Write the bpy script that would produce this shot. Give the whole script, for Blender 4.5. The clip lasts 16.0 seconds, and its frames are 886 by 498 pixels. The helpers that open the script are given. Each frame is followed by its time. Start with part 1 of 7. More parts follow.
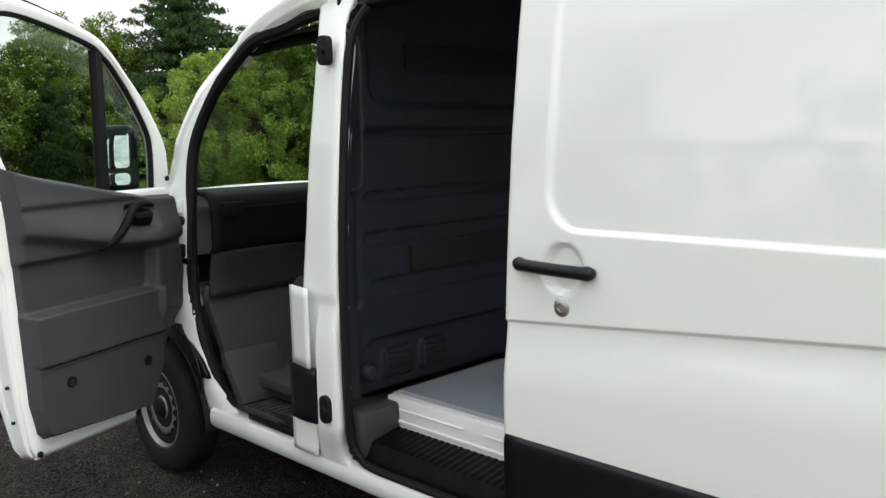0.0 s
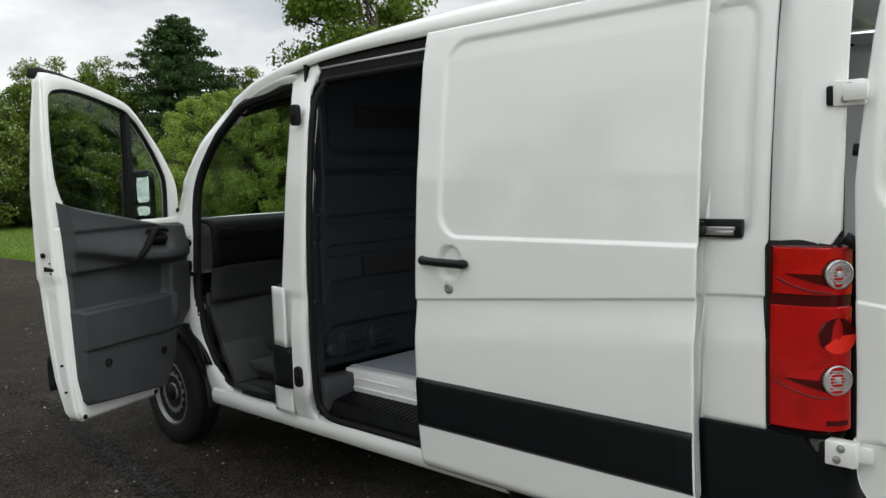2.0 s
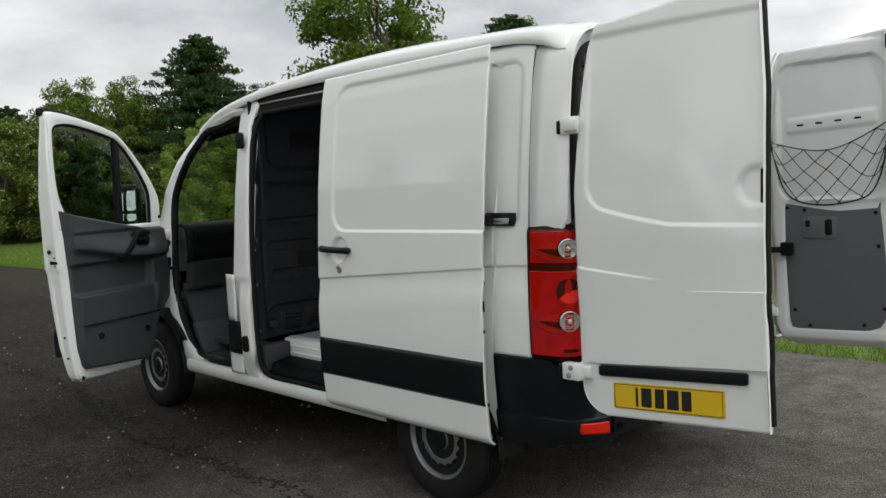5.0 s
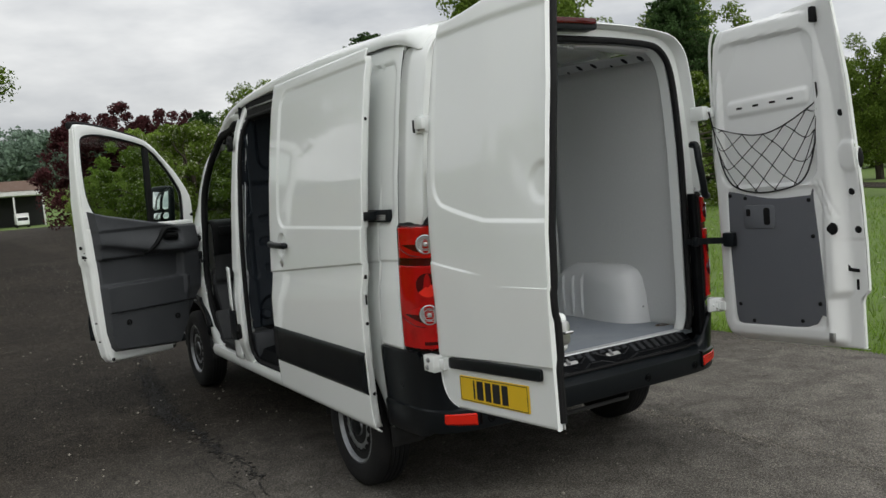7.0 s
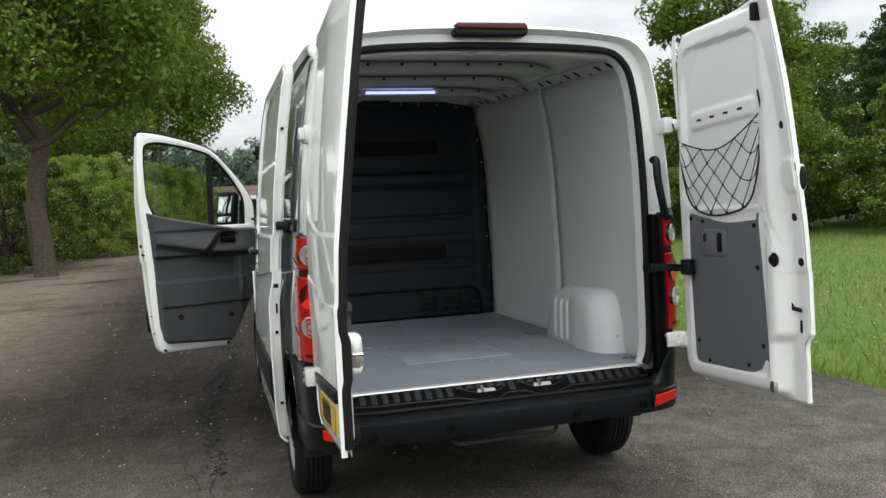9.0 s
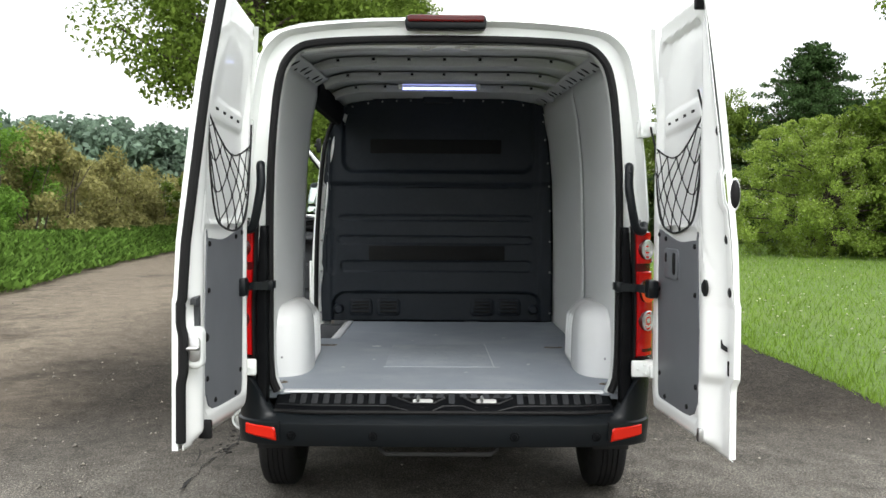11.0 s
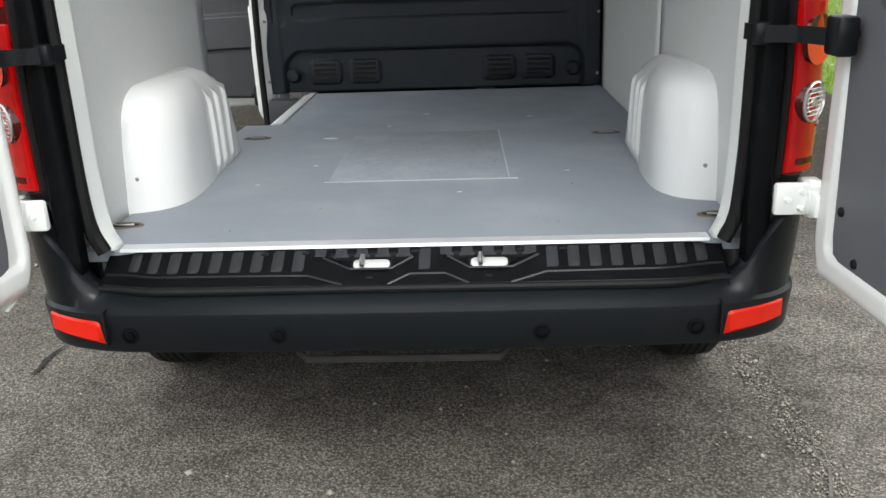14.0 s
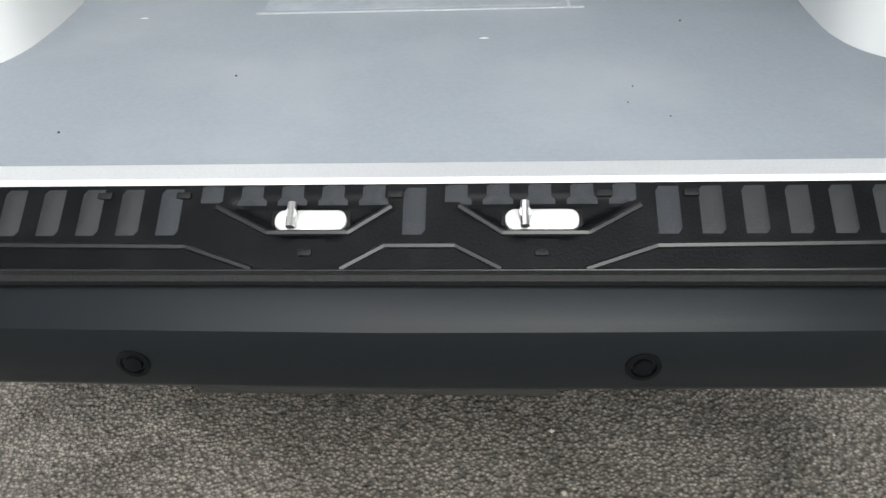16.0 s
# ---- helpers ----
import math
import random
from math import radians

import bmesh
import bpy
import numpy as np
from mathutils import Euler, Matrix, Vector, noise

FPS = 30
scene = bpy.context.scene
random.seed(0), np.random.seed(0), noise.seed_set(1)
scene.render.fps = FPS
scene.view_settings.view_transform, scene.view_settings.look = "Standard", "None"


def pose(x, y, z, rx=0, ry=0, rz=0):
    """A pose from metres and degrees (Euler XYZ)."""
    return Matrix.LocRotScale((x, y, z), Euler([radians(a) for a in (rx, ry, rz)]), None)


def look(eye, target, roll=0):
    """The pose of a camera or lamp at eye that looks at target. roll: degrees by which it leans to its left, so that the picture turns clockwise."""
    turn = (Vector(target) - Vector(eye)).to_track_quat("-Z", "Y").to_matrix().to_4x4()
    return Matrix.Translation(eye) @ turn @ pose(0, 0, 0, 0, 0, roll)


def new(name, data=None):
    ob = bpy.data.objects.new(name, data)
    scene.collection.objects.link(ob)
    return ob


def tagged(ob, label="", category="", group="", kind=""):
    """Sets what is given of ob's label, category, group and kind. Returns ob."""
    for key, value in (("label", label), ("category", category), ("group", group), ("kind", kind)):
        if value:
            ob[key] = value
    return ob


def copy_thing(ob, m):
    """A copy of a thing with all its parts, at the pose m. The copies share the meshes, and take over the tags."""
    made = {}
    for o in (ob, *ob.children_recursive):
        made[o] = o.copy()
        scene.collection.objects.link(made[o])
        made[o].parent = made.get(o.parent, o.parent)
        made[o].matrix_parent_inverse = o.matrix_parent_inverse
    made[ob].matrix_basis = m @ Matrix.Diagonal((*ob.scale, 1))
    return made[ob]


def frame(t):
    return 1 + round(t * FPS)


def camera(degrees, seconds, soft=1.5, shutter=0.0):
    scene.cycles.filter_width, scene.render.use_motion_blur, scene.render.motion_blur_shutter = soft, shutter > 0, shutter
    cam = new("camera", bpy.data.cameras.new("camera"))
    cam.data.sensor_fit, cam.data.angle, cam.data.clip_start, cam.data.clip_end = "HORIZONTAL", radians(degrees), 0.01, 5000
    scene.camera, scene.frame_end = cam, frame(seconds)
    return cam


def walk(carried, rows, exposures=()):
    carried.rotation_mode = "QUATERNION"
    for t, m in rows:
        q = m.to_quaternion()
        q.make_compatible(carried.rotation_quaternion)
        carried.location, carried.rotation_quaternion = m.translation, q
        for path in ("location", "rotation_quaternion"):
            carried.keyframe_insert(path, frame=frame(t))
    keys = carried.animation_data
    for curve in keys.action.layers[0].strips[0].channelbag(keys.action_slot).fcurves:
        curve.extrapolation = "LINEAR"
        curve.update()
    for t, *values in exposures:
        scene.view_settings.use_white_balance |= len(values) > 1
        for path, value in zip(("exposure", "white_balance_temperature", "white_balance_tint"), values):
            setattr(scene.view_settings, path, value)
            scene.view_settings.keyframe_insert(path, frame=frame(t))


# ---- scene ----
cam = camera(56.0, 16.0)
PATH = [
    (0, (-2.936, 0.227, 1.72), (-1.528, 1.624, 1.459), -1.3),
    (0.5, (-3.099, -0.047, 1.731), (-1.691, 1.352, 1.484), -1.9),
    (1, (-3.247, -0.329, 1.73), (-1.824, 1.062, 1.528), -1.6),
    (1.5, (-3.456, -0.559, 1.736), (-2.03, 0.829, 1.54), -1.8),
    (2, (-3.594, -0.816, 1.726), (-2.167, 0.574, 1.547), -2.1),
    (2.5, (-3.701, -1.065, 1.715), (-2.266, 0.317, 1.539), -1.5),
    (3, (-3.83, -1.285, 1.712), (-2.364, 0.061, 1.508), -1.8),
    (3.5, (-3.945, -1.553, 1.712), (-2.465, -0.218, 1.546), -1.7),
    (4, (-4.021, -1.815, 1.698), (-2.553, -0.465, 1.544), -0.9),
    (4.2, (-4.052, -1.897, 1.692), (-2.586, -0.546, 1.53), -1.4),
    (6.3, (-3.308, -2.912, 1.693), (-2.171, -1.274, 1.543), -4.3),
    (6.5, (-3.182, -3.041, 1.671), (-2.082, -1.382, 1.477), -4.1),
    (7, (-2.839, -3.255, 1.646), (-1.816, -1.544, 1.491), -4.6),
    (7.5, (-2.505, -3.433, 1.621), (-1.578, -1.665, 1.487), -4.7),
    (8, (-2.147, -3.64, 1.591), (-1.357, -1.809, 1.436), -4.4),
    (8.5, (-1.799, -3.693, 1.573), (-1.09, -1.826, 1.466), -4.2),
    (8.7, (-1.632, -3.734, 1.559), (-0.982, -1.845, 1.46), -3.7),
    (10.8, (-0.094, -3.765, 1.54), (-0.087, -1.767, 1.459), 0.2),
    (11, (-0.025, -3.753, 1.539), (-0.016, -1.755, 1.453), 0.3),
    (11.5, (0.044, -3.623, 1.529), (0.051, -1.628, 1.382), 0.4),
    (12, (0.054, -3.334, 1.521), (0.056, -1.34, 1.366), -0.0),
    (12.5, (0.091, -3.014, 1.513), (0.053, -1.025, 1.31), -0.3),
    (13, (0.144, -2.64, 1.498), (0.048, -0.667, 1.183), -1.1),
    (13.5, (0.137, -2.229, 1.45), (0.087, -0.282, 0.996), -0.8),
    (14, (0.168, -1.848, 1.391), (0.088, 0.036, 0.724), -2.0),
    (14.5, (0.197, -1.534, 1.349), (0.03, 0.252, 0.465), -3.3),
    (15, (0.169, -1.233, 1.317), (0.059, 0.499, 0.323), -3.1),
    (15.5, (0.118, -0.989, 1.275), (0.048, 0.631, 0.105), -2.8),
    (16, (0.144, -0.771, 1.239), (0.012, 0.861, 0.091), -2.8),
]
LIGHT = ((0, 0.90), (1.0, 0.60), (2.0, 0.45), (3.0, 0.25), (4.0, 0.20), (7.0, 0.15), (8.0, 0.06), (8.5, 0.38), (8.7, 0.50), (10.8, 1.26), (12.5, 1.34), (14.5, 1.52), (16, 1.80))
walk(cam, [(t, look(eye, target, roll)) for t, eye, target, roll in PATH], LIGHT)
# ---- world, sun and sky ----
world = bpy.data.worlds.new("overcast_sky")
scene.world = world
world.use_nodes = True
wn = world.node_tree
wn.nodes.clear()


def wnode(kind, **values):
    n = wn.nodes.new(kind)
    for k, v in values.items():
        n.inputs[k].default_value = v
    return n


SUN_EL, SUN_ROT = radians(48), radians(167)
sky = wn.nodes.new("ShaderNodeTexSky")
sky.sky_type, sky.sun_disc, sky.sun_elevation, sky.sun_rotation = "NISHITA", False, SUN_EL, SUN_ROT
sky.air_density, sky.dust_density = 1.0, 3.0
tc = wn.nodes.new("ShaderNodeTexCoord")
mp = wn.nodes.new("ShaderNodeMapping")
mp.inputs["Scale"].default_value = (1.0, 1.0, 3.0)
cl = wn.nodes.new("ShaderNodeTexNoise")
cl.inputs["Scale"].default_value, cl.inputs["Detail"].default_value, cl.inputs["Roughness"].default_value = 2.2, 6.0, 0.55
ramp = wn.nodes.new("ShaderNodeValToRGB")
ramp.color_ramp.elements[0].position, ramp.color_ramp.elements[0].color = 0.32, (4.4, 4.65, 5.0, 1)
ramp.color_ramp.elements[1].position, ramp.color_ramp.elements[1].color = 0.66, (11.4, 11.4, 11.2, 1)
mix = wn.nodes.new("ShaderNodeMixRGB")
mix.inputs[0].default_value = 0.9
bg = wn.nodes.new("ShaderNodeBackground")
bg.inputs["Strength"].default_value = 0.10
wo = wn.nodes.new("ShaderNodeOutputWorld")
wn.links.new(tc.outputs["Generated"], mp.inputs["Vector"])
wn.links.new(mp.outputs["Vector"], cl.inputs["Vector"])
wn.links.new(cl.outputs["Fac"], ramp.inputs["Fac"])
wn.links.new(sky.outputs["Color"], mix.inputs[1])
wn.links.new(ramp.outputs["Color"], mix.inputs[2])
# the overcast is brighter round the hidden sun
toward = wn.nodes.new("ShaderNodeVectorMath")
toward.operation = "DOT_PRODUCT"
toward.inputs[1].default_value = (0.15, -0.65, 0.75)
glow = wn.nodes.new("ShaderNodeMapRange")
glow.inputs["From Min"].default_value, glow.inputs["To Min"].default_value, glow.inputs["To Max"].default_value = -1.0, 0.62, 1.38
bright = wn.nodes.new("ShaderNodeVectorMath")
bright.operation = "SCALE"
wn.links.new(tc.outputs["Generated"], toward.inputs[0])
wn.links.new(toward.outputs["Value"], glow.inputs["Value"])
wn.links.new(mix.outputs["Color"], bright.inputs[0])
wn.links.new(glow.outputs["Result"], bright.inputs["Scale"])
wn.links.new(bright.outputs["Vector"], bg.inputs["Color"])
wn.links.new(bg.outputs["Background"], wo.inputs["Surface"])
sun = new("sun", bpy.data.lights.new("sun", "SUN"))
sun.data.energy, sun.data.angle, sun.data.color = 0.75, radians(25), (0.985, 1.0, 0.95)
sun.matrix_world = look((9, -38, 44), (0, 0, 0))


# ---- materials ----
def material(name, base, rough=0.5, metal=0.0, grain=0.0, grain_scale=40.0, bump=0.0, bump_scale=60.0, stain=0.0,
             stain_scale=1.5, coat=0.0, island=0.0, spec=0.5, dirt=(0.25, 0.22, 0.18), rough_var=0.0, coat_ior=1.5):
    """A principled material with fine grain, broad stains and relief in object-space metres."""
    m = bpy.data.materials.new(name)
    m.use_nodes = True
    t = m.node_tree
    b = t.nodes["Principled BSDF"]
    b.inputs["Roughness"].default_value, b.inputs["Metallic"].default_value = rough, metal
    b.inputs["Base Color"].default_value = (*base, 1)
    b.inputs["Specular IOR Level"].default_value = spec
    if coat:
        b.inputs["Coat Weight"].default_value, b.inputs["Coat Roughness"].default_value, b.inputs["Coat IOR"].default_value = coat, 0.025, coat_ior
    geo = t.nodes.new("ShaderNodeNewGeometry")
    col = None

    def noise_tex(scale, detail=4.0):
        n = t.nodes.new("ShaderNodeTexNoise")
        n.inputs["Scale"].default_value, n.inputs["Detail"].default_value = scale, detail
        t.links.new(geo.outputs["Position"], n.inputs["Vector"])
        return n

    def mixed(fac_socket, a, b_col, low, high):
        r = t.nodes.new("ShaderNodeMapRange")
        r.inputs["From Min"].default_value, r.inputs["From Max"].default_value = low, high
        t.links.new(fac_socket, r.inputs["Value"])
        x = t.nodes.new("ShaderNodeMixRGB")
        t.links.new(r.outputs["Result"], x.inputs[0])
        if a is None:
            x.inputs[1].default_value = (*base, 1)
        else:
            t.links.new(a, x.inputs[1])
        x.inputs[2].default_value = (*b_col, 1)
        return x.outputs["Color"], r

    if grain:
        n = noise_tex(grain_scale)
        col, r = mixed(n.outputs["Fac"], col, [c * (1 - grain) for c in base], 0.35, 0.7)
    if stain:
        n = noise_tex(stain_scale, 6.0)
        col, r = mixed(n.outputs["Fac"], col, [c * (1 - stain) + d * stain for c, d in zip(base, dirt)], 0.48, 0.75)
    if rough_var:
        n = noise_tex(7.0, 3.0)
        r = t.nodes.new("ShaderNodeMapRange")
        r.inputs["To Min"].default_value, r.inputs["To Max"].default_value = rough - rough_var, rough + rough_var
        t.links.new(n.outputs["Fac"], r.inputs["Value"])
        t.links.new(r.outputs["Result"], b.inputs["Roughness"])
    if island:
        h = t.nodes.new("ShaderNodeHueSaturation")
        r = t.nodes.new("ShaderNodeMapRange")
        r.inputs["To Min"].default_value, r.inputs["To Max"].default_value = 1 - island, 1 + island
        t.links.new(geo.outputs["Random Per Island"], r.inputs["Value"])
        t.links.new(r.outputs["Result"], h.inputs["Value"])
        if col is None:
            h.inputs["Color"].default_value = (*base, 1)
        else:
            t.links.new(col, h.inputs["Color"])
        col = h.outputs["Color"]
    if col is not None:
        t.links.new(col, b.inputs["Base Color"])
    if bump:
        n = noise_tex(bump_scale, 3.0)
        bp = t.nodes.new("ShaderNodeBump")
        bp.inputs["Strength"].default_value, bp.inputs["Distance"].default_value = bump, 0.01
        t.links.new(n.outputs["Fac"], bp.inputs["Height"])
        t.links.new(bp.outputs["Normal"], b.inputs["Normal"])
    return m


def leaf_material(name, base, var=0.35):
    m = material(name, base, 0.7, island=var, stain=0.3, stain_scale=0.5, dirt=[c * 1.5 for c in base], spec=0.08)
    t = m.node_tree
    b, out = t.nodes["Principled BSDF"], t.nodes["Material Output"]
    tr = t.nodes.new("ShaderNodeBsdfTranslucent")
    link = b.inputs["Base Color"].links[0].from_socket
    t.links.new(link, tr.inputs["Color"])
    mx = t.nodes.new("ShaderNodeMixShader")
    mx.inputs[0].default_value = 0.38
    t.links.new(b.outputs[0], mx.inputs[1])
    t.links.new(tr.outputs[0], mx.inputs[2])
    t.links.new(mx.outputs[0], out.inputs["Surface"])
    return m


def glass_material(name, tint=(1, 1, 1), rough=0.0, clear=0.88):
    m = bpy.data.materials.new(name)
    m.use_nodes = True
    t = m.node_tree
    t.nodes.clear()
    out = t.nodes.new("ShaderNodeOutputMaterial")
    tr = t.nodes.new("ShaderNodeBsdfTransparent")
    tr.inputs["Color"].default_value = (*tint, 1)
    gl = t.nodes.new("ShaderNodeBsdfGlossy")
    gl.inputs["Roughness"].default_value = rough
    lw = t.nodes.new("ShaderNodeLayerWeight")
    pw = t.nodes.new("ShaderNodeMath")
    pw.operation = "POWER"
    pw.inputs[1].default_value = 4.0
    t.links.new(lw.outputs["Facing"], pw.inputs[0])
    fr = t.nodes.new("ShaderNodeMapRange")
    fr.inputs["To Min"].default_value, fr.inputs["To Max"].default_value = 0.05, 0.9
    t.links.new(pw.outputs[0], fr.inputs["Value"])
    mx = t.nodes.new("ShaderNodeMixShader")
    t.links.new(fr.outputs[0], mx.inputs[0])
    t.links.new(tr.outputs[0], mx.inputs[1])
    t.links.new(gl.outputs[0], mx.inputs[2])
    t.links.new(mx.outputs[0], out.inputs["Surface"])
    return m


def ground_material(name, dark, light, stones, patch_scale=0.35, stone_scale=90.0, rough=0.85, gravel=None):
    """Worn tarmac: fine aggregate, broad light and dark patches, and gravel spread over part of it."""
    m = bpy.data.materials.new(name)
    m.use_nodes = True
    t = m.node_tree
    b = t.nodes["Principled BSDF"]
    b.inputs["Roughness"].default_value = rough
    b.inputs["Specular IOR Level"].default_value = 0.08
    geo = t.nodes.new("ShaderNodeNewGeometry")
    big = t.nodes.new("ShaderNodeTexNoise")
    big.inputs["Scale"].default_value, big.inputs["Detail"].default_value, big.inputs["Roughness"].default_value = patch_scale, 8.0, 0.6
    vor = t.nodes.new("ShaderNodeTexVoronoi")
    vor.inputs["Scale"].default_value = stone_scale
    fine = t.nodes.new("ShaderNodeTexNoise")
    fine.inputs["Scale"].default_value, fine.inputs["Detail"].default_value = stone_scale * 0.62, 6.0
    for n in (big, vor, fine):
        t.links.new(geo.outputs["Position"], n.inputs["Vector"])
    r1 = t.nodes.new("ShaderNodeMapRange")
    r1.inputs["From Min"].default_value, r1.inputs["From Max"].default_value = 0.38, 0.66
    t.links.new(big.outputs["Fac"], r1.inputs["Value"])
    c1 = t.nodes.new("ShaderNodeMixRGB")
    c1.inputs[1].default_value, c1.inputs[2].default_value = (*dark, 1), (*light, 1)
    t.links.new(r1.outputs["Result"], c1.inputs[0])
    last = c1.outputs["Color"]
    if gravel:
        # darker tarmac beside the van, paler tarmac behind it
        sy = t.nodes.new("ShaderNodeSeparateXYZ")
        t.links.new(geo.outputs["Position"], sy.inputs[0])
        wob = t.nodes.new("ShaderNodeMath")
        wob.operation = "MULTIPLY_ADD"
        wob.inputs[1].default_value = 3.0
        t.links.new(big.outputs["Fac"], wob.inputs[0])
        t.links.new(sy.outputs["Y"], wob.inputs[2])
        front_mask = t.nodes.new("ShaderNodeMapRange")
        front_mask.inputs["From Min"].default_value, front_mask.inputs["From Max"].default_value = 2.4, 4.4
        t.links.new(wob.outputs[0], front_mask.inputs["Value"])
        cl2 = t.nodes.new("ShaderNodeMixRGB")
        rear_tone = t.nodes.new("ShaderNodeMixRGB")
        c_rear = (0.136, 0.127, 0.113), (0.262, 0.244, 0.217)
        rear_tone.inputs[1].default_value, rear_tone.inputs[2].default_value = (*c_rear[0], 1), (*c_rear[1], 1)
        t.links.new(r1.outputs["Result"], rear_tone.inputs[0])
        t.links.new(rear_tone.outputs["Color"], cl2.inputs[1])
        t.links.new(front_mask.outputs["Result"], cl2.inputs[0])
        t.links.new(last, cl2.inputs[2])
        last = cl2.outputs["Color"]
        sx = t.nodes.new("ShaderNodeSeparateXYZ")
        t.links.new(geo.outputs["Position"], sx.inputs[0])
        rg = t.nodes.new("ShaderNodeMapRange")
        rg.inputs["From Min"].default_value, rg.inputs["From Max"].default_value = -2.6, -5.0
        t.links.new(sx.outputs["X"], rg.inputs["Value"])
        ml = t.nodes.new("ShaderNodeMath")
        ml.operation = "MULTIPLY"
        r4 = t.nodes.new("ShaderNodeMapRange")
        r4.inputs["From Min"].default_value, r4.inputs["From Max"].default_value = 0.30, 0.48
        t.links.new(big.outputs["Fac"], r4.inputs["Value"])
        t.links.new(rg.outputs["Result"], ml.inputs[0])
        t.links.new(r4.outputs["Result"], ml.inputs[1])
        cg = t.nodes.new("ShaderNodeMixRGB")
        cg.inputs[2].default_value = (*gravel, 1)
        t.links.new(ml.outputs[0], cg.inputs[0])
        t.links.new(last, cg.inputs[1])
        last = cg.outputs["Color"]
    sh = t.nodes.new("ShaderNodeSeparateXYZ")
    t.links.new(vor.outputs["Color"], sh.inputs[0])
    r2 = t.nodes.new("ShaderNodeMapRange")
    r2.inputs["From Min"].default_value, r2.inputs["From Max"].default_value = 0.40, 0.98
    r2.inputs["To Max"].default_value = 0.50
    t.links.new(sh.outputs["X"], r2.inputs["Value"])
    c2 = t.nodes.new("ShaderNodeMixRGB")
    c2.inputs[2].default_value = (*stones, 1)
    t.links.new(r2.outputs["Result"], c2.inputs[0])
    t.links.new(last, c2.inputs[1])
    c3 = t.nodes.new("ShaderNodeMixRGB")
    c3.blend_type = "MULTIPLY"
    c3.inputs[0].default_value = 0.9
    r3 = t.nodes.new("ShaderNodeMapRange")
    r3.inputs["From Min"].default_value, r3.inputs["From Max"].default_value = 0.36, 0.60
    r3.inputs["To Min"].default_value = 0.45
    t.links.new(fine.outputs["Fac"], r3.inputs["Value"])
    t.links.new(c2.outputs["Color"], c3.inputs[1])
    t.links.new(r3.outputs["Result"], c3.inputs[2])
    mid = t.nodes.new("ShaderNodeTexNoise")
    mid.inputs["Scale"].default_value, mid.inputs["Detail"].default_value, mid.inputs["Roughness"].default_value, mid.inputs["Distortion"].default_value = 4.5, 9.0, 0.72, 0.6
    t.links.new(geo.outputs["Position"], mid.inputs["Vector"])
    r5 = t.nodes.new("ShaderNodeMapRange")
    r5.inputs["From Min"].default_value, r5.inputs["From Max"].default_value = 0.34, 0.68
    r5.inputs["To Min"].default_value, r5.inputs["To Max"].default_value = 0.68, 1.38
    t.links.new(mid.outputs["Fac"], r5.inputs["Value"])
    c4 = t.nodes.new("ShaderNodeVectorMath")
    c4.operation = "SCALE"
    t.links.new(c3.outputs["Color"], c4.inputs[0])
    t.links.new(r5.outputs["Result"], c4.inputs["Scale"])
    # dark gaps between the stones of the aggregate
    gap = t.nodes.new("ShaderNodeMapRange")
    gap.inputs["From Min"].default_value, gap.inputs["From Max"].default_value = 0.18, 0.62
    gap.inputs["To Min"].default_value, gap.inputs["To Max"].default_value = 1.22, 0.50
    t.links.new(vor.outputs["Distance"], gap.inputs["Value"])
    c5 = t.nodes.new("ShaderNodeVectorMath")
    c5.operation = "SCALE"
    t.links.new(c4.outputs["Vector"], c5.inputs[0])
    t.links.new(gap.outputs["Result"], c5.inputs["Scale"])
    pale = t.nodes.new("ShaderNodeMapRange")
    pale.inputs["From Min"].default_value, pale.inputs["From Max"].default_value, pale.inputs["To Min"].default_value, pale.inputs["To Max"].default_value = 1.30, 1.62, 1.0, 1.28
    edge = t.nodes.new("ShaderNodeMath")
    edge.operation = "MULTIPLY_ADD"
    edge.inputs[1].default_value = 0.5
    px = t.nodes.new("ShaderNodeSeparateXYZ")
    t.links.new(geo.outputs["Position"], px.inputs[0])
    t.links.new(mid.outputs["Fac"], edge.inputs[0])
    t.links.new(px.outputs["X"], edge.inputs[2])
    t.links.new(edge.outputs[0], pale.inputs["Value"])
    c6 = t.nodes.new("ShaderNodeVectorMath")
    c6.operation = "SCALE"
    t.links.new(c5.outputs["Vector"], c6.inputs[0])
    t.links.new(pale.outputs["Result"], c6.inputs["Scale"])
    t.links.new(c6.outputs["Vector"], b.inputs["Base Color"])
    bp = t.nodes.new("ShaderNodeBump")
    bp.inputs["Strength"].default_value, bp.inputs["Distance"].default_value = 0.9, 0.005
    bp.invert = True
    rough_h = t.nodes.new("ShaderNodeMath")
    rough_h.operation = "MULTIPLY_ADD"
    rough_h.inputs[1].default_value = 0.9
    t.links.new(fine.outputs["Fac"], rough_h.inputs[0])
    t.links.new(vor.outputs["Distance"], rough_h.inputs[2])
    t.links.new(rough_h.outputs[0], bp.inputs["Height"])
    t.links.new(bp.outputs["Normal"], b.inputs["Normal"])
    return m


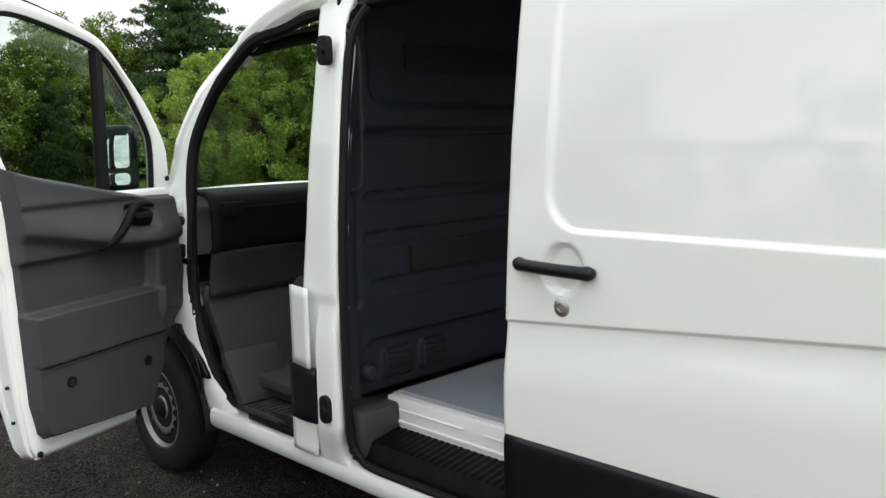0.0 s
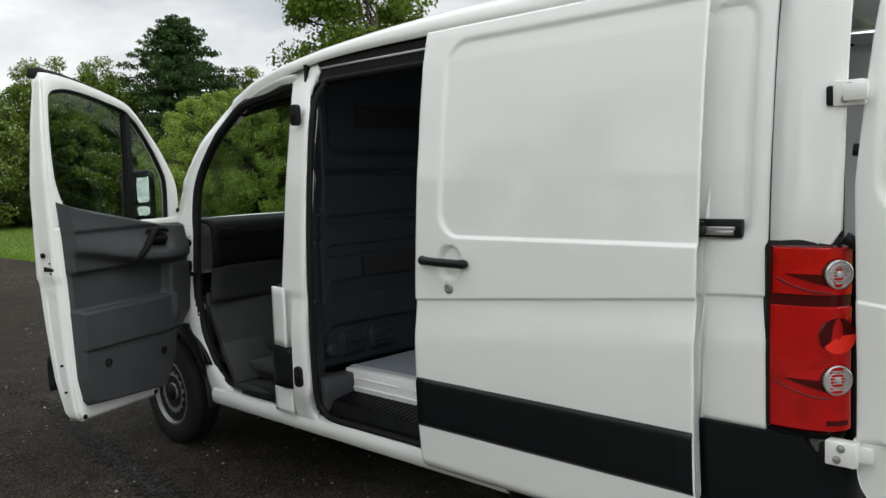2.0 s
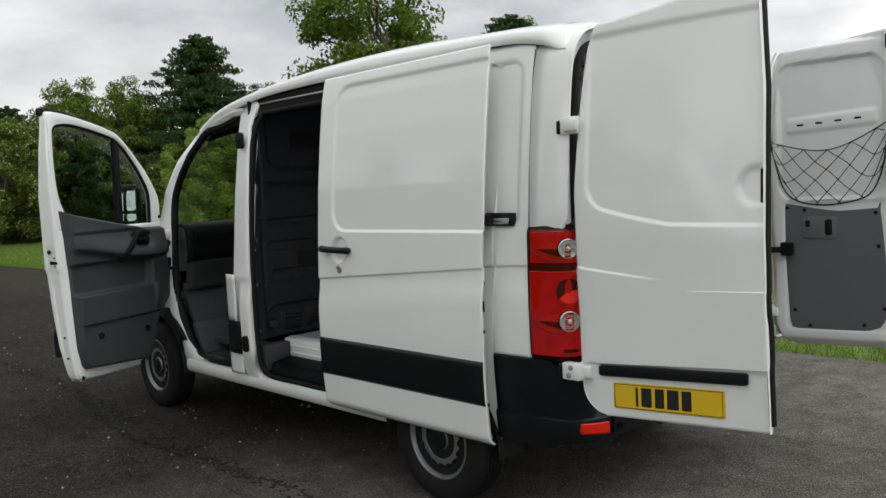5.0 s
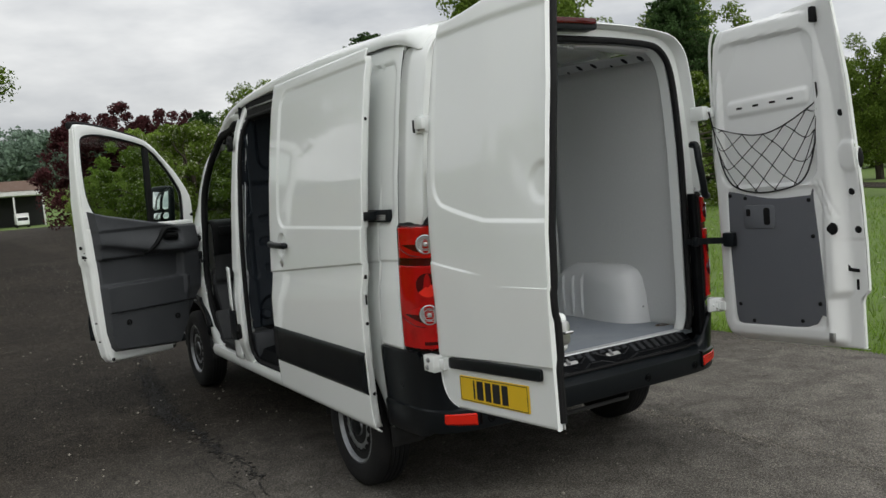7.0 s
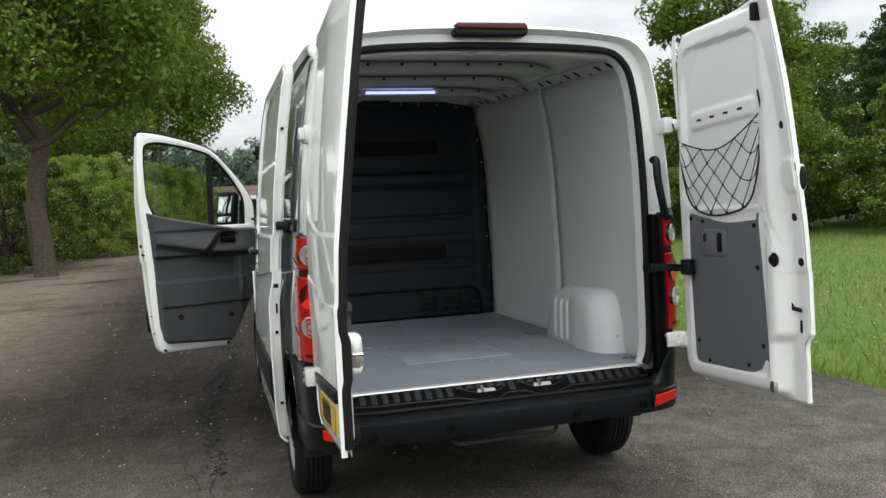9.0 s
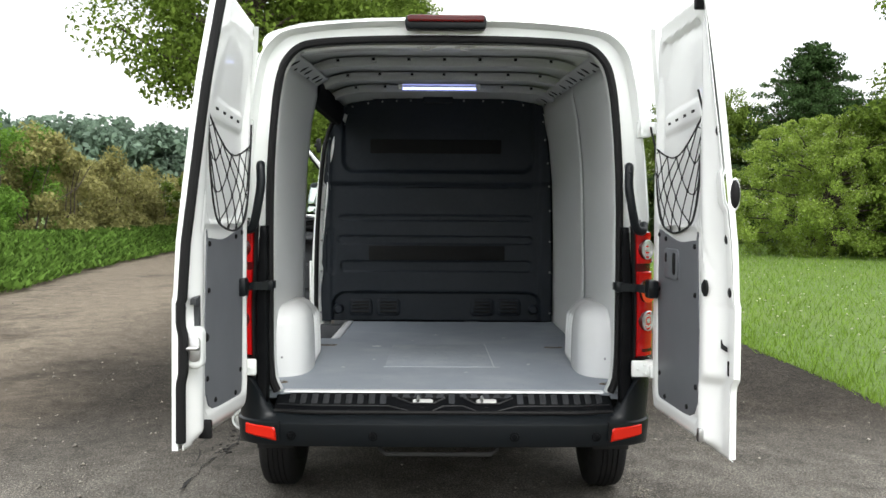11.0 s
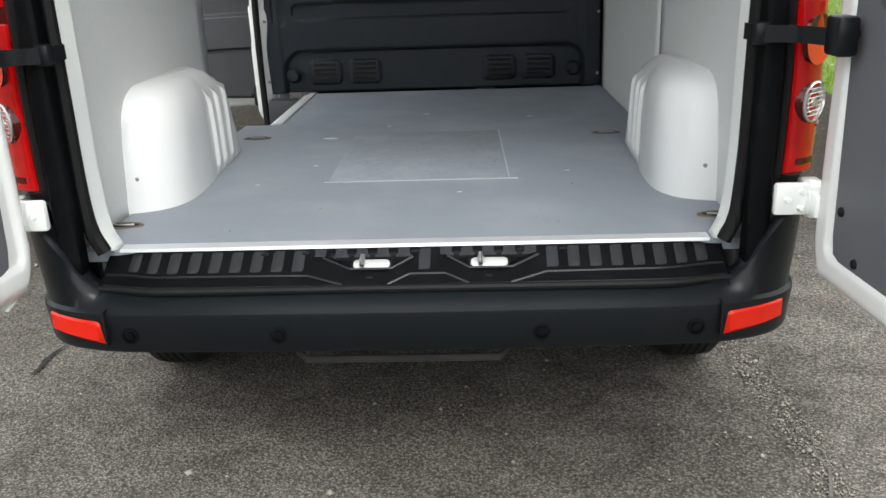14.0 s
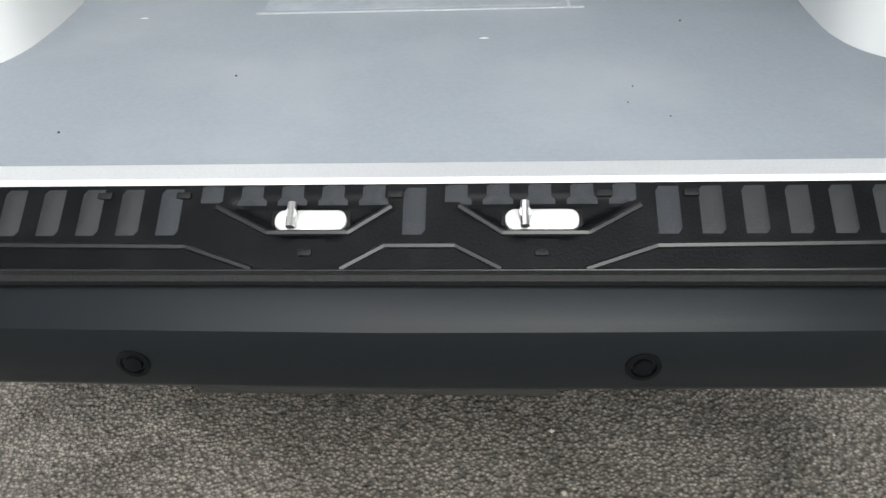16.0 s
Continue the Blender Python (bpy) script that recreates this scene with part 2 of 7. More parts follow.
PAINT = material("white_paint", (0.845, 0.87, 0.85), 0.5, coat=1.0, stain=0.05, stain_scale=3.0, dirt=(0.66, 0.64, 0.58), spec=0.2, coat_ior=1.72)
INNER_PAINT = material("white_inner_paint", (0.83, 0.84, 0.83), 0.45, spec=0.25, coat=0.7, stain=0.08, stain_scale=5.0, dirt=(0.55, 0.54, 0.5))
BOX_PAINT = material("white_primer_paint", (0.72, 0.73, 0.73), 0.4, spec=0.3, coat=0.6, stain=0.1, stain_scale=5.0, dirt=(0.5, 0.49, 0.46))
# white-painted ceiling; its dimness is put into the colour
CEILING = material("greyed_white_ceiling", (0.50, 0.512, 0.508), 0.5, spec=0.25, grain=0.06, grain_scale=60, stain=0.15, stain_scale=4.0, dirt=(0.42, 0.41, 0.39))
LINING = material("white_lining_board", (0.64, 0.65, 0.645), 0.55, grain=0.05, grain_scale=90, stain=0.1, stain_scale=2.5, dirt=(0.38, 0.375, 0.37))
SCUFF = material("scuffed_floor_lining", (0.40, 0.425, 0.455), 0.6, grain=0.2, grain_scale=120, stain=0.5, stain_scale=9, dirt=(0.31, 0.34, 0.375))
BLACK = material("black_moulded_plastic", (0.0055, 0.0074, 0.0092), 0.30, bump=0.05, bump_scale=500, spec=0.24, stain=0.25, stain_scale=6, dirt=(0.010, 0.010, 0.010), rough_var=0.06)
RUBBER = material("black_rubber", (0.007, 0.007, 0.0075), 0.6, spec=0.2, bump=0.2, bump_scale=200)
TYRE = material("tyre_rubber", (0.011, 0.011, 0.0115), 0.75, spec=0.2, stain=0.4, stain_scale=9, dirt=(0.024, 0.022, 0.02), bump=0.3, bump_scale=120)
BULK = material("dark_blue_grey_bulkhead", (0.0132, 0.0182, 0.0250), 0.45, spec=0.25, grain=0.2, grain_scale=30, bump=0.12, bump_scale=180, stain=0.2, stain_scale=4, dirt=(0.028, 0.031, 0.038))
STRIPE = material("dark_felt_strip", (0.0060, 0.0062, 0.0062), 0.95, bump=0.4, bump_scale=500)
FLOOR = material("grey_floor_lining", (0.246, 0.272, 0.306), 0.55, spec=0.25, grain=0.08, grain_scale=150, bump=0.06, bump_scale=350, stain=0.25, stain_scale=2.6, dirt=(0.46, 0.47, 0.48), rough_var=0.1)
WELL_RIM = material("worn_plywood_edge", (0.16, 0.125, 0.09), 0.8, grain=0.3, grain_scale=80)
FLOOR_WORN = material("worn_floor_lining", (0.262, 0.288, 0.322), 0.6, spec=0.25, grain=0.15, grain_scale=60, bump=0.06, bump_scale=350, stain=0.5, stain_scale=7, dirt=(0.36, 0.38, 0.40), rough_var=0.1)
TREAD = material("black_step_tread", (0.003, 0.0034, 0.0042), 0.40, spec=0.08, bump=0.1, bump_scale=300, stain=0.4, stain_scale=14, dirt=(0.012, 0.012, 0.012))
TREAD_PAD = material("charcoal_grip_pad", (0.013, 0.0155, 0.020), 0.7, bump=0.3, bump_scale=700, grain=0.2, grain_scale=200)
# same pads; the outer ones' dimness at a glancing angle is in the colour
TREAD_PAD_DARK = material("dimmed_grip_pad", (0.0075, 0.0090, 0.0115), 0.6, bump=0.3, bump_scale=700, grain=0.2, grain_scale=200)
TRIM = material("grey_door_trim", (0.038, 0.041, 0.046), 0.55, bump=0.3, bump_scale=600, grain=0.1, grain_scale=250, stain=0.15, stain_scale=5, dirt=(0.085, 0.085, 0.085))
TRIM_DARK = material("dark_dashboard", (0.0045, 0.0048, 0.0052), 0.6, spec=0.15, bump=0.3, bump_scale=600)
MAT = material("grey_cab_mat", (0.028, 0.030, 0.032), 0.7, bump=0.3, bump_scale=300, stain=0.3, stain_scale=7, dirt=(0.05, 0.047, 0.044))
SEAT = material("black_seat_cloth", (0.018, 0.018, 0.02), 0.95, bump=0.5, bump_scale=900)
CARD = material("grey_hardboard_panel", (0.128, 0.134, 0.149), 0.5, grain=0.08, grain_scale=200, stain=0.12, stain_scale=4, dirt=(0.15, 0.15, 0.15), rough_var=0.06)
STEEL = material("bare_steel", (0.55, 0.55, 0.55), 0.35, metal=1.0, stain=0.3, stain_scale=20, dirt=(0.3, 0.28, 0.25))
ALU = material("brushed_aluminium", (0.66, 0.67, 0.69), 0.48, metal=0.5, grain=0.1, grain_scale=300)
RIM = material("silver_wheel_steel", (0.26, 0.27, 0.28), 0.42, metal=0.6, stain=0.4, stain_scale=14, dirt=(0.12, 0.11, 0.1))
# the deep red mottling paints reflections inside the lens
RED = material("red_lens", (0.45, 0.0036, 0.0038), 0.06, spec=0.35, coat=0.3, stain=0.5, stain_scale=11, dirt=(0.13, 0.0015, 0.002))
RED_GLOW = material("red_lens_glow", (0.90, 0.026, 0.012), 0.12, spec=0.5, coat=0.6)
RED_FIN = material("lit_red_lens", (0.50, 0.006, 0.006), 0.10, spec=0.5)
RED_DEEP = material("deep_red_lens", (0.060, 0.0012, 0.0018), 0.12, spec=0.4)
ORANGE = material("red_reflector", (0.58, 0.016, 0.006), 0.25, spec=0.3)
LAMP_CLEAR = material("clear_lamp", (0.62, 0.60, 0.60), 0.16, metal=0.6, coat=1.0)
YELLOW = material("yellow_plate", (0.78, 0.50, 0.015), 0.4, coat=0.3, stain=0.06, stain_scale=12)
INK = material("black_print", (0.012, 0.012, 0.012), 0.5)
CORD = material("black_elastic_cord", (0.012, 0.012, 0.013), 0.85)
MIRROR = material("mirror_glass", (0.66, 0.68, 0.68), 0.02, metal=1.0)
GLASS = glass_material("window_glass", (0.66, 0.74, 0.69))
UNDER = material("underbody_dark", (0.012, 0.012, 0.012), 0.85, stain=0.4, stain_scale=5, dirt=(0.03, 0.028, 0.025))
BARK = material("bark", (0.085, 0.065, 0.048), 0.9, grain=0.5, grain_scale=14, bump=0.8, bump_scale=22)
LEAF = leaf_material("leaf_green", (0.125, 0.185, 0.030))
LEAF_LIGHT = leaf_material("leaf_light_green", (0.20, 0.285, 0.052))
LEAF_YEW = leaf_material("leaf_yew", (0.040, 0.070, 0.024))
LEAF_HAW = leaf_material("leaf_hawthorn", (0.245, 0.335, 0.066))
LEAF_DARK = leaf_material("leaf_dark_green", (0.050, 0.092, 0.030))
LEAF_COPPER = leaf_material("leaf_copper", (0.075, 0.026, 0.028))
LEAF_HEDGE = leaf_material("leaf_hedge_green", (0.16, 0.285, 0.05))
LEAF_VERGE = leaf_material("leaf_verge_green", (0.105, 0.185, 0.035), 0.6)
LEAF_BROWN = leaf_material("leaf_hedge_olive", (0.30, 0.285, 0.115))
BLOSSOM = leaf_material("hawthorn_blossom", (0.42, 0.44, 0.30), 0.2)
# distance haze is mixed into this leaf colour, paler and bluer than LEAF
LEAF_HAZE = leaf_material("leaf_haze_green", (0.160, 0.222, 0.165))
GRASS = leaf_material("grass_blade", (0.155, 0.25, 0.036), 0.4)
GRASS_GROUND = material("meadow_ground", (0.11, 0.18, 0.03), 0.95, grain=0.45, grain_scale=9, stain=0.5, stain_scale=0.25, dirt=(0.12, 0.14, 0.03), bump=0.6, bump_scale=14)
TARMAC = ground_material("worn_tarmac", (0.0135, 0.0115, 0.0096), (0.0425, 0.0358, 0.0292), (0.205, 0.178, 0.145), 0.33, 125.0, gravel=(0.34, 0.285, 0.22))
PEBBLE = material("gravel_stone", (0.22, 0.20, 0.17), 0.85, island=0.5)
EARTH = material("verge_earth", (0.12, 0.095, 0.065), 0.95, grain=0.4, grain_scale=20, bump=0.7, bump_scale=30)
CREAM = material("cream_coachwork", (0.66, 0.55, 0.28), 0.35, coat=0.6, stain=0.1, stain_scale=3)
BLUE = material("blue_grey_coachwork", (0.07, 0.17, 0.24), 0.35, coat=0.6)
TILE = material("brown_roof_tile", (0.12, 0.075, 0.055), 0.85, stain=0.2)
ROOFING = material("pale_roof_sheet", (0.62, 0.62, 0.6), 0.6, stain=0.2)

LED = bpy.data.materials.new("led_light")
LED.use_nodes = True
LED.node_tree.nodes["Principled BSDF"].inputs["Emission Color"].default_value = (0.38, 0.44, 1.0, 1)
LED.node_tree.nodes["Principled BSDF"].inputs["Emission Strength"].default_value = 1.1
LED_DIM = LED.copy()
LED_DIM.node_tree.nodes["Principled BSDF"].inputs["Emission Strength"].default_value = 0.35
ZINC = material("zinc_plated", (0.55, 0.55, 0.54), 0.4, metal=0.3)
RIDGE = material("polished_black_ridge", (0.010, 0.0105, 0.012), 0.35, spec=0.3)
BOLT = material("dull_bolt", (0.34, 0.34, 0.35), 0.45, metal=0.6)
CRACK = material("crack_fill", (0.016, 0.0145, 0.013), 0.95, grain=0.4, grain_scale=60)
CRACK_PALE = material("pale_crack", (0.12, 0.11, 0.098), 0.95, grain=0.4, grain_scale=50)


# ---- mesh helpers ----
class Geo:
    """Collects vertices and faces of one mesh."""

    def __init__(self):
        self.v, self.f = [], []

    def grid(self, fn, nu, nv, close_u=False, flip=False):
        base, cu = len(self.v), nu if close_u else nu + 1
        for j in range(nv + 1):
            for i in range(cu):
                self.v.append(tuple(fn(i / nu, j / nv)))
        for j in range(nv):
            for i in range(nu):
                a, b = base + j * cu + i, base + j * cu + (i + 1) % cu
                q = (a, b, b + cu, a + cu)
                self.f.append(q[::-1] if flip else q)
        return self

    def loft(self, loops, closed=True, caps=True):
        n, base = len(loops[0]), len(self.v)
        for lp in loops:
            self.v.extend(tuple(p) for p in lp)
        for j in range(len(loops) - 1):
            for i in range(n if closed else n - 1):
                a, b = base + j * n + i, base + j * n + (i + 1) % n
                self.f.append((a, b, b + n, a + n))
        if caps and closed:
            self.f.append(tuple(range(base + n - 1, base - 1, -1)))
            last = base + (len(loops) - 1) * n
            self.f.append(tuple(range(last, last + n)))
        return self

    def tube(self, pts, r, n=8, caps=True):
        pts = [Vector(p) for p in pts]
        loops = []
        up = Vector((0.13, 0.21, 0.97))
        for i, p in enumerate(pts):
            d = (pts[min(i + 1, len(pts) - 1)] - pts[max(i - 1, 0)]).normalized()
            a = d.cross(up)
            if a.length < 1e-3:
                a = d.cross(Vector((1, 0, 0)))
            a.normalize()
            b = d.cross(a)
            rr = r[i] if isinstance(r, (list, tuple)) else r
            loops.append([p + (a * math.cos(t) + b * math.sin(t)) * rr for t in (2 * math.pi * k / n for k in range(n))])
        return self.loft(loops, True, caps)

    def lathe(self, profile, n, m):
        """profile: (radius, height) rows turned about the local z axis, placed by the matrix m."""
        base, k = len(self.v), len(profile)
        for r, h in profile:
            for i in range(n):
                a = 2 * math.pi * i / n
                self.v.append(tuple(m @ Vector((r * math.cos(a), r * math.sin(a), h))))
        for j in range(k - 1):
            for i in range(n):
                a, b = base + j * n + i, base + j * n + (i + 1) % n
                self.f.append((a, b, b + n, a + n))
        self.f.append(tuple(range(base + n - 1, base - 1, -1)))
        self.f.append(tuple(range(base + (k - 1) * n, base + k * n)))
        return self

    def box(self, c, s, bevel=0.01, m=None, seg=2):
        bm = bmesh.new()
        bmesh.ops.create_cube(bm, size=1.0, matrix=Matrix.Diagonal((*s, 1)))
        if bevel:
            bmesh.ops.bevel(bm, geom=bm.edges[:], offset=min(bevel, min(s) * 0.49), segments=seg, affect="EDGES", profile=0.5)
        t = Matrix.Translation(c) @ (m or Matrix())
        base = len(self.v)
        bm.verts.index_update()
        self.v.extend(tuple(t @ v.co) for v in bm.verts)
        self.f.extend(tuple(base + v.index for v in f.verts) for f in bm.faces)
        bm.free()
        return self

    def plate(self, outline, depth, place, bevel=0.004):
        """A plate with a rounded rim: outline points (a, b), extruded to depth; place(a, b, w) gives the world point."""
        c = np.mean(np.array(outline), axis=0)
        n = len(outline)

        def ring(w, inset):
            out = []
            for i in range(n):
                p, q, r = (np.array(outline[k % n]) for k in (i - 1, i, i + 1))
                e = r - p
                nn = np.array((e[1], -e[0])) / (np.hypot(*e) + 1e-9)
                if nn @ (q - c) < 0:
                    nn = -nn
                out.append(place(*(q - nn * inset), w))
            return out
        b = min(bevel, depth * 0.45)
        return self.loft([ring(0, 0), ring(depth - b, 0), ring(depth - b * 0.3, b * 0.35), ring(depth, b)], True, True)


def mesh_object(name, geo, mat, parent=None, label="", smooth=True, solid=0.0, angle=38, out=None):
    me = bpy.data.meshes.new(name)
    me.from_pydata(geo.v, [], geo.f)
    bm = bmesh.new()
    bm.from_mesh(me)
    bmesh.ops.remove_doubles(bm, verts=bm.verts, dist=1e-5)
    bmesh.ops.recalc_face_normals(bm, faces=bm.faces)
    if solid:
        # open sheets face away from the middle of the van, or along out
        mid = Vector((0, 2.5, 1.3))
        total = sum(f.calc_area() * f.normal.dot(Vector(out) if out else f.calc_center_median() - mid) for f in bm.faces)
        if total < 0:
            bmesh.ops.reverse_faces(bm, faces=bm.faces)
    bm.to_mesh(me)
    bm.free()
    me.materials.append(mat)
    ob = new(name, me)
    if smooth:
        me.shade_smooth()
        me.set_sharp_from_angle(angle=radians(angle))
    if solid:
        mod = ob.modifiers.new("thickness", "SOLIDIFY")
        mod.thickness, mod.offset = solid, -1
    if parent:
        ob.parent = parent
    if label:
        ob["label"] = label
    return ob


def part(name, geo, mat, parent, label="", **kw):
    return mesh_object(name, geo, mat, parent, label, **kw)


def empty(name, label, category, at=(0, 0, 0), group="", kind=""):
    ob = new(name)
    ob.location = at
    ob.empty_display_size = 0.1
    return tagged(ob, label, category, group, kind)


def fast_mesh(name, verts, faces, mat, parent=None):
    """A mesh from arrays of equal-sided faces."""
    me = bpy.data.meshes.new(name)
    k = faces.shape[1]
    me.vertices.add(len(verts))
    me.vertices.foreach_set("co", np.asarray(verts, np.float32).ravel())
    me.loops.add(faces.size)
    me.loops.foreach_set("vertex_index", faces.astype(np.int32).ravel())
    me.polygons.add(len(faces))
    me.polygons.foreach_set("loop_start", np.arange(0, faces.size, k, dtype=np.int32))
    me.update(calc_edges=True)
    me.materials.append(mat)
    ob = new(name, me)
    if parent:
        ob.parent = parent
    return ob


def smooth01(x):
    x = min(1.0, max(0.0, x))
    return x * x * (3 - 2 * x)


def ip(x, xs, ys):
    return float(np.interp(x, xs, ys))


def spline(points, n):
    """Catmull-Rom through points, n samples for each stretch."""
    p = [np.array(q, float) for q in points]
    p = [2 * p[0] - p[1], *p, 2 * p[-1] - p[-2]]
    out = []
    for i in range(1, len(p) - 2):
        for k in range(n):
            t = k / n
            out.append(0.5 * (2 * p[i] + (p[i + 1] - p[i - 1]) * t + (2 * p[i - 1] - 5 * p[i] + 4 * p[i + 1] - p[i + 2]) * t * t
                              + (3 * p[i] - p[i - 1] - 3 * p[i + 1] + p[i + 2]) * t ** 3))
    return out + [p[-2]]


def rrect(x0, x1, y0, y1, r, n=5):
    out = []
    for cx, cy, a0 in ((x1 - r, y1 - r, 0), (x0 + r, y1 - r, 90), (x0 + r, y0 + r, 180), (x1 - r, y0 + r, 270)):
        for k in range(n + 1):
            a = radians(a0 + 90 * k / n)
            out.append((cx + r * math.cos(a), cy + r * math.sin(a)))
    return out


def box_sdf(x, y, x0, x1, y0, y1, r):
    """Distance to a rounded rectangle, negative inside."""
    dx = abs(x - (x0 + x1) / 2) - (x1 - x0) / 2 + r
    dy = abs(y - (y0 + y1) / 2) - (y1 - y0) / 2 + r
    return math.hypot(max(dx, 0), max(dy, 0)) + min(max(dx, dy), 0) - r


# ---- the setting: ground, road, verge ----
def land_height(x, y):
    """Gentle rise of the country far from the road."""
    d = math.hypot(x, y)
    a = math.degrees(math.atan2(x, y))
    far = smooth01((d - 140) / 500)
    ridge = ip(a, (-180, -60, -35, -20, -5, 4, 14, 30, 60, 120, 180), (8, 8, 10, 9, 16, 36, 34, 22, 14, 10, 8))
    return far * ridge * (1 + 0.18 * noise.noise(Vector((x * 0.004, y * 0.004, 0)))) - 0.06


g = Geo()
radii = [0, 6, 12, 20, 30, 45, 65, 90, 130, 180, 240, 320, 420, 540, 700, 1000, 1800, 3500]
rings = [[(r * math.sin(2 * math.pi * k / 96), r * math.cos(2 * math.pi * k / 96)) for k in range(96)] for r in radii]
g.loft([[(x, y, land_height(x, y) if r else -0.06) for x, y in ring] for r, ring in zip(radii, rings)], True, False)
tagged(mesh_object("ground", g, GRASS_GROUND), "green meadow land rising to distant hills", "ground", kind="structure")


def road_left(y):
    return ip(y, (-40, 0, 12, 18, 32, 45, 62, 80, 120, 160), (-7.6, -7.7, -8.1, -9.2, -10.6, -8.6, -4.2, -2.4, -3.0, -3.0)) + 0.22 * noise.noise(Vector((3.1, y * 0.6, 0)))


def road_right(y):
    return ip(y, (-40, 0, 10, 22, 40, 62, 120, 160), (3.6, 3.62, 3.72, 3.9, 3.2, 5.5, 20.0, 20.0)) + 0.10 * noise.noise(Vector((7.7, y * 0.9, 0))) + 0.03 * noise.noise(Vector((1.7, y * 5.0, 0)))


def road_point(u, v):
    y = -40 + 196 * v
    x = road_left(y) + (road_right(y) - road_left(y)) * u
    return x, y, 0.006 * noise.noise(Vector((x * 0.7, y * 0.7, 5))) if 0 < u < 1 else -0.02


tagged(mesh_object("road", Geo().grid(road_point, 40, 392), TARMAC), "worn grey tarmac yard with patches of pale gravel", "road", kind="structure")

road = bpy.data.objects["road"]


def crack_strip(points, width, mat, seed):
    """A ragged crack in the tarmac, a little proud of it."""
    q = np.random.default_rng(seed)
    path = spline(points, 14)
    left, right = [], []
    off = np.zeros(2)
    for i, c in enumerate(path):
        off = off * 0.7 + q.normal(size=2) * 0.022
        a = path[min(i + 1, len(path) - 1)] - path[max(i - 1, 0)]
        nrm = np.array((-a[1], a[0])) / (np.hypot(*a) + 1e-9)
        ww = width * max(0.16, q.uniform(-0.6, 1.2))
        left.append((*(c + off + nrm * ww), 0.0075))
        right.append((*(c + off - nrm * ww * q.uniform(0.3, 1.0)), 0.0075))
    part("crack", Geo().loft([left, right], False, False), mat, road, smooth=False)


crack_strip([(-1.18, 8.6), (-1.14, 6.0), (-1.27, 5.2), (-1.36, 4.4), (-1.47, 3.5), (-1.43, 2.6), (-1.40, 1.8), (-1.42, 0.8)], 0.012, CRACK, 61)
crack_strip([(-1.44, 3.3), (-1.62, 2.4), (-1.50, 1.2)], 0.007, CRACK, 62)
crack_strip([(1.04, 1.6), (1.10, 0.90), (1.14, 0.4), (1.12, -0.3), (1.22, -1.4), (1.5, -3.0)], 0.008, CRACK_PALE, 65)


# loose stones on the tarmac, most of them along the left edge
rng = np.random.default_rng(4)
N = 9000
sy = rng.uniform(-7, 30, N)
sx = np.where(rng.random(N) < 0.45, -8 + rng.gamma(1.3, 1.6, N), rng.uniform(-7.5, 3.5, N))
sr = rng.gamma(2.0, 0.0022, N) + 0.0025
# fine grit lying in drifts behind the van
drift = rng.integers(0, 15, 9000)
gx = np.array((-1.5, -1.2, -0.75, -1.8, -1.4, 1.2, 1.35, -0.4, -2.2, 1.10, 1.13, 1.13, 1.16, 1.21, 1.32))[drift] + rng.normal(size=9000) * np.where(drift > 8, 0.035, 0.20)
gy = np.array((-0.15, -0.55, -0.75, 0.25, -1.3, -0.2, -0.9, -1.15, 0.9, 0.75, 0.3, -0.1, -0.6, -1.1, -1.7))[drift] + rng.normal(size=9000) * 0.24
sx, sy, sr = np.concatenate([sx, gx]), np.concatenate([sy, gy]), np.concatenate([sr, rng.gamma(2.0, 0.0009, 9000) + 0.0014])
octa = np.array([(1, 0, 0), (0, 1, 0), (-1, 0, 0), (0, -1, 0), (0, 0, 0.8), (0, 0, -0.4)])
of = np.array([(0, 1, 4), (1, 2, 4), (2, 3, 4), (3, 0, 4), (1, 0, 5), (2, 1, 5), (3, 2, 5), (0, 3, 5)])
keep = (sx < 3.5) & (sx > -8.0)
sx, sy, sr = sx[keep], sy[keep], sr[keep]
jit = rng.uniform(0.7, 1.3, (len(sx), 6, 3))
sv = octa[None] * jit * sr[:, None, None] + np.stack([sx, sy, sr * 0.35 + 0.003], 1)[:, None]
sf = of[None] + (np.arange(len(sx)) * 6)[:, None, None]
tagged(fast_mesh("gravel", sv.reshape(-1, 3), sf.reshape(-1, 3), PEBBLE), "loose pale gravel stones scattered over the tarmac", "gravel", kind="stuff")


# dark crumbled tarmac along the joint between the two lays
q = np.random.default_rng(8)
n = 2400
ry = np.where(q.random(n) < 0.7, q.normal(size=n) * 0.75 + 4.1, q.uniform(1.5, 8.0, n))
rx = np.array([ip(t, (0.5, 1.8, 2.6, 3.5, 4.45, 5.2, 6.0, 8.6), (-1.42, -1.40, -1.43, -1.47, -1.36, -1.27, -1.14, -1.18)) for t in ry]) + q.normal(size=n) * 0.05
rr = q.gamma(2.0, 0.0028, n) + 0.003
cv = octa[None] * q.uniform(0.6, 1.5, (n, 6, 3)) * np.stack([rr, rr * 1.3, rr * 0.35], 1)[:, None] + np.stack([rx, ry, np.full(n, 0.005)], 1)[:, None]
crumbs = fast_mesh("crumbled_joint", cv.reshape(-1, 3), (of[None] + (np.arange(n) * 6)[:, None, None]).reshape(-1, 3), CRACK)
tagged(crumbs, "dark crumbled tarmac along a worn joint", "tarmac", kind="stuff")

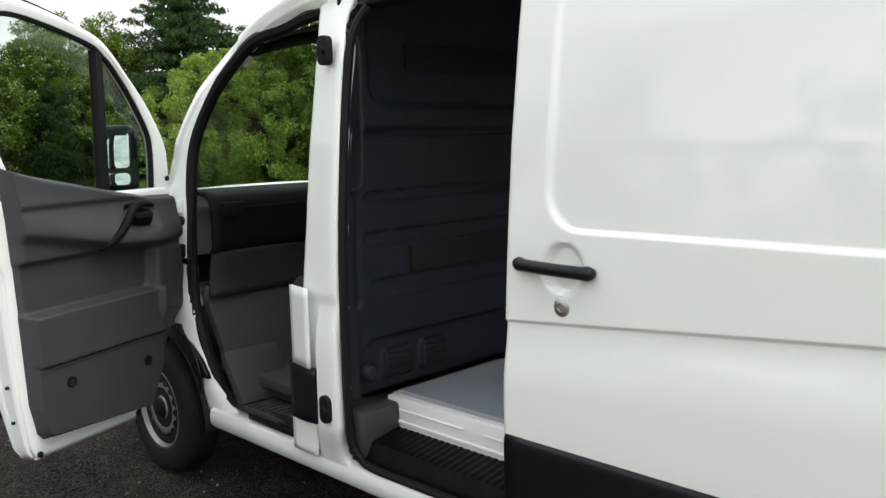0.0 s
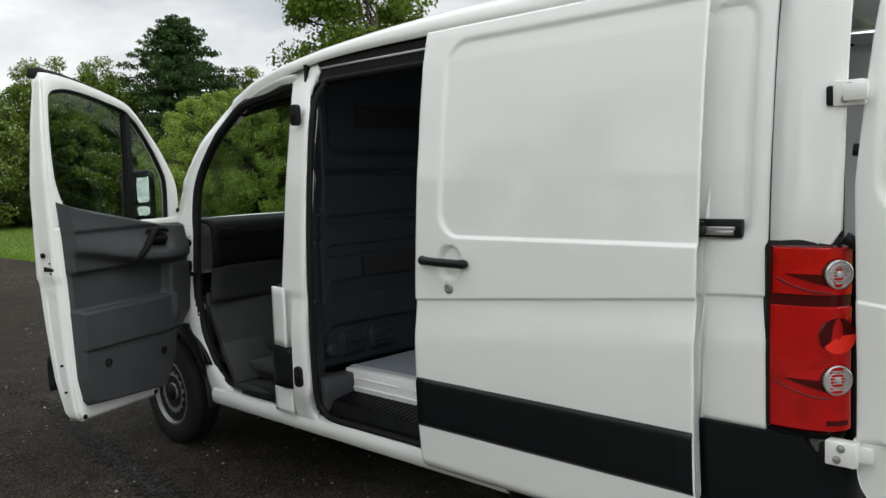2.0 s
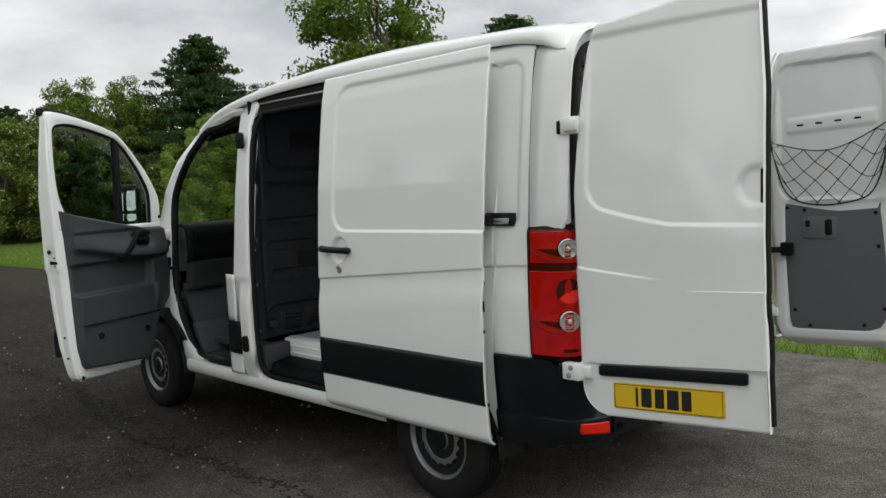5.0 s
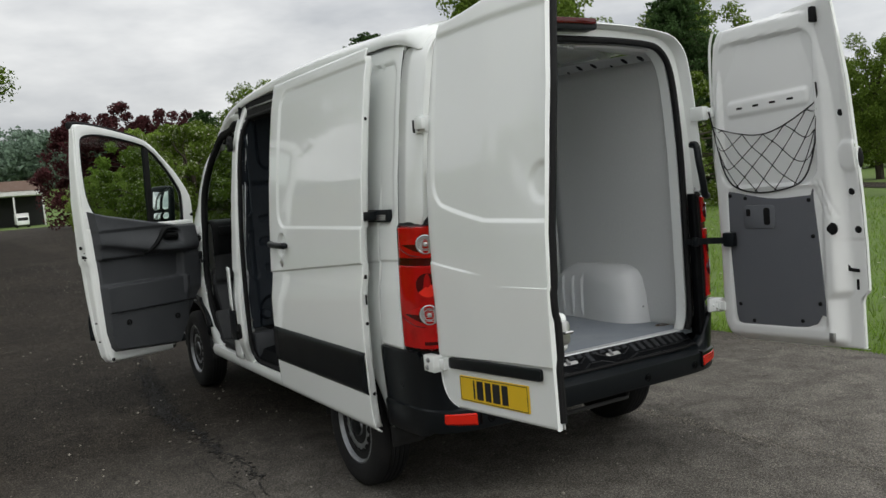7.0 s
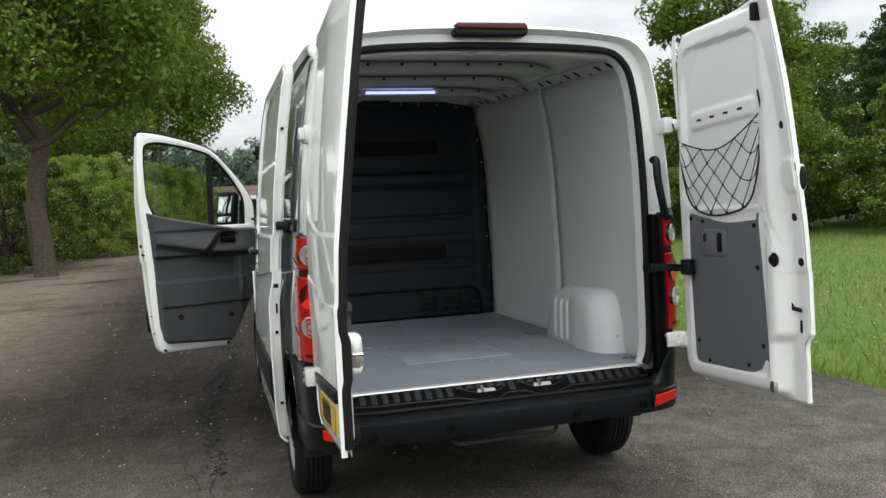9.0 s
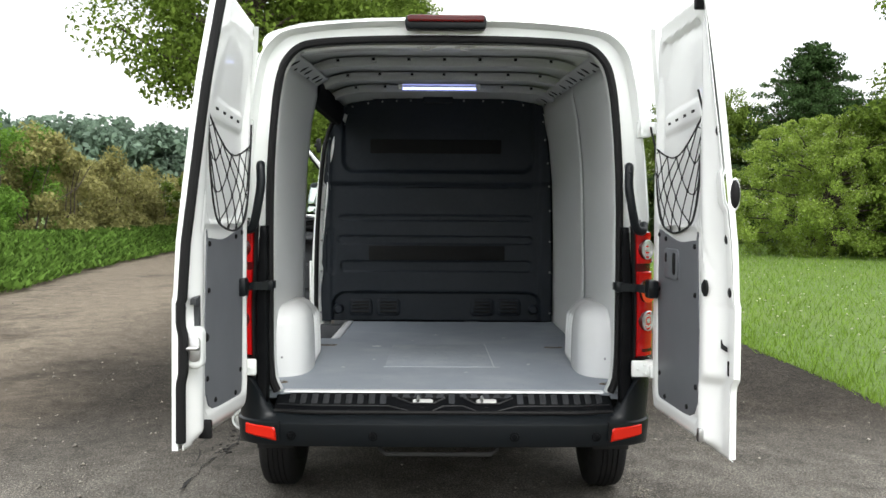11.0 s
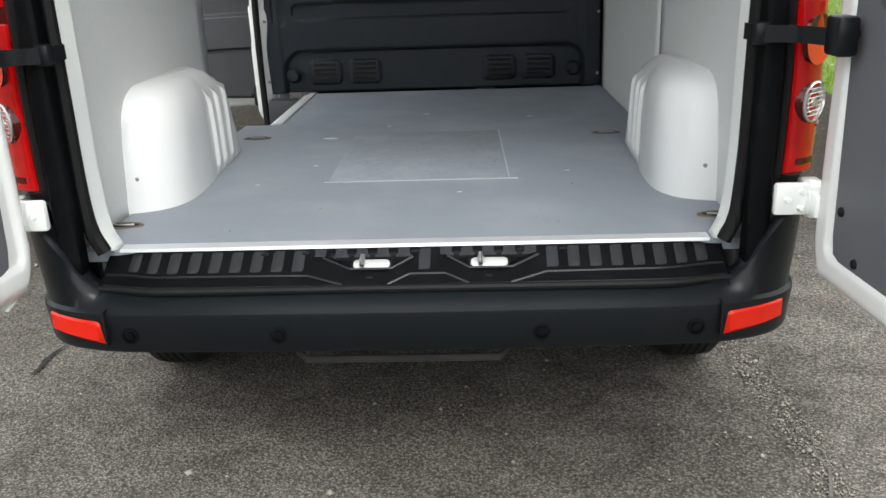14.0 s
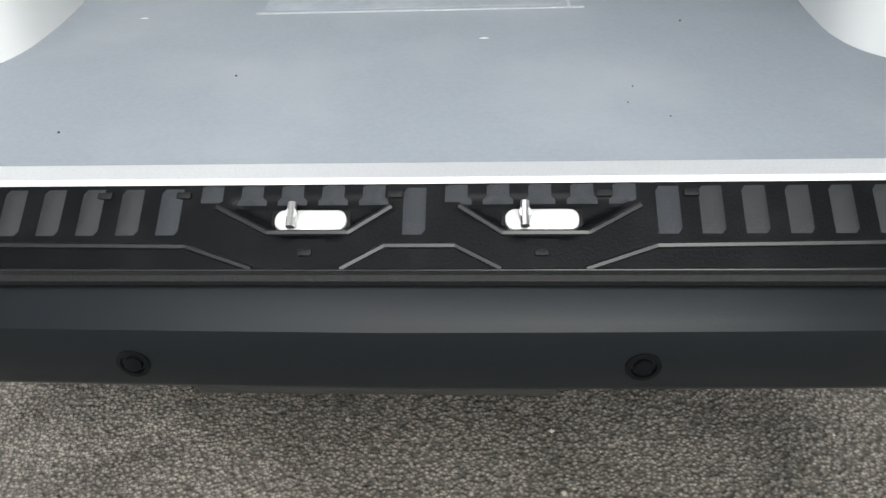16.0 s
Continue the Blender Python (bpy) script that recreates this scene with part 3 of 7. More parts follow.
# raised earth bank along the left edge of the road
def bank(u, v):
    y = -12 + 84 * v
    x0 = road_left(y) + 0.15
    d = 7.0 * u
    return x0 - d, y, -0.03 + 0.75 * smooth01(d / 2.2) + 0.12 * noise.noise(Vector((d, y * 0.5, 2))) * smooth01(d / 0.8)


tagged(mesh_object("bank", Geo().grid(bank, 20, 140), EARTH), "low earth bank beside the road", "bank", kind="structure")

# ---- the van ----
van = empty("panel_van", "white panel van with its doors standing open", "van")

ZP = (0.36, 0.45, 0.60, 0.88, 1.15, 1.30, 1.45, 1.70, 2.00, 2.20, 2.27, 2.31, 2.35, 2.385, 2.41, 2.428, 2.438, 2.44)
XW = (0.95, 0.972, 0.984, 0.990, 0.988, 0.980, 0.970, 0.950, 0.914, 0.884, 0.868, 0.859, 0.846, 0.79, 0.64, 0.48, 0.22, 0.0)


def crease(y):
    return ip(y, (-1.0, 0.0, 0.3, 0.45, 1.85, 3.0), (1.30, 1.30, 1.30, 1.295, 1.185, 1.12))


def side(y, z):
    """Half width of the outer skin."""
    w = -0.02 * max(0.0, (0.35 - y) / 0.35) ** 2 - 0.05 * max(0.0, (y - 3.7) / 1.4) ** 2
    d = crease(y) - z
    c = 0.020 * smooth01((d - 0.012) / 0.19) - 0.0095 * smooth01(d / 0.013) if z < 1.6 else 0.0
    return ip(z, ZP, XW) + w + c - 0.015


REAR_AXLE, FRONT_AXLE, WHEEL_R = 0.97, 4.31, 0.345


def arch(y, centre, r, low):
    d = abs(y - centre)
    return max(low, WHEEL_R + math.sqrt(r * r - d * d)) if d < r else low


def rows_at(v, low, top, *bands):
    """Height at v, with rows crowded into the bands (height, half width, share)."""
    knots, share = [low], [0.0]
    for c, h, s in bands:
        knots += [c - h, c + h]
        share += [None, s]
    knots.append(top)
    plain = [i for i in range(1, len(knots)) if i >= len(share) or share[i] is None]
    length = sum(knots[i] - knots[i - 1] for i in plain)
    rest = 1 - sum(s for _, _, s in bands)
    at_v = [0.0]
    for i in range(1, len(knots)):
        at_v.append(at_v[-1] + (rest * (knots[i] - knots[i - 1]) / length if i in plain else share[i]))
    return ip(v, at_v, knots)


# quarter panel behind the sliding door
def quarter(sgn):
    def fn(u, v):
        y = 0.294 + (1.445 - 0.294) * u
        low = 0.862 if y < 0.51 else arch(y, REAR_AXLE, 0.45, 0.42)
        z = rows_at(v, low, ip(y, (0.12, 0.36, 0.7, 1.5), (2.275, 2.338, 2.354, 2.357)), (crease(y), 0.025, 0.15))
        d = 0.018 * smooth01(0.5 - box_sdf(y, z, 0.36, 1.9, 1.476, 2.262, 0.07) / 0.02)
        return sgn * (side(y, z) - d), y, z
    return fn


part("quarter_panel", Geo().grid(quarter(-1), 70, 110), PAINT, van, solid=0.02)
part("seam", Geo().tube([(-side(0.294, z) - 0.0015, 0.292, z) for z in np.linspace(1.47, 2.30, 24)], 0.0024, 6), RUBBER, van)
g = Geo().box((-0.952, 1.08, 1.512), (0.03, 1.40, 0.062), 0.004)
rail = part("door_rail", g, BLACK, van, "black sliding door rail with a steel runner")
part("runner", Geo().box((-0.962, 1.08, 1.512), (0.012, 1.36, 0.014), 0.003), STEEL, rail)
part("rail_end", Geo().box((-0.962, 0.47, 1.498), (0.016, 0.13, 0.016), 0.004), STEEL, rail)


# the far side of the body, with its cab window
def far_side(u, v):
    y = 0.294 + (4.28 - 0.294) * u
    low = 0.862 if y < 0.51 else max(arch(y, REAR_AXLE, 0.45, 0.40), arch(y, FRONT_AXLE, 0.46, 0.40))
    top = 1.46 if y > 3.0 else 2.272
    top = ip(y, (2.97, 3.03), (2.272, 1.46)) if 2.97 < y < 3.03 else top
    z = low + (top - low) * v
    return side(y, z), y, z


part("side_panel", Geo().grid(far_side, 150, 60), PAINT, van, solid=0.02)

# pillars at the front of the load bay and at the windscreen
EZ = (0.40, 0.42, 0.575, 0.73, 0.97, 1.19, 1.40, 1.65, 1.77, 1.935, 2.07, 2.18, 2.215, 2.235, 2.285)
EY = (3.54, 3.58, 3.80, 3.90, 3.985, 4.01, 4.005, 4.015, 3.96, 3.845, 3.695, 3.49, 3.24, 3.06, 3.00)


def front_edge(z):
    return ip(z, EZ, EY)


def pillar_front(z):
    if z < 0.80:
        return FRONT_AXLE - math.sqrt(max(0.0, 0.47 ** 2 - (z - WHEEL_R) ** 2))
    return ip(z, (0.80, 0.92, 1.45, 1.62, 1.74, 1.82, 1.99, 2.14, 2.24, 2.28), (4.15, 4.20, 4.22, 4.21, 4.19, 4.13, 3.98, 3.81, 3.67, 3.57))


def a_pillar(sgn, z0):
    def fn(u, v):
        z = z0 + (2.215 + 0.03 * u - z0) * v
        y = front_edge(z) + (pillar_front(z) - front_edge(z)) * u
        return sgn * (side(y, z) - 0.05 * u * smooth01((z - 1.4) / 0.3) - 0.035 * (1 - u) ** 4 - 0.02 - 0.05 * smooth01((z - 1.93) / 0.30)), y, z
    return fn


part("a_pillar", Geo().grid(a_pillar(-1, 0.40), 14, 90), PAINT, van, solid=0.06)
part("a_pillar", Geo().grid(a_pillar(1, 1.45), 10, 40), PAINT, van, solid=0.06)


def b_pillar(sgn, z0=0.40):
    def fn(u, v):
        z = z0 + (2.325 - z0) * v
        r = max(0.0, min(1.0, (0.56 - z) / 0.14))
        q = max(0.0, min(1.0, (z - 2.12) / 0.16))
        y0 = 2.795 - 0.14 * (1 - math.sqrt(1 - r * r)) - 0.08 * q * q
        y1 = ip(z, (0.5, 1.4, 2.2), (3.08, 3.01, 2.98)) + 0.10 * (1 - math.sqrt(1 - r * r))
        y = y0 + (y1 - y0) * u
        step = 0.028 * smooth01((u - 0.45) / 0.12)
        proud = 0.046 * smooth01((z - 0.42) / 0.2) * smooth01((2.32 - z) / 0.28) if sgn < 0 else 0.0
        return sgn * (side(y, z) + proud - step - 0.012 * (1 - min(1, u / 0.15)) ** 2), y - 1.7 * proud, z
    return fn


part("b_pillar", Geo().grid(b_pillar(-1), 20, 90), PAINT, van, solid=0.10)
part("b_pillar", Geo().grid(b_pillar(1, 1.45), 12, 40), PAINT, van, solid=0.08)

# sill under the door openings
sec = ((-0.90, 0.345), (-0.945, 0.352), (-0.965, 0.375), (-0.970, 0.415), (-0.962, 0.442), (-0.945, 0.452), (-0.80, 0.456), (-0.79, 0.35))
part("sill", Geo().loft([[(x, y, z) for x, z in sec] for y in np.linspace(1.42, 3.80, 24)]), PAINT, van)
sec2 = [(-x, z) for x, z in sec]
part("sill", Geo().loft([[(x, y, z) for x, z in sec2] for y in np.linspace(1.42, 3.80, 6)]), PAINT, van)


# roof skin with its gutter
SA = ((0.848, 2.275), (0.830, 2.305), (0.79, 2.346), (0.75, 2.368), (0.70, 2.387), (0.60, 2.404), (0.45, 2.418), (0.20, 2.431), (0.0, 2.433))
SB = ((0.854, 2.350), (0.862, 2.372), (0.860, 2.398), (0.845, 2.428), (0.80, 2.456), (0.70, 2.484), (0.55, 2.508), (0.30, 2.525), (0.0, 2.530))
SKIN_A, SKIN_B = spline(SA, 3), spline(SB, 3)
ROOF_Y = (0.12, 0.4, 0.7, 1.15, 1.6, 2.1, 2.6, 3.0, 3.4, 3.66)
ROOF_TOP = spline(list(zip(ROOF_Y, (2.455, 2.474, 2.492, 2.522, 2.530, 2.515, 2.475, 2.435, 2.392, 2.335))), 6)
ROOF_EDGE = spline(((0.12, 2.272), (0.36, 2.335), (0.7, 2.350), (1.9, 2.354), (2.6, 2.338), (2.95, 2.300), (3.27, 2.260), (3.47, 2.215), (3.66, 2.135)), 6)


def roof_top(y):
    return ip(y, [p[0] for p in ROOF_TOP], [p[1] for p in ROOF_TOP])


def roof_drop(y):
    return min(0.0, roof_top(y) - 2.475) if y > 2.6 else 0.0


def roof(u, v):
    y = 0.12 + (3.66 - 0.12) * v
    t = (1 - abs(2 * u - 1)) * (len(SKIN_A) - 1)
    i = min(int(t), len(SKIN_A) - 2)
    a = SKIN_A[i] * (1 - t + i) + SKIN_A[i + 1] * (t - i)
    b = SKIN_B[i] * (1 - t + i) + SKIN_B[i + 1] * (t - i)
    edge = ip(y, [p[0] for p in ROOF_EDGE], [p[1] for p in ROOF_EDGE])
    b = np.array((b[0] * (1 - 0.080 * smooth01((y - 2.9) / 0.76)), edge + (b[1] - 2.350) / 0.180 * (roof_top(y) - edge)))
    f = smooth01((y - 0.12) / 0.09)
    q = a * (1 - f) + b * f
    return (q[0] if u > 0.5 else -q[0]), y, q[1]


INNER_Y, INNER_Z = (2.96, 3.06, 3.24, 3.49, 3.60, 3.695), (2.235, 2.235, 2.215, 2.178, 2.13, 2.07)
for sgn in (-1, 1):
    def frame_top(u, v, s=sgn):
        y = 2.94 + 0.74 * u
        x0, z0 = 0.852 * (1 - 0.080 * smooth01((y - 2.9) / 0.76)), ip(y, [p[0] for p in ROOF_EDGE], [p[1] for p in ROOF_EDGE]) + 0.004
        return s * (x0 - 0.004 - 0.030 * smooth01(v) - 0.012 * v - 0.03 * (1 - smooth01((y - 2.94) / 0.09))), y - 0.01 * v, z0 + (ip(y, INNER_Y, INNER_Z) - z0) * v
    part("door_frame_top", Geo().grid(frame_top, 30, 6), PAINT, van, solid=0.03)
part("roof", Geo().grid(roof, 54, 80), PAINT, van, solid=0.018)


# windscreen, bonnet and nose
def screen(u, v):
    k = 2 * u - 1
    a = Vector((0.79 * k, 3.66 + 0.06 * (1 - k * k), 2.335 - 0.13 * k * k - 0.01))
    b = Vector((0.87 * k, 4.27 + 0.42 * (1 - k * k), 1.47 - 0.03 * k * k))
    p = a.lerp(b, v)
    return p.x, p.y + 0.03 * math.sin(math.pi * v), p.z + 0.03 * math.sin(math.pi * v)


ws = part("windscreen", Geo().grid(screen, 24, 12), GLASS, van)
ws.visible_shadow = False
part("header", Geo().grid(lambda u, v: (0.78 * (2 * u - 1), 3.64 + 0.06 * (1 - (2 * u - 1) ** 2) - 0.16 * v, 2.30 - 0.12 * (2 * u - 1) ** 2 - 0.05 * math.sin(v * 3.1)), 16, 6), TRIM_DARK, van, solid=0.02)


def nose(u, v):
    k = 2 * u - 1
    x = 0.90 * k
    b = 1 - k * k
    pts = ((4.28 + 0.44 * b, 1.475), (4.60 + 0.20 * b, 1.37), (4.90 + 0.14 * b, 1.22), (5.06 + 0.12 * b, 1.02), (5.11 + 0.12 * b, 0.70), (5.08 + 0.12 * b, 0.36))
    c = spline(pts, 4)
    q = c[min(int(v * (len(c) - 1)), len(c) - 1)]
    return x, q[0], q[1]


part("bonnet", Geo().grid(nose, 24, 20), PAINT, van, solid=0.02)


def fender(sgn):
    tops = spline(((4.28, 1.475), (4.60, 1.37), (4.90, 1.22), (5.06, 1.02)), 6)
    ys, zs = [p[0] for p in tops], [p[1] for p in tops]

    def fn(u, v):
        y = 4.28 + (5.07 - 4.28) * u
        low = arch(y, FRONT_AXLE, 0.47, 0.36)
        z = low + (ip(y, ys, zs) - low) * v
        return sgn * (side(y, z) - 0.03 * v * u - 0.02 * smooth01((v - 0.8) / 0.2)), y, z
    return fn


part("front_wing", Geo().grid(fender(-1), 20, 20), PAINT, van, solid=0.02)
part("front_wing", Geo().grid(fender(1), 20, 20), PAINT, van, solid=0.02)
for sgn in (-1, 1):
    part("wing_trim", Geo().grid(lambda u, v, s=sgn: (s * (side(3.8, 0.7) - 0.010 + 0.008 * math.sin(math.pi * u)), pillar_front(0.60 + 0.235 * v) - 0.125 + 0.125 * u, 0.60 + 0.235 * v), 8, 8), BLACK, van, solid=0.02)
    # black plastic lip round the back of the front wheel opening
    lip = Geo().grid(lambda u, v, s=sgn: (s * (0.985 - 0.03 * v), FRONT_AXLE - (0.475 - 0.02 * v + 0.10 * (1 - v) * math.sin(math.pi * min(1, u * 1.3))) * math.cos(radians(20 + 75 * u)), WHEEL_R + (0.475 - 0.02 * v + 0.05 * (1 - v)) * math.sin(radians(20 + 75 * u))), 14, 3)
    part("wheel_arch_trim", lip, BLACK, van, solid=0.015)
    lamp = Geo().plate(rrect(-0.17, 0.17, -0.10, 0.10, 0.06), 0.03, lambda a, b, w, s=sgn: (s * (0.66 + a), 5.08 + w + 0.05 - 0.1 * abs(0.66 + a - 0.5), 0.92 + b))
    part("headlight", lamp, LAMP_CLEAR, van)
part("grille", Geo().plate(rrect(-0.40, 0.40, -0.09, 0.09, 0.04), 0.03, lambda a, b, w: (a, 5.16 - 0.12 * a * a + w, 0.92 + b)), BLACK, van)
part("front_bumper", Geo().grid(lambda u, v: (0.95 * (2 * u - 1), 5.17 + 0.06 * math.sin(math.pi * v) - 0.16 * (2 * u - 1) ** 4, 0.32 + 0.34 * v), 24, 8), BLACK, van, solid=0.03)

# dark underbody closes the van from below
part("chassis", Geo().box((0, 2.75, 0.44), (1.4, 4.5, 0.10), 0.02), UNDER, van)
part("cross_member", Geo().box((0, 0.42, 0.54), (1.4, 0.30, 0.10), 0.02), UNDER, van)
part("cross_member", Geo().box((0, 3.2, 0.56), (1.56, 0.7, 0.10), 0.02), UNDER, van)
part("axle", Geo().box((0, REAR_AXLE, 0.34), (1.4, 0.12, 0.12), 0.03), UNDER, van)
g = Geo().tube([(-0.30, 0.08, 0.445), (-0.27, 0.055, 0.426), (0.22, 0.055, 0.426), (0.25, 0.08, 0.445)], 0.011, 8)
part("spare_wheel_bar", g, UNDER, van)

# ---- rear frame round the load opening ----
OUT = [(-0.966, 0.866), (-0.966, 0.89), (-0.967, 0.95), (-0.968, 1.10), (-0.955, 1.45), (-0.932, 1.75), (-0.900, 2.02), (-0.870, 2.20), (-0.845, 2.28), (-0.79, 2.345), (-0.70, 2.385), (-0.45, 2.415), (-0.15, 2.427)]
INN = [(-0.770, 0.690), (-0.797, 0.760), (-0.806, 0.90), (-0.806, 1.10), (-0.806, 1.45), (-0.800, 1.75), (-0.780, 2.02), (-0.758, 2.16), (-0.730, 2.235), (-0.67, 2.295), (-0.58, 2.318), (-0.38, 2.33), (-0.13, 2.335)]
OUT = OUT + [(-x, z) for x, z in OUT[::-1]]
INN = INN + [(-x, z) for x, z in INN[::-1]]
so, si = spline(OUT, 5), spline(INN, 5)


def rear_loop(k, f, y):
    """The loop between the outer (f = 0) and the inner (f = 1) outline at depth y."""
    out = []
    for o, i in zip(so, si):
        x, z = o[0] * (1 - f) + i[0] * f, o[1] * (1 - f) + i[1] * f
        back = 0.045 * smooth01((1.50 - z) / 0.04) * (1 if 0.01 < f < 0.28 else 0)
        out.append((x * (1 - 0.012 * smooth01((1.50 - z) / 0.04) * (1 if f < 0.28 and y < 0.28 else 0)), y + back, z))
    return out


loops = [rear_loop(0, f, y) for f, y in ((0, 0.29), (0, 0.20), (0.0, 0.14), (0.03, 0.10), (0.08, 0.078), (0.14, 0.076), (0.19, 0.088), (0.23, 0.130), (0.30, 0.140), (0.62, 0.142),
                                         (0.80, 0.142), (0.84, 0.155), (0.98, 0.158), (1.0, 0.18), (1.02, 0.22), (0.96, 0.23))]
part("rear_frame", Geo().loft(loops, False, False), PAINT, van, solid=0.006)
# rubber seal round the opening
seal_path = [(x, 0.130, z) for x, _, z in rear_loop(0, 0.94, 0)]
part("door_seal", Geo().tube(seal_path, 0.019, 8), RUBBER, van)

# black pillar covers, tail lights, hinges, grab handles, check straps
CORNER = spline(((0.966, 0.310), (0.963, 0.215), (0.950, 0.135), (0.918, 0.091), (0.862, 0.072)), 6)


def tail_lens(sgn, z0, z1, proud, u0=0.0, u1=1.0):
    def fn(u, v):
        t = (u0 + (u1 - u0) * u) * (len(CORNER) - 1)
        i = min(int(t), len(CORNER) - 2)
        p = CORNER[i] * (1 - t + i) + CORNER[i + 1] * (t - i)
        d = CORNER[i + 1] - CORNER[i]
        n = np.array((-d[1], d[0])) / np.hypot(*d)
        if n[0] < 0:
            n = -n
        e = min(1, u / 0.06, (1 - u) / 0.06, v / 0.03, (1 - v) / 0.03)
        off = -0.012 + (proud + 0.012) * math.sqrt(max(0.0, 1 - (1 - e) ** 2))
        z = z0 + (z1 - z0) * v
        q = p + n * off
        return sgn * (q[0] - 0.958 + ip(z, [o[1] for o in OUT[:8]], [-o[0] for o in OUT[:8]])), q[1], z
    return fn


for sgn in (-1, 1):
    part("gasket", Geo().grid(tail_lens(sgn, 0.850, 1.486, 0.006), 24, 20), RUBBER, van)
    tl = part("tail_light", Geo().grid(tail_lens(sgn, 0.860, 1.476, 0.009, 0.03, 0.985), 24, 30), RED_DEEP, van, "red tail light with clear round lamps")
    part("lens", Geo().grid(tail_lens(sgn, 1.302, 1.464, 0.017, 0.075, 0.955), 30, 16), RED, tl)
    part("lens", Geo().grid(tail_lens(sgn, 0.872, 1.284, 0.018, 0.060, 0.960), 30, 30), RED, tl)
    out = Vector((sgn * 0.66, -0.75, 0))
    skin_f = tail_lens(sgn, 0.868, 1.472, 0.0195)
    for z, mat, r in ((1.376, LAMP_CLEAR, 0.046), (1.046, LAMP_CLEAR, 0.048), (1.185, RED_DEEP, 0.058)):
        wide = ip(z, [o[1] for o in OUT[:8]], [-o[0] for o in OUT[:8]]) - 0.966
        m = Matrix.Translation((sgn * (0.930 + 0.8 * wide), 0.098, z)) @ out.to_track_quat("Z", "Y").to_matrix().to_4x4()
        if mat is LAMP_CLEAR:
            lamp = part("lamp", Geo().lathe([(r, 0.010), (r * 0.98, 0.023), (r * 0.90, 0.025), (r * 0.86, 0.019), (r * 0.62, 0.018), (r * 0.60, 0.022), (r * 0.52, 0.022), (r * 0.50, 0.018), (r * 0.26, 0.018), (r * 0.22, 0.024), (r * 0.02, 0.026)], 32, m), mat, tl)
            part("bezel", Geo().lathe([(r * 1.10, -0.02), (r * 1.09, 0.014), (r * 1.04, 0.021), (r * 1.0, 0.0)], 32, m), RED_DEEP, lamp)
            for k in range(-3, 4):
                h = 0.78 * r * math.sqrt(max(0.05, 1 - (k / 4.2) ** 2))
                part("rib", Geo().tube([tuple(m @ Vector((a * h, k * r * 0.21, 0.0225))) for a in (-1, 0, 1)], 0.0012, 5), LAMP_CLEAR, lamp)
            # moulded cone from the side into the lamp, painted lit above and shaded below
            for low_f, top_f, fin_mat in ((0.0, 0.040, RED_FIN), (-0.036, 0.0, RED_DEEP)):
                part("fin", Geo().grid(lambda u, v: skin_f(0.20 + 0.36 * u, (z + (low_f + (top_f - low_f) * v) * u ** 0.8 - 0.868) / 0.604), 14, 5), fin_mat, tl)
            arc = spline(((0.13, z - 0.012), (0.25, z - 0.034), (0.42, z - 0.052), (0.62, z - 0.058)), 6)
            part("crease", Geo().tube([skin_f(a, (b - 0.868) / 0.604) for a, b in arc], 0.0022, 6), RED_DEEP, tl)
        else:
            part("reflector", Geo().lathe([(r, 0.012), (r * 0.96, 0.0195), (r * 0.50, 0.0190), (r * 0.04, 0.0195)], 30, m), RED_DEEP, tl)
            # crescent of brighter red paints the glow caught in the bowl
            glow = Geo().grid(lambda u, v: tuple(m @ Vector(((0.010 + 0.046 * v) * math.cos(radians(175 + 150 * u)) * sgn, (0.010 + 0.046 * v) * math.sin(radians(175 + 150 * u)), 0.0225))), 16, 5)
            part("glow", glow, RED_GLOW, tl)
    part("lamp", Geo().grid(tail_lens(sgn, 0.895, 0.925, 0.020, 0.55, 0.88), 10, 4), RED_DEEP, tl)

    def cover(u, v, s=sgn):
        z = 0.66 + (1.478 - 0.66) * v
        x = 0.812 + (0.868 - 0.812) * u - 0.02 * smooth01((z - 1.1) / 0.4) * u
        return s * x, 0.058 + 0.012 * (2 * u - 1) ** 4 + (0.03 if u < 0.02 else 0), z
    part("pillar_cover", Geo().grid(cover, 12, 24), TREAD, van, solid=0.02)
    for z in (1.925, 0.825):
        wide = ip(z, [o[1] for o in OUT[:8]], [-o[0] for o in OUT[:8]]) - 0.912
        h = Geo().box((sgn * (0.905 + wide), 0.062, z), (0.05, 0.095, 0.078), 0.008).box((sgn * 0.942, 0.02 if z < 1 else 0.036, z), (0.022, 0.09 if z < 1 else 0.07, 0.052), 0.006)
        if z < 1:
            h.box((sgn * 0.897, 0.030, 0.832), (0.080, 0.024, 0.076), 0.008)
        if sgn > 0:
            h.box((0.975, 0.022, z), (0.10, 0.030, 0.056), 0.008)
        hinge = part("door_hinge", h, PAINT, van)
        if z < 1:
            for bx, bz in ((0.915, 0.852), (0.885, 0.832), (0.915, 0.812)):
                part("bolt", Geo().lathe([(0.008, 0), (0.008, 0.005), (0.005, 0.008)], 8, Matrix.Translation((sgn * bx, 0.018, bz)) @ Matrix.Rotation(radians(90), 4, "X")), PAINT, hinge)
        for dz in (-0.018, 0.018):
            part("bolt", Geo().lathe([(0.013, -0.002), (0.013, 0.002), (0.010, 0.002), (0.010, 0.007), (0.006, 0.010)], 10, Matrix.Translation((sgn * (0.929 + wide), 0.072 - 0.012 * (dz > 0), z + dz)) @ Matrix.Rotation(radians(90 * sgn), 4, "Y")), BOLT, hinge)
        part("stop", Geo().box((sgn * (0.915 + wide), 0.118, z - 0.005), (0.034, 0.020, 0.060), 0.006), RUBBER, hinge)
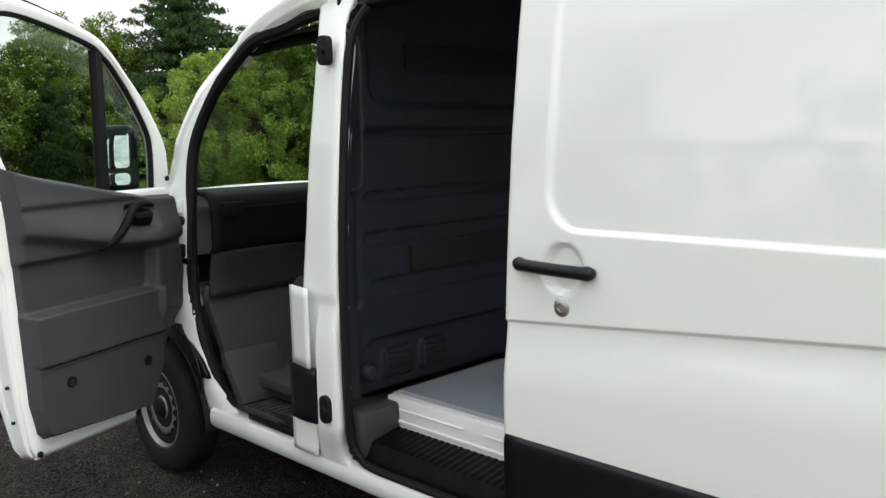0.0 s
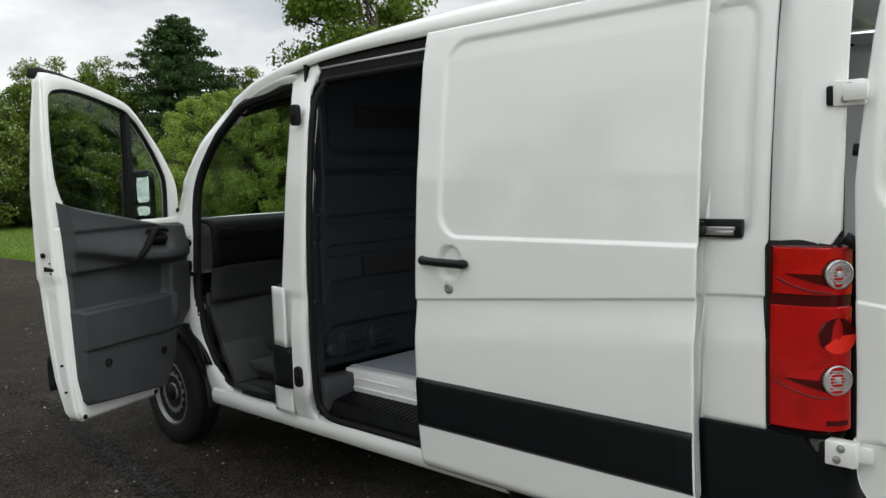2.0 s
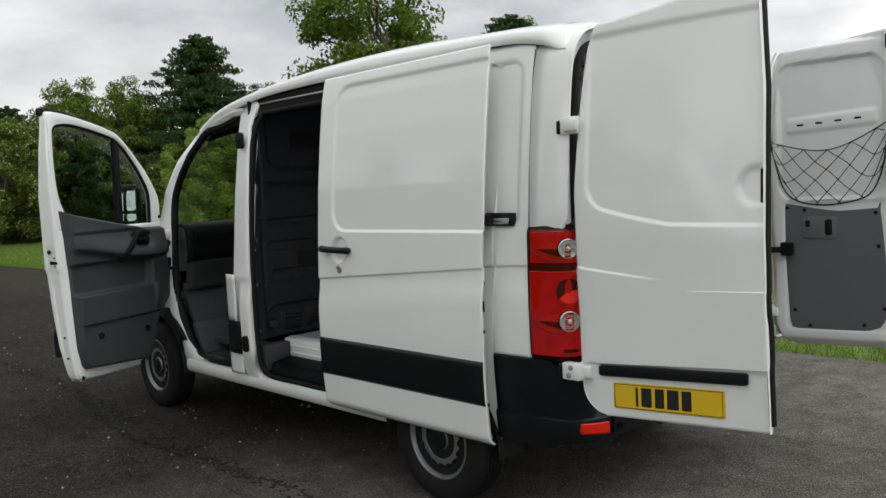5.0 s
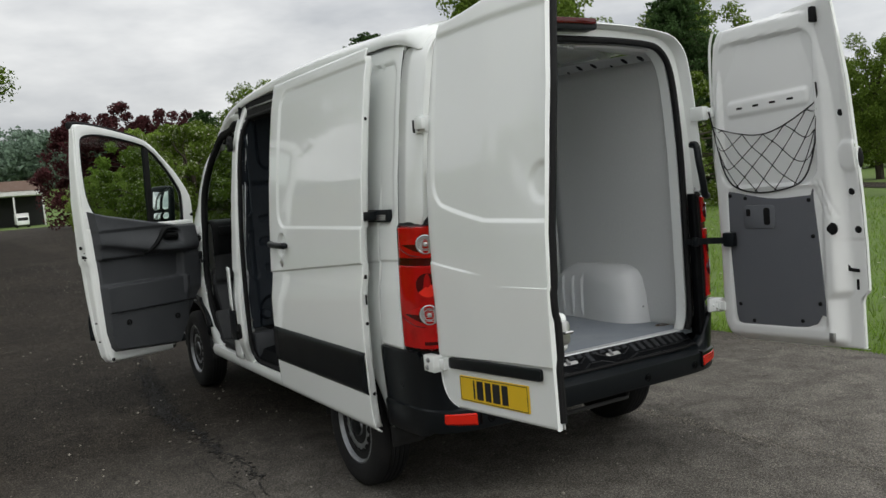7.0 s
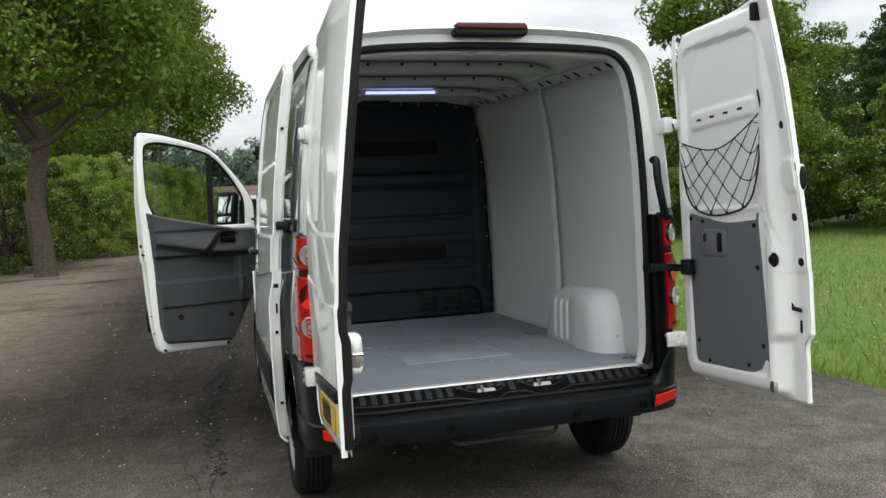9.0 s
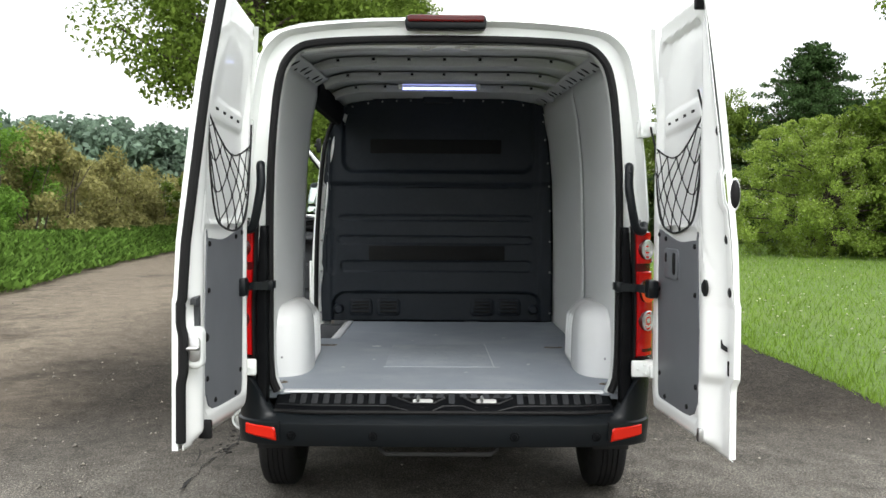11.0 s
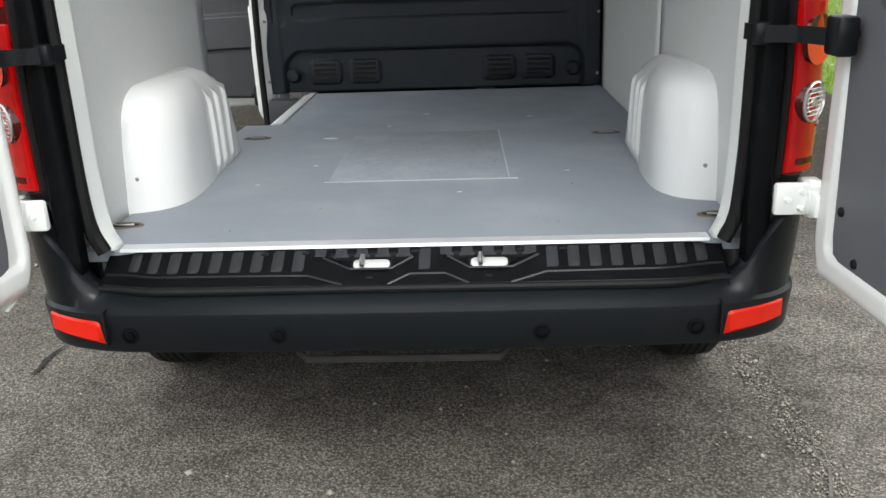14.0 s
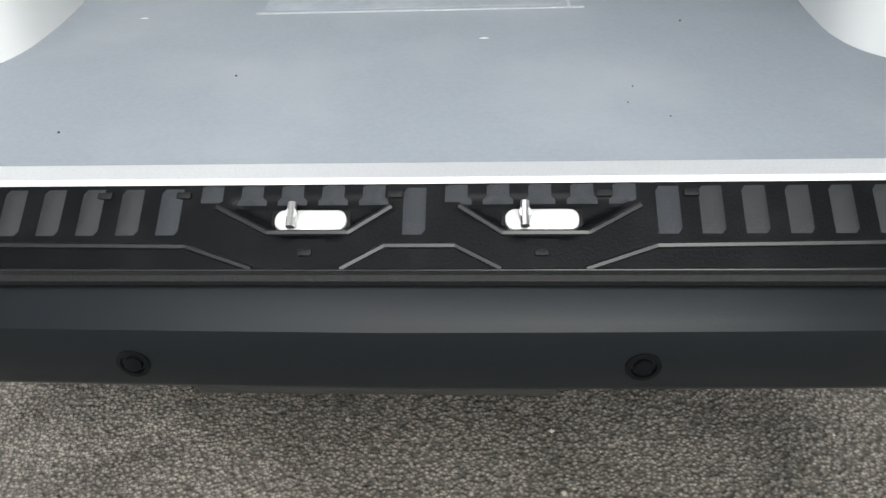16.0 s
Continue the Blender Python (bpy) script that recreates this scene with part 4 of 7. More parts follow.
    grab = spline(((sgn * 0.842, 0.075, 1.755), (sgn * 0.836, 0.035, 1.745), (sgn * 0.832, 0.018, 1.66), (sgn * 0.848, 0.012, 1.55), (sgn * 0.868, 0.02, 1.475), (sgn * 0.90, 0.035, 1.462), (sgn * 0.915, 0.075, 1.49)), 6)
    part("grab_handle", Geo().tube(grab, 0.020, 12), BLACK, van, "black grab handle on the rear pillar")
    sp = spline(((0.785, 0.120), (0.792, 0.050), (0.815, 0.034), (0.858, 0.020), (0.880, -0.02), (0.890 + 0.022 * (sgn > 0), -0.085)), 5)
    strap = Geo().loft([[(sgn * q[0], q[1], 1.187), (sgn * q[0], q[1], 1.223), (sgn * (q[0] + 0.004), q[1] - 0.010, 1.223), (sgn * (q[0] + 0.004), q[1] - 0.010, 1.187)] for q in sp])
    strap.box((sgn * 0.800, 0.045, 1.205), (0.035, 0.030, 0.050), 0.008).box((sgn * (0.890 + 0.022 * (sgn > 0)), -0.10, 1.21), (0.045, 0.070, 0.080), 0.010)
    part("check_strap", strap, BLACK, van, "black door check strap")

bl = part("brake_light", Geo().plate(rrect(-0.185, 0.185, -0.030, 0.030, 0.02), 0.07, lambda a, b, w: (a, 0.135 - w, 2.415 + b - 0.25 * a * a)), BLACK, van, "red high brake light on a black base")
part("lens", Geo().plate(rrect(-0.175, 0.175, -0.012, 0.019, 0.012), 0.012, lambda a, b, w: (a, 0.066 - w, 2.424 + b - 0.25 * a * a)), RED_DEEP, bl)

# ---- rear bumper and step ----
BP = spline(((0.0, -0.004), (0.35, 0.0), (0.68, 0.008), (0.82, 0.030), (0.915, 0.075), (0.962, 0.15), (0.978, 0.27), (0.984, 0.40), (0.986, 0.52)), 6)
BL = np.concatenate([[0], np.cumsum([np.hypot(*(b - a)) for a, b in zip(BP, BP[1:])])])


def bumper_at(s):
    """Plan point and outward normal at the arc length s from the middle (negative: the other side)."""
    sg, a = (1 if s >= 0 else -1), abs(s)
    x, y = ip(a, BL, [p[0] for p in BP]), ip(a, BL, [p[1] for p in BP])
    x2, y2 = ip(a + 0.01, BL, [p[0] for p in BP]), ip(a + 0.01, BL, [p[1] for p in BP])
    if a + 0.01 > BL[-1]:
        x2, y2 = x + 0.0005, y + 0.01
    n = np.array((y2 - y, -(x2 - x)))
    n = n / np.hypot(*n)
    return np.array((sg * x, y)), np.array((sg * n[0], n[1])), abs(x)


def bumper_section(s):
    p, n, ax = bumper_at(s)
    c = smooth01((ax - 0.74) / 0.16)
    d = smooth01((ax - 0.955) / 0.02)
    bot = 0.472 - 0.03 * d
    top = 0.622 + 0.24 * smooth01((ax - 0.80) / 0.10) - 0.07 * smooth01((ax - 0.845) / 0.02) * (1 - smooth01((ax - 0.956) / 0.012))
    ins = 0.062 * (1 - c) - 0.010 * c
    rows = ((-0.10, bot + 0.03), (-0.03, bot - 0.004), (-0.008, bot), (0.0, bot + 0.012), (0.004, 0.53), (0.008, 0.572), (0.0065, 0.580), (-0.004, 0.587), (-ins * 0.5, 0.588 + (top - 0.588) * 0.55), (-ins, top - 0.006), (-ins - 0.012, top), (-ins - 0.05, top - 0.01))
    return [(*(p + n * o), z) for o, z in rows]


bumper = part("rear_bumper", Geo().loft([bumper_section(s) for s in np.linspace(-BL[-1], BL[-1], 90)], False, False), BLACK, van, "black plastic rear bumper with parking sensors", solid=0.006)
for sgn in (-1, 1):
    def refl(u, v, s=sgn):
        q, n, ax = bumper_at(s * (0.765 + 0.165 * u))
        e = min(1, u / 0.05, (1 - u) / 0.05, v / 0.12, (1 - v) / 0.12)
        r = q + n * (0.001 + 0.011 * math.sqrt(max(0, 1 - (1 - e) ** 2)))
        return r[0], r[1], 0.497 + 0.020 * u + (0.068 - 0.010 * u) * v
    part("reflector", Geo().grid(refl, 16, 6), ORANGE, bumper, "red rear reflector")
    for s in (0.322, 0.695):
        q, n, _ = bumper_at(sgn * s)
        m = Matrix.Translation((q[0] + n[0] * 0.003, q[1] + n[1] * 0.003, 0.523)) @ Vector((n[0], n[1], 0)).to_track_quat("Z", "Y").to_matrix().to_4x4()
        part("parking_sensor", Geo().lathe([(0.022, -0.002), (0.022, 0.004), (0.0165, 0.005), (0.0155, -0.001), (0.0125, -0.001), (0.0115, 0.006), (0.004, 0.007)], 20, m), TREAD, bumper)
    m0 = Geo().box((sgn * 0.752, 0.010, 0.545), (0.004, 0.030, 0.09), 0.001)
    part("joint", m0, RUBBER, bumper)

STEP0, STEP1 = (0.052, 0.622), (0.165, 0.690)


def step_point(x, t, h=0.0):
    """A place on the sloping step plate; t from its outer to its inner edge."""
    return x, STEP0[0] + (STEP1[0] - STEP0[0]) * t - 0.5 * h + 0.03 * smooth01((abs(x) - 0.62) / 0.16), STEP0[1] + (STEP1[1] - STEP0[1]) * t + 0.85 * h


def trough(x, t):
    """The flat outer flange, the hollows round the two latches and the raised upper field."""
    d = 0.0
    for cx in (-0.098, 0.200):
        half = 0.045 + 0.065 * smooth01((t - 0.40) / 0.35)
        d -= 0.010 * smooth01((half - abs(x - cx)) / 0.02) * smooth01((t - 0.38) / 0.06) * smooth01((0.80 - t) / 0.06)
    return d


step = part("step_plate", Geo().grid(lambda u, v: step_point(-0.79 + 1.58 * u, v, trough(-0.79 + 1.58 * u, v)), 240, 22), TREAD, van, "black ribbed plastic step plate", solid=0.006, out=(0, -0.5, 0.85))
for i in range(-14, 15):
    x = 0.037 + i * 0.0535
    if abs(x) > 0.76:
        continue
    t0 = 0.36 if i == 0 or abs(i) >= 6 else 0.74
    pad = Geo().grid(lambda u, v, x=x, t0=t0: step_point(x - 0.0195 + 0.039 * u, t0 + (0.97 - t0) * v, 0.0025 * (1 if 0.04 < u < 0.96 and 0.04 < v < 0.96 else -1)), 4, 6)
    part("grip_pad", pad, TREAD_PAD if abs(i) < 7 else TREAD_PAD_DARK, step)
for line in (((-0.78, 0.30), (-0.507, 0.305), (-0.255, 0.285), (-0.166, 0.05)), ((-0.054, 0.05), (0.0, 0.29), (0.09, 0.29), (0.148, 0.05)), ((0.252, 0.05), (0.34, 0.285), (0.622, 0.31), (0.78, 0.31)),
             ((-0.222, 0.71), (-0.151, 0.43), (-0.047, 0.43), (0.007, 0.71)), ((0.094, 0.71), (0.150, 0.42), (0.257, 0.42), (0.324, 0.71)), ((-0.78, 0.035), (0.0, 0.02), (0.78, 0.035))):
    pts = [step_point(x0 + (x1 - x0) * k / 6, t0 + (t1 - t0) * k / 6, 0.001) for (x0, t0), (x1, t1) in zip(line, line[1:]) for k in range(7)]
    part("ridge", Geo().tube(pts, 0.0042, 6), RIDGE, step)
for x in (-0.375, -0.268, 0.012, 0.279, 0.388):
    part("clip", Geo().box(step_point(x, 0.84, 0.001), (0.020, 0.010, 0.006), 0.002, Matrix.Rotation(radians(30), 4, "X")), RUBBER, step)
for cx in (-0.098, 0.200):
    latch = part("striker_plate", Geo().plate(rrect(-0.047, 0.047, -0.014, 0.014, 0.012), 0.006, lambda a, b, w, c=cx: step_point(c + a, 0.585 + b * 8.0, -0.009 + w)), ZINC, step, "bright steel striker plate")
    part("striker_pin", Geo().tube([step_point(cx - 0.022, 0.60, -0.004), step_point(cx - 0.022, 0.60, 0.014)], 0.008, 8).tube([step_point(cx - 0.022, 0.46, 0.010), step_point(cx - 0.022, 0.72, 0.010)], 0.006, 8), STEEL, latch)
    part("slot", Geo().box(step_point(cx, 0.58, -0.0095), (0.104, 0.034, 0.004), 0.002, Matrix.Rotation(radians(30), 4, "X")), RUBBER, latch)
    part("clip", Geo().box(step_point(cx - 0.002, 0.22, 0.001), (0.018, 0.010, 0.005), 0.002, Matrix.Rotation(radians(30), 4, "X")), RUBBER, step)
part("door_seal", Geo().tube([(x, 0.047 + 0.03 * smooth01((abs(x) - 0.62) / 0.16), 0.620) for x in np.linspace(-0.80, 0.80, 40)], 0.010, 8), RUBBER, van)


# ---- load bay ----
FL = 0.690
outline = [(-0.86, 0.172), (0.87, 0.172), (0.87, 2.735), (-0.725, 2.735), (-0.725, 1.85), (-0.86, 1.85)]
g = Geo()
n = len(outline)
g.v = [(x, y, FL - 0.03) for x, y in outline] + [(x, y, FL) for x, y in outline]
g.f = [tuple(range(n - 1, -1, -1)), tuple(range(n, 2 * n))] + [(i, (i + 1) % n, n + (i + 1) % n, n + i) for i in range(n)]
floor = part("load_floor", g, FLOOR, van, "grey scuffed load floor lining", smooth=False)
part("edge_strip", Geo().loft([[(x, 0.160, 0.688), (x, 0.163, 0.696), (x, 0.200, 0.697), (x, 0.204, 0.692), (x, 0.172, 0.685)] for x in (-0.757, 0.757)]), ALU, floor, "aluminium edge strip")
part("edge_strip", Geo().loft([[(-0.73, y, 0.684), (-0.73, y, 0.695), (-0.695, y, 0.697), (-0.69, y, 0.692)] for y in (1.85, 2.72)]), ALU, floor, "aluminium edge strip")
for x, y in ((-0.835, 0.385), (0.835, 0.37), (-0.735, 1.56), (0.70, 1.50)):
    at_well = Matrix.Translation((x, y, FL + 0.0005)) @ Matrix.Diagonal((1.2, 0.60, 1, 1))
    well = part("lashing_ring_well", Geo().lathe([(0.040, 0.0005), (0.030, 0.0010), (0.004, 0.0012)], 20, at_well), TRIM_DARK, floor)
    part("rim", Geo().lathe([(0.049, 0.0), (0.047, 0.003), (0.040, 0.0035), (0.038, 0.0005)], 20, at_well), WELL_RIM, well)
    part("lashing_ring", Geo().tube([(x - 0.030, y, FL + 0.004), (x - 0.012, y - 0.010, FL + 0.006), (x + 0.014, y - 0.010, FL + 0.006), (x + 0.030, y, FL + 0.004)], 0.0035, 6), BOLT, well)
rg = np.random.default_rng(77)
crumbs = Geo()
for k in range(20):
    cx, cy, cr = rg.uniform(-0.62, 0.65), rg.uniform(0.25, 2.1), rg.uniform(0.0012, 0.003)
    crumbs.box((cx, cy, FL + cr * 0.4), (cr * rg.uniform(0.8, 2.2), cr, cr * 0.8), 0, Matrix.Rotation(rg.uniform(0, 3), 4, "Z"))
part("debris", crumbs, MAT, floor, smooth=False)["kind"] = "stuff"
# worn joint lines in the lining
part("joint_line", Geo().box((0.276, 1.22, FL + 0.001), (0.006, 0.80, 0.002), 0.0, Matrix.Rotation(radians(0.8), 4, "Z")), SCUFF, floor)
part("joint_line", Geo().box((-0.01, 0.815, FL + 0.001), (0.64, 0.006, 0.002), 0.0), SCUFF, floor)



def lining_top(y):
    return ip(y, (0.3, 0.9, 1.7, 2.7), (2.262, 2.295, 2.330, 2.372))


part("worn_patch", Geo().plate(rrect(-0.32, 0.27, 0.83, 1.60, 0.02), 0.0008, lambda a, b, w: (a, b, FL + 0.0003 + w)), FLOOR_WORN, floor)
for x, y, r in ((-0.42, 1.52, 0.018), (-0.05, 2.02, 0.010), (-0.40, 1.05, 0.006), (0.12, 0.66, 0.005), (0.42, 1.9, 0.008), (0.48, 0.9, 0.006), (-0.55, 0.8, 0.005), (-0.2, 1.75, 0.006)):
    part("scuff_mark", Geo().plate([(x + r * (1.6 + 0.5 * math.sin(7 * k)) * math.cos(k), y + r * 0.7 * math.sin(k)) for k in np.linspace(0, 5.6, 10)], 0.0008, lambda a, b, w: (a, b, FL + 0.0012 + w)), LINING, floor)


LZ, LX = (0.66, 1.2, 1.8, 2.1, 2.26), (0.875, 0.872, 0.855, 0.825, 0.79)
for sgn, y0, y1 in ((1, 0.19, 1.35), (1, 1.354, 2.735), (-1, 0.19, 1.44)):
    part("wall_lining", Geo().grid(lambda u, v, s=sgn, a=y0, b=y1: (s * ip(0.66 + (lining_top(a + (b - a) * u) - 0.66) * v, LZ, LX), a + (b - a) * u, 0.66 + (lining_top(a + (b - a) * u) - 0.66) * v), 14, 24), LINING, van, "white smooth board lining the load bay wall", solid=0.008)
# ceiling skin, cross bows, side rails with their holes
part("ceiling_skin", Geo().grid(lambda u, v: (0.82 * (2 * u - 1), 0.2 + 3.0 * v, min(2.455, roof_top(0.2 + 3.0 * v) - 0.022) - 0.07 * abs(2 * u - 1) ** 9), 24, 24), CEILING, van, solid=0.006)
for y in (0.66, 1.16, 1.68, 2.20):
    sec = ((-0.055, 0.0), (-0.040, -0.045), (0.040, -0.045), (0.055, 0.0))
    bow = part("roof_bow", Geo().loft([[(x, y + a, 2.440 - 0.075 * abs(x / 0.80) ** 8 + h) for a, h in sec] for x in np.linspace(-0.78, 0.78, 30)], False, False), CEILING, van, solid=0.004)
    for k in range(-3, 4):
        x, zb = 0.205 * k, 2.410 - 0.075 * abs(0.205 * k / 0.80) ** 8
        clip = part("bracket", Geo().box((x, y - 0.062, zb), (0.034, 0.022, 0.012), 0.003).box((x - 0.014, y - 0.058, zb + 0.014), (0.007, 0.026, 0.034), 0.002).box((x + 0.014, y - 0.058, zb + 0.014), (0.007, 0.026, 0.034), 0.002), CEILING, bow)
        part("hole", Geo().box((x, y - 0.066, zb + 0.014), (0.018, 0.008, 0.018), 0.003), RUBBER, clip)
for sgn in (-1, 1):
    y1 = 2.53 if sgn > 0 else 1.24
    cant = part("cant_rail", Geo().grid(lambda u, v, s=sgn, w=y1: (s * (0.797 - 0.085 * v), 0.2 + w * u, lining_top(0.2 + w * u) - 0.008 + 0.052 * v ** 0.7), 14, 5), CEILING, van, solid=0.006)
    for k in range(18):
        y = 0.34 + 0.135 * k
        if sgn < 0 and y > 1.4:
            continue
        big = k % 3 != 2
        m = Matrix.Translation((sgn * (0.755 if big else 0.78), y, lining_top(y) + (0.022 if big else 0.004))) @ Vector((-sgn * 0.5, 0, -0.85)).to_track_quat("Z", "Y").to_matrix().to_4x4() @ Matrix.Diagonal((0.9, 1.5, 1, 1))
        part("hole", Geo().lathe([(0.019 if big else 0.009, 0.004), (0.019 if big else 0.009, 0.007)], 10, m), RUBBER, cant)
part("upper_rail", Geo().loft([[(-0.838, y, 2.235), (-0.838, y, 2.345), (-0.785, y, 2.366), (-0.764, y, 2.352), (-0.766, y, 2.290), (-0.790, y, 2.225), (-0.805, y, 2.215)] for y in (1.445, 1.46, 2.70, 2.735)]), RUBBER, van, "black upper door rail")
part("rail_slot", Geo().box((-0.840, 2.10, 2.300), (0.01, 1.24, 0.012), 0.002), STEEL, van)
# header inside the rear opening with two catches
part("rear_header", Geo().grid(lambda u, v: (0.70 * (2 * u - 1), 0.19 + 0.34 * v, 2.325 - 0.03 * (2 * u - 1) ** 4 + 0.055 * v ** 2), 16, 6), INNER_PAINT, van, solid=0.005)
for x in (-0.09, 0.09):
    part("catch", Geo().plate(rrect(-0.045, 0.045, -0.012, 0.012, 0.01), 0.006, lambda a, b, w, c=x: (c + a, 0.19 + 0.5 * b, 2.318 + b * 0.3 - w)).tube([(x - 0.02, 0.185, 2.318), (x - 0.02, 0.175, 2.300), (x + 0.02, 0.175, 2.300), (x + 0.02, 0.185, 2.318)], 0.004, 6), STEEL, van)
# strip light on the ceiling
led = part("strip_light", Geo().box((-0.03, 1.900, 2.390), (0.56, 0.030, 0.012), 0.004).box((-0.03, 1.99, 2.412), (0.56, 0.05, 0.016), 0.005), INNER_PAINT, van, "lit white strip light on the ceiling")
for x in (-0.29, 0.23):
    part("arm", Geo().tube([(x, 1.90, 2.384), (x, 1.945, 2.400), (x, 2.01, 2.418)], 0.010, 8).box((x, 1.90, 2.386), (0.030, 0.034, 0.034), 0.006), INNER_PAINT, led)
part("diffuser", Geo().box((-0.03, 1.962, 2.410), (0.50, 0.008, 0.010), 0.002), LED_DIM, led)
part("diffuser", Geo().box((-0.03, 1.90, 2.377), (0.50, 0.016, 0.020), 0.005), LED, led)


# ---- bulkhead ----
BULK_X = -0.055


def bulk_half(z):
    return ip(z, (0.69, 1.60, 1.90, 2.11, 2.30, 2.44), (0.913, 0.905, 0.89, 0.863, 0.842, 0.80))


def groove(x, z, x0, x1, z0, z1, soft=0.010):
    """1 inside a pressed rounded field, 0 outside."""
    return smooth01(0.5 - box_sdf(x, z, x0, x1, z0, z1, 0.035) / soft)


def bulkhead(u, v):
    xt = abs(BULK_X + 0.83 * (2 * u - 1))
    z = 0.692 + (ip(xt, (0.0, 0.35, 0.55, 0.70, 0.76, 0.80, 0.84, 0.90), (2.445, 2.440, 2.426, 2.400, 2.380, 2.352, 2.300, 2.240)) - 0.692) * v
    x = max(BULK_X + bulk_half(z) * (2 * u - 1), 0.022 - side(2.8, z) - 0.046 * smooth01((2.32 - z) / 0.28))
    d = 0.0
    # the upper field stands back, shallow pressed fields lie below it
    d += 0.030 * smooth01(0.5 - box_sdf(x, z, -0.775, 0.70, 1.86, 2.60, 0.09) / 0.035)
    d += 0.016 * smooth01((1.79 - z) / 0.05)
    for x0, z1, h in ((-0.815, 1.765, 0.026), (-0.815, 1.520, 0.042), (-0.820, 1.358, 0.060), (-0.797, 1.163, 0.082)):
        d += 0.011 * groove(x, z, x0, 0.70, z1 - h, z1)
    d += 0.030 * smooth01(0.5 - box_sdf(x, z, -0.856, 0.765, 0.40, 0.915, 0.10) / 0.022)
    d -= 0.012 * smooth01((abs(x - BULK_X) - 0.80) / 0.03)
    d += 0.010 * groove(x, z, -0.905, -0.845, 1.05, 1.42)
    for vx in (-0.641, -0.424, 0.314, 0.525):
        d -= 0.012 * groove(x, z, vx - 0.088, vx + 0.088, 0.735, 0.862)
    return x, 2.750 + d, z


bulk = part("bulkhead", Geo().grid(bulkhead, 200, 190), BULK, van, "dark blue-grey steel bulkhead", solid=0.01, out=(0, -1, 0))
for x0, x1, z0, z1, yy in ((-0.565, 0.455, 2.003, 2.111, 2.772), (-0.575, 0.485, 1.170, 1.283, 2.758)):
    part("felt_strip", Geo().box(((x0 + x1) / 2, yy, (z0 + z1) / 2), (x1 - x0, 0.012, z1 - z0), 0.004), STRIPE, bulk, "dark felt strip")
for x in (-0.641, -0.424, 0.314, 0.525):
    vent = part("vent", Geo().plate(rrect(-0.078, 0.078, -0.056, 0.056, 0.012), 0.006, lambda a, b, w, c=x: (c + a, 2.784 - w, 0.800 + b)), BULK, bulk)
    for k in range(4):
        part("louvre", Geo().box((x, 2.774, 0.763 + 0.026 * k), (0.125, 0.016, 0.009), 0.003, Matrix.Rotation(radians(28), 4, "X")), STRIPE, vent)


def bulk_bolt(x, z, r):
    part("bolt", Geo().lathe([(r, 0), (r, 0.004), (r * 0.65, 0.008)], 8, Matrix.Translation((x, 2.738, z)) @ Matrix.Rotation(radians(90), 4, "X")), BOLT, bulk)


for z in (0.76, 1.08, 1.32, 1.56, 1.75, 1.93, 2.11, 2.25):
    bulk_bolt(max(BULK_X - bulk_half(z), 0.022 - side(2.8, z) - 0.046 * smooth01((2.32 - z) / 0.28)) + 0.022, z, 0.009)
    bulk_bolt(BULK_X + bulk_half(z) - 0.016, z, 0.009)
for x in (-0.70, -0.58, -0.47, -0.36, -0.25, 0.16, 0.31, 0.46, 0.62):
    bulk_bolt(x, 2.408 - 0.05 * abs(x / 0.7) ** 4, 0.008)
part("header_tab", Geo().plate(rrect(-0.115, 0.115, -0.035, 0.045, 0.02), 0.02, lambda a, b, w: (-0.04 + a, 2.742 - w, 2.425 + b)), BULK, bulk)
part("grab_bar", Geo().tube(spline(((-0.895, 2.74, 2.125), (-0.890, 2.70, 2.115), (-0.875, 2.69, 2.03), (-0.880, 2.69, 1.62), (-0.890, 2.70, 1.54), (-0.895, 2.74, 1.53)), 5), 0.008, 8), BULK, bulk)
for x in (-0.815, 0.715):
    part("tie_knob", Geo().lathe([(0.042, 0), (0.036, 0.02), (0.024, 0.03)], 16, Matrix.Translation((x, 2.775, 0.785)) @ Matrix.Rotation(radians(90), 4, "X")), BULK, bulk)


# wheel boxes
BOX = spline(((0.885, 0.500), (0.84, 0.510), (0.785, 0.534), (0.742, 0.580), (0.718, 0.65), (0.712, 0.75), (0.715, 0.86), (0.728, 0.97), (0.733, 1.08), (0.738, 1.19), (0.748, 1.33), (0.77, 1.41), (0.82, 1.445), (0.885, 1.452)), 16)


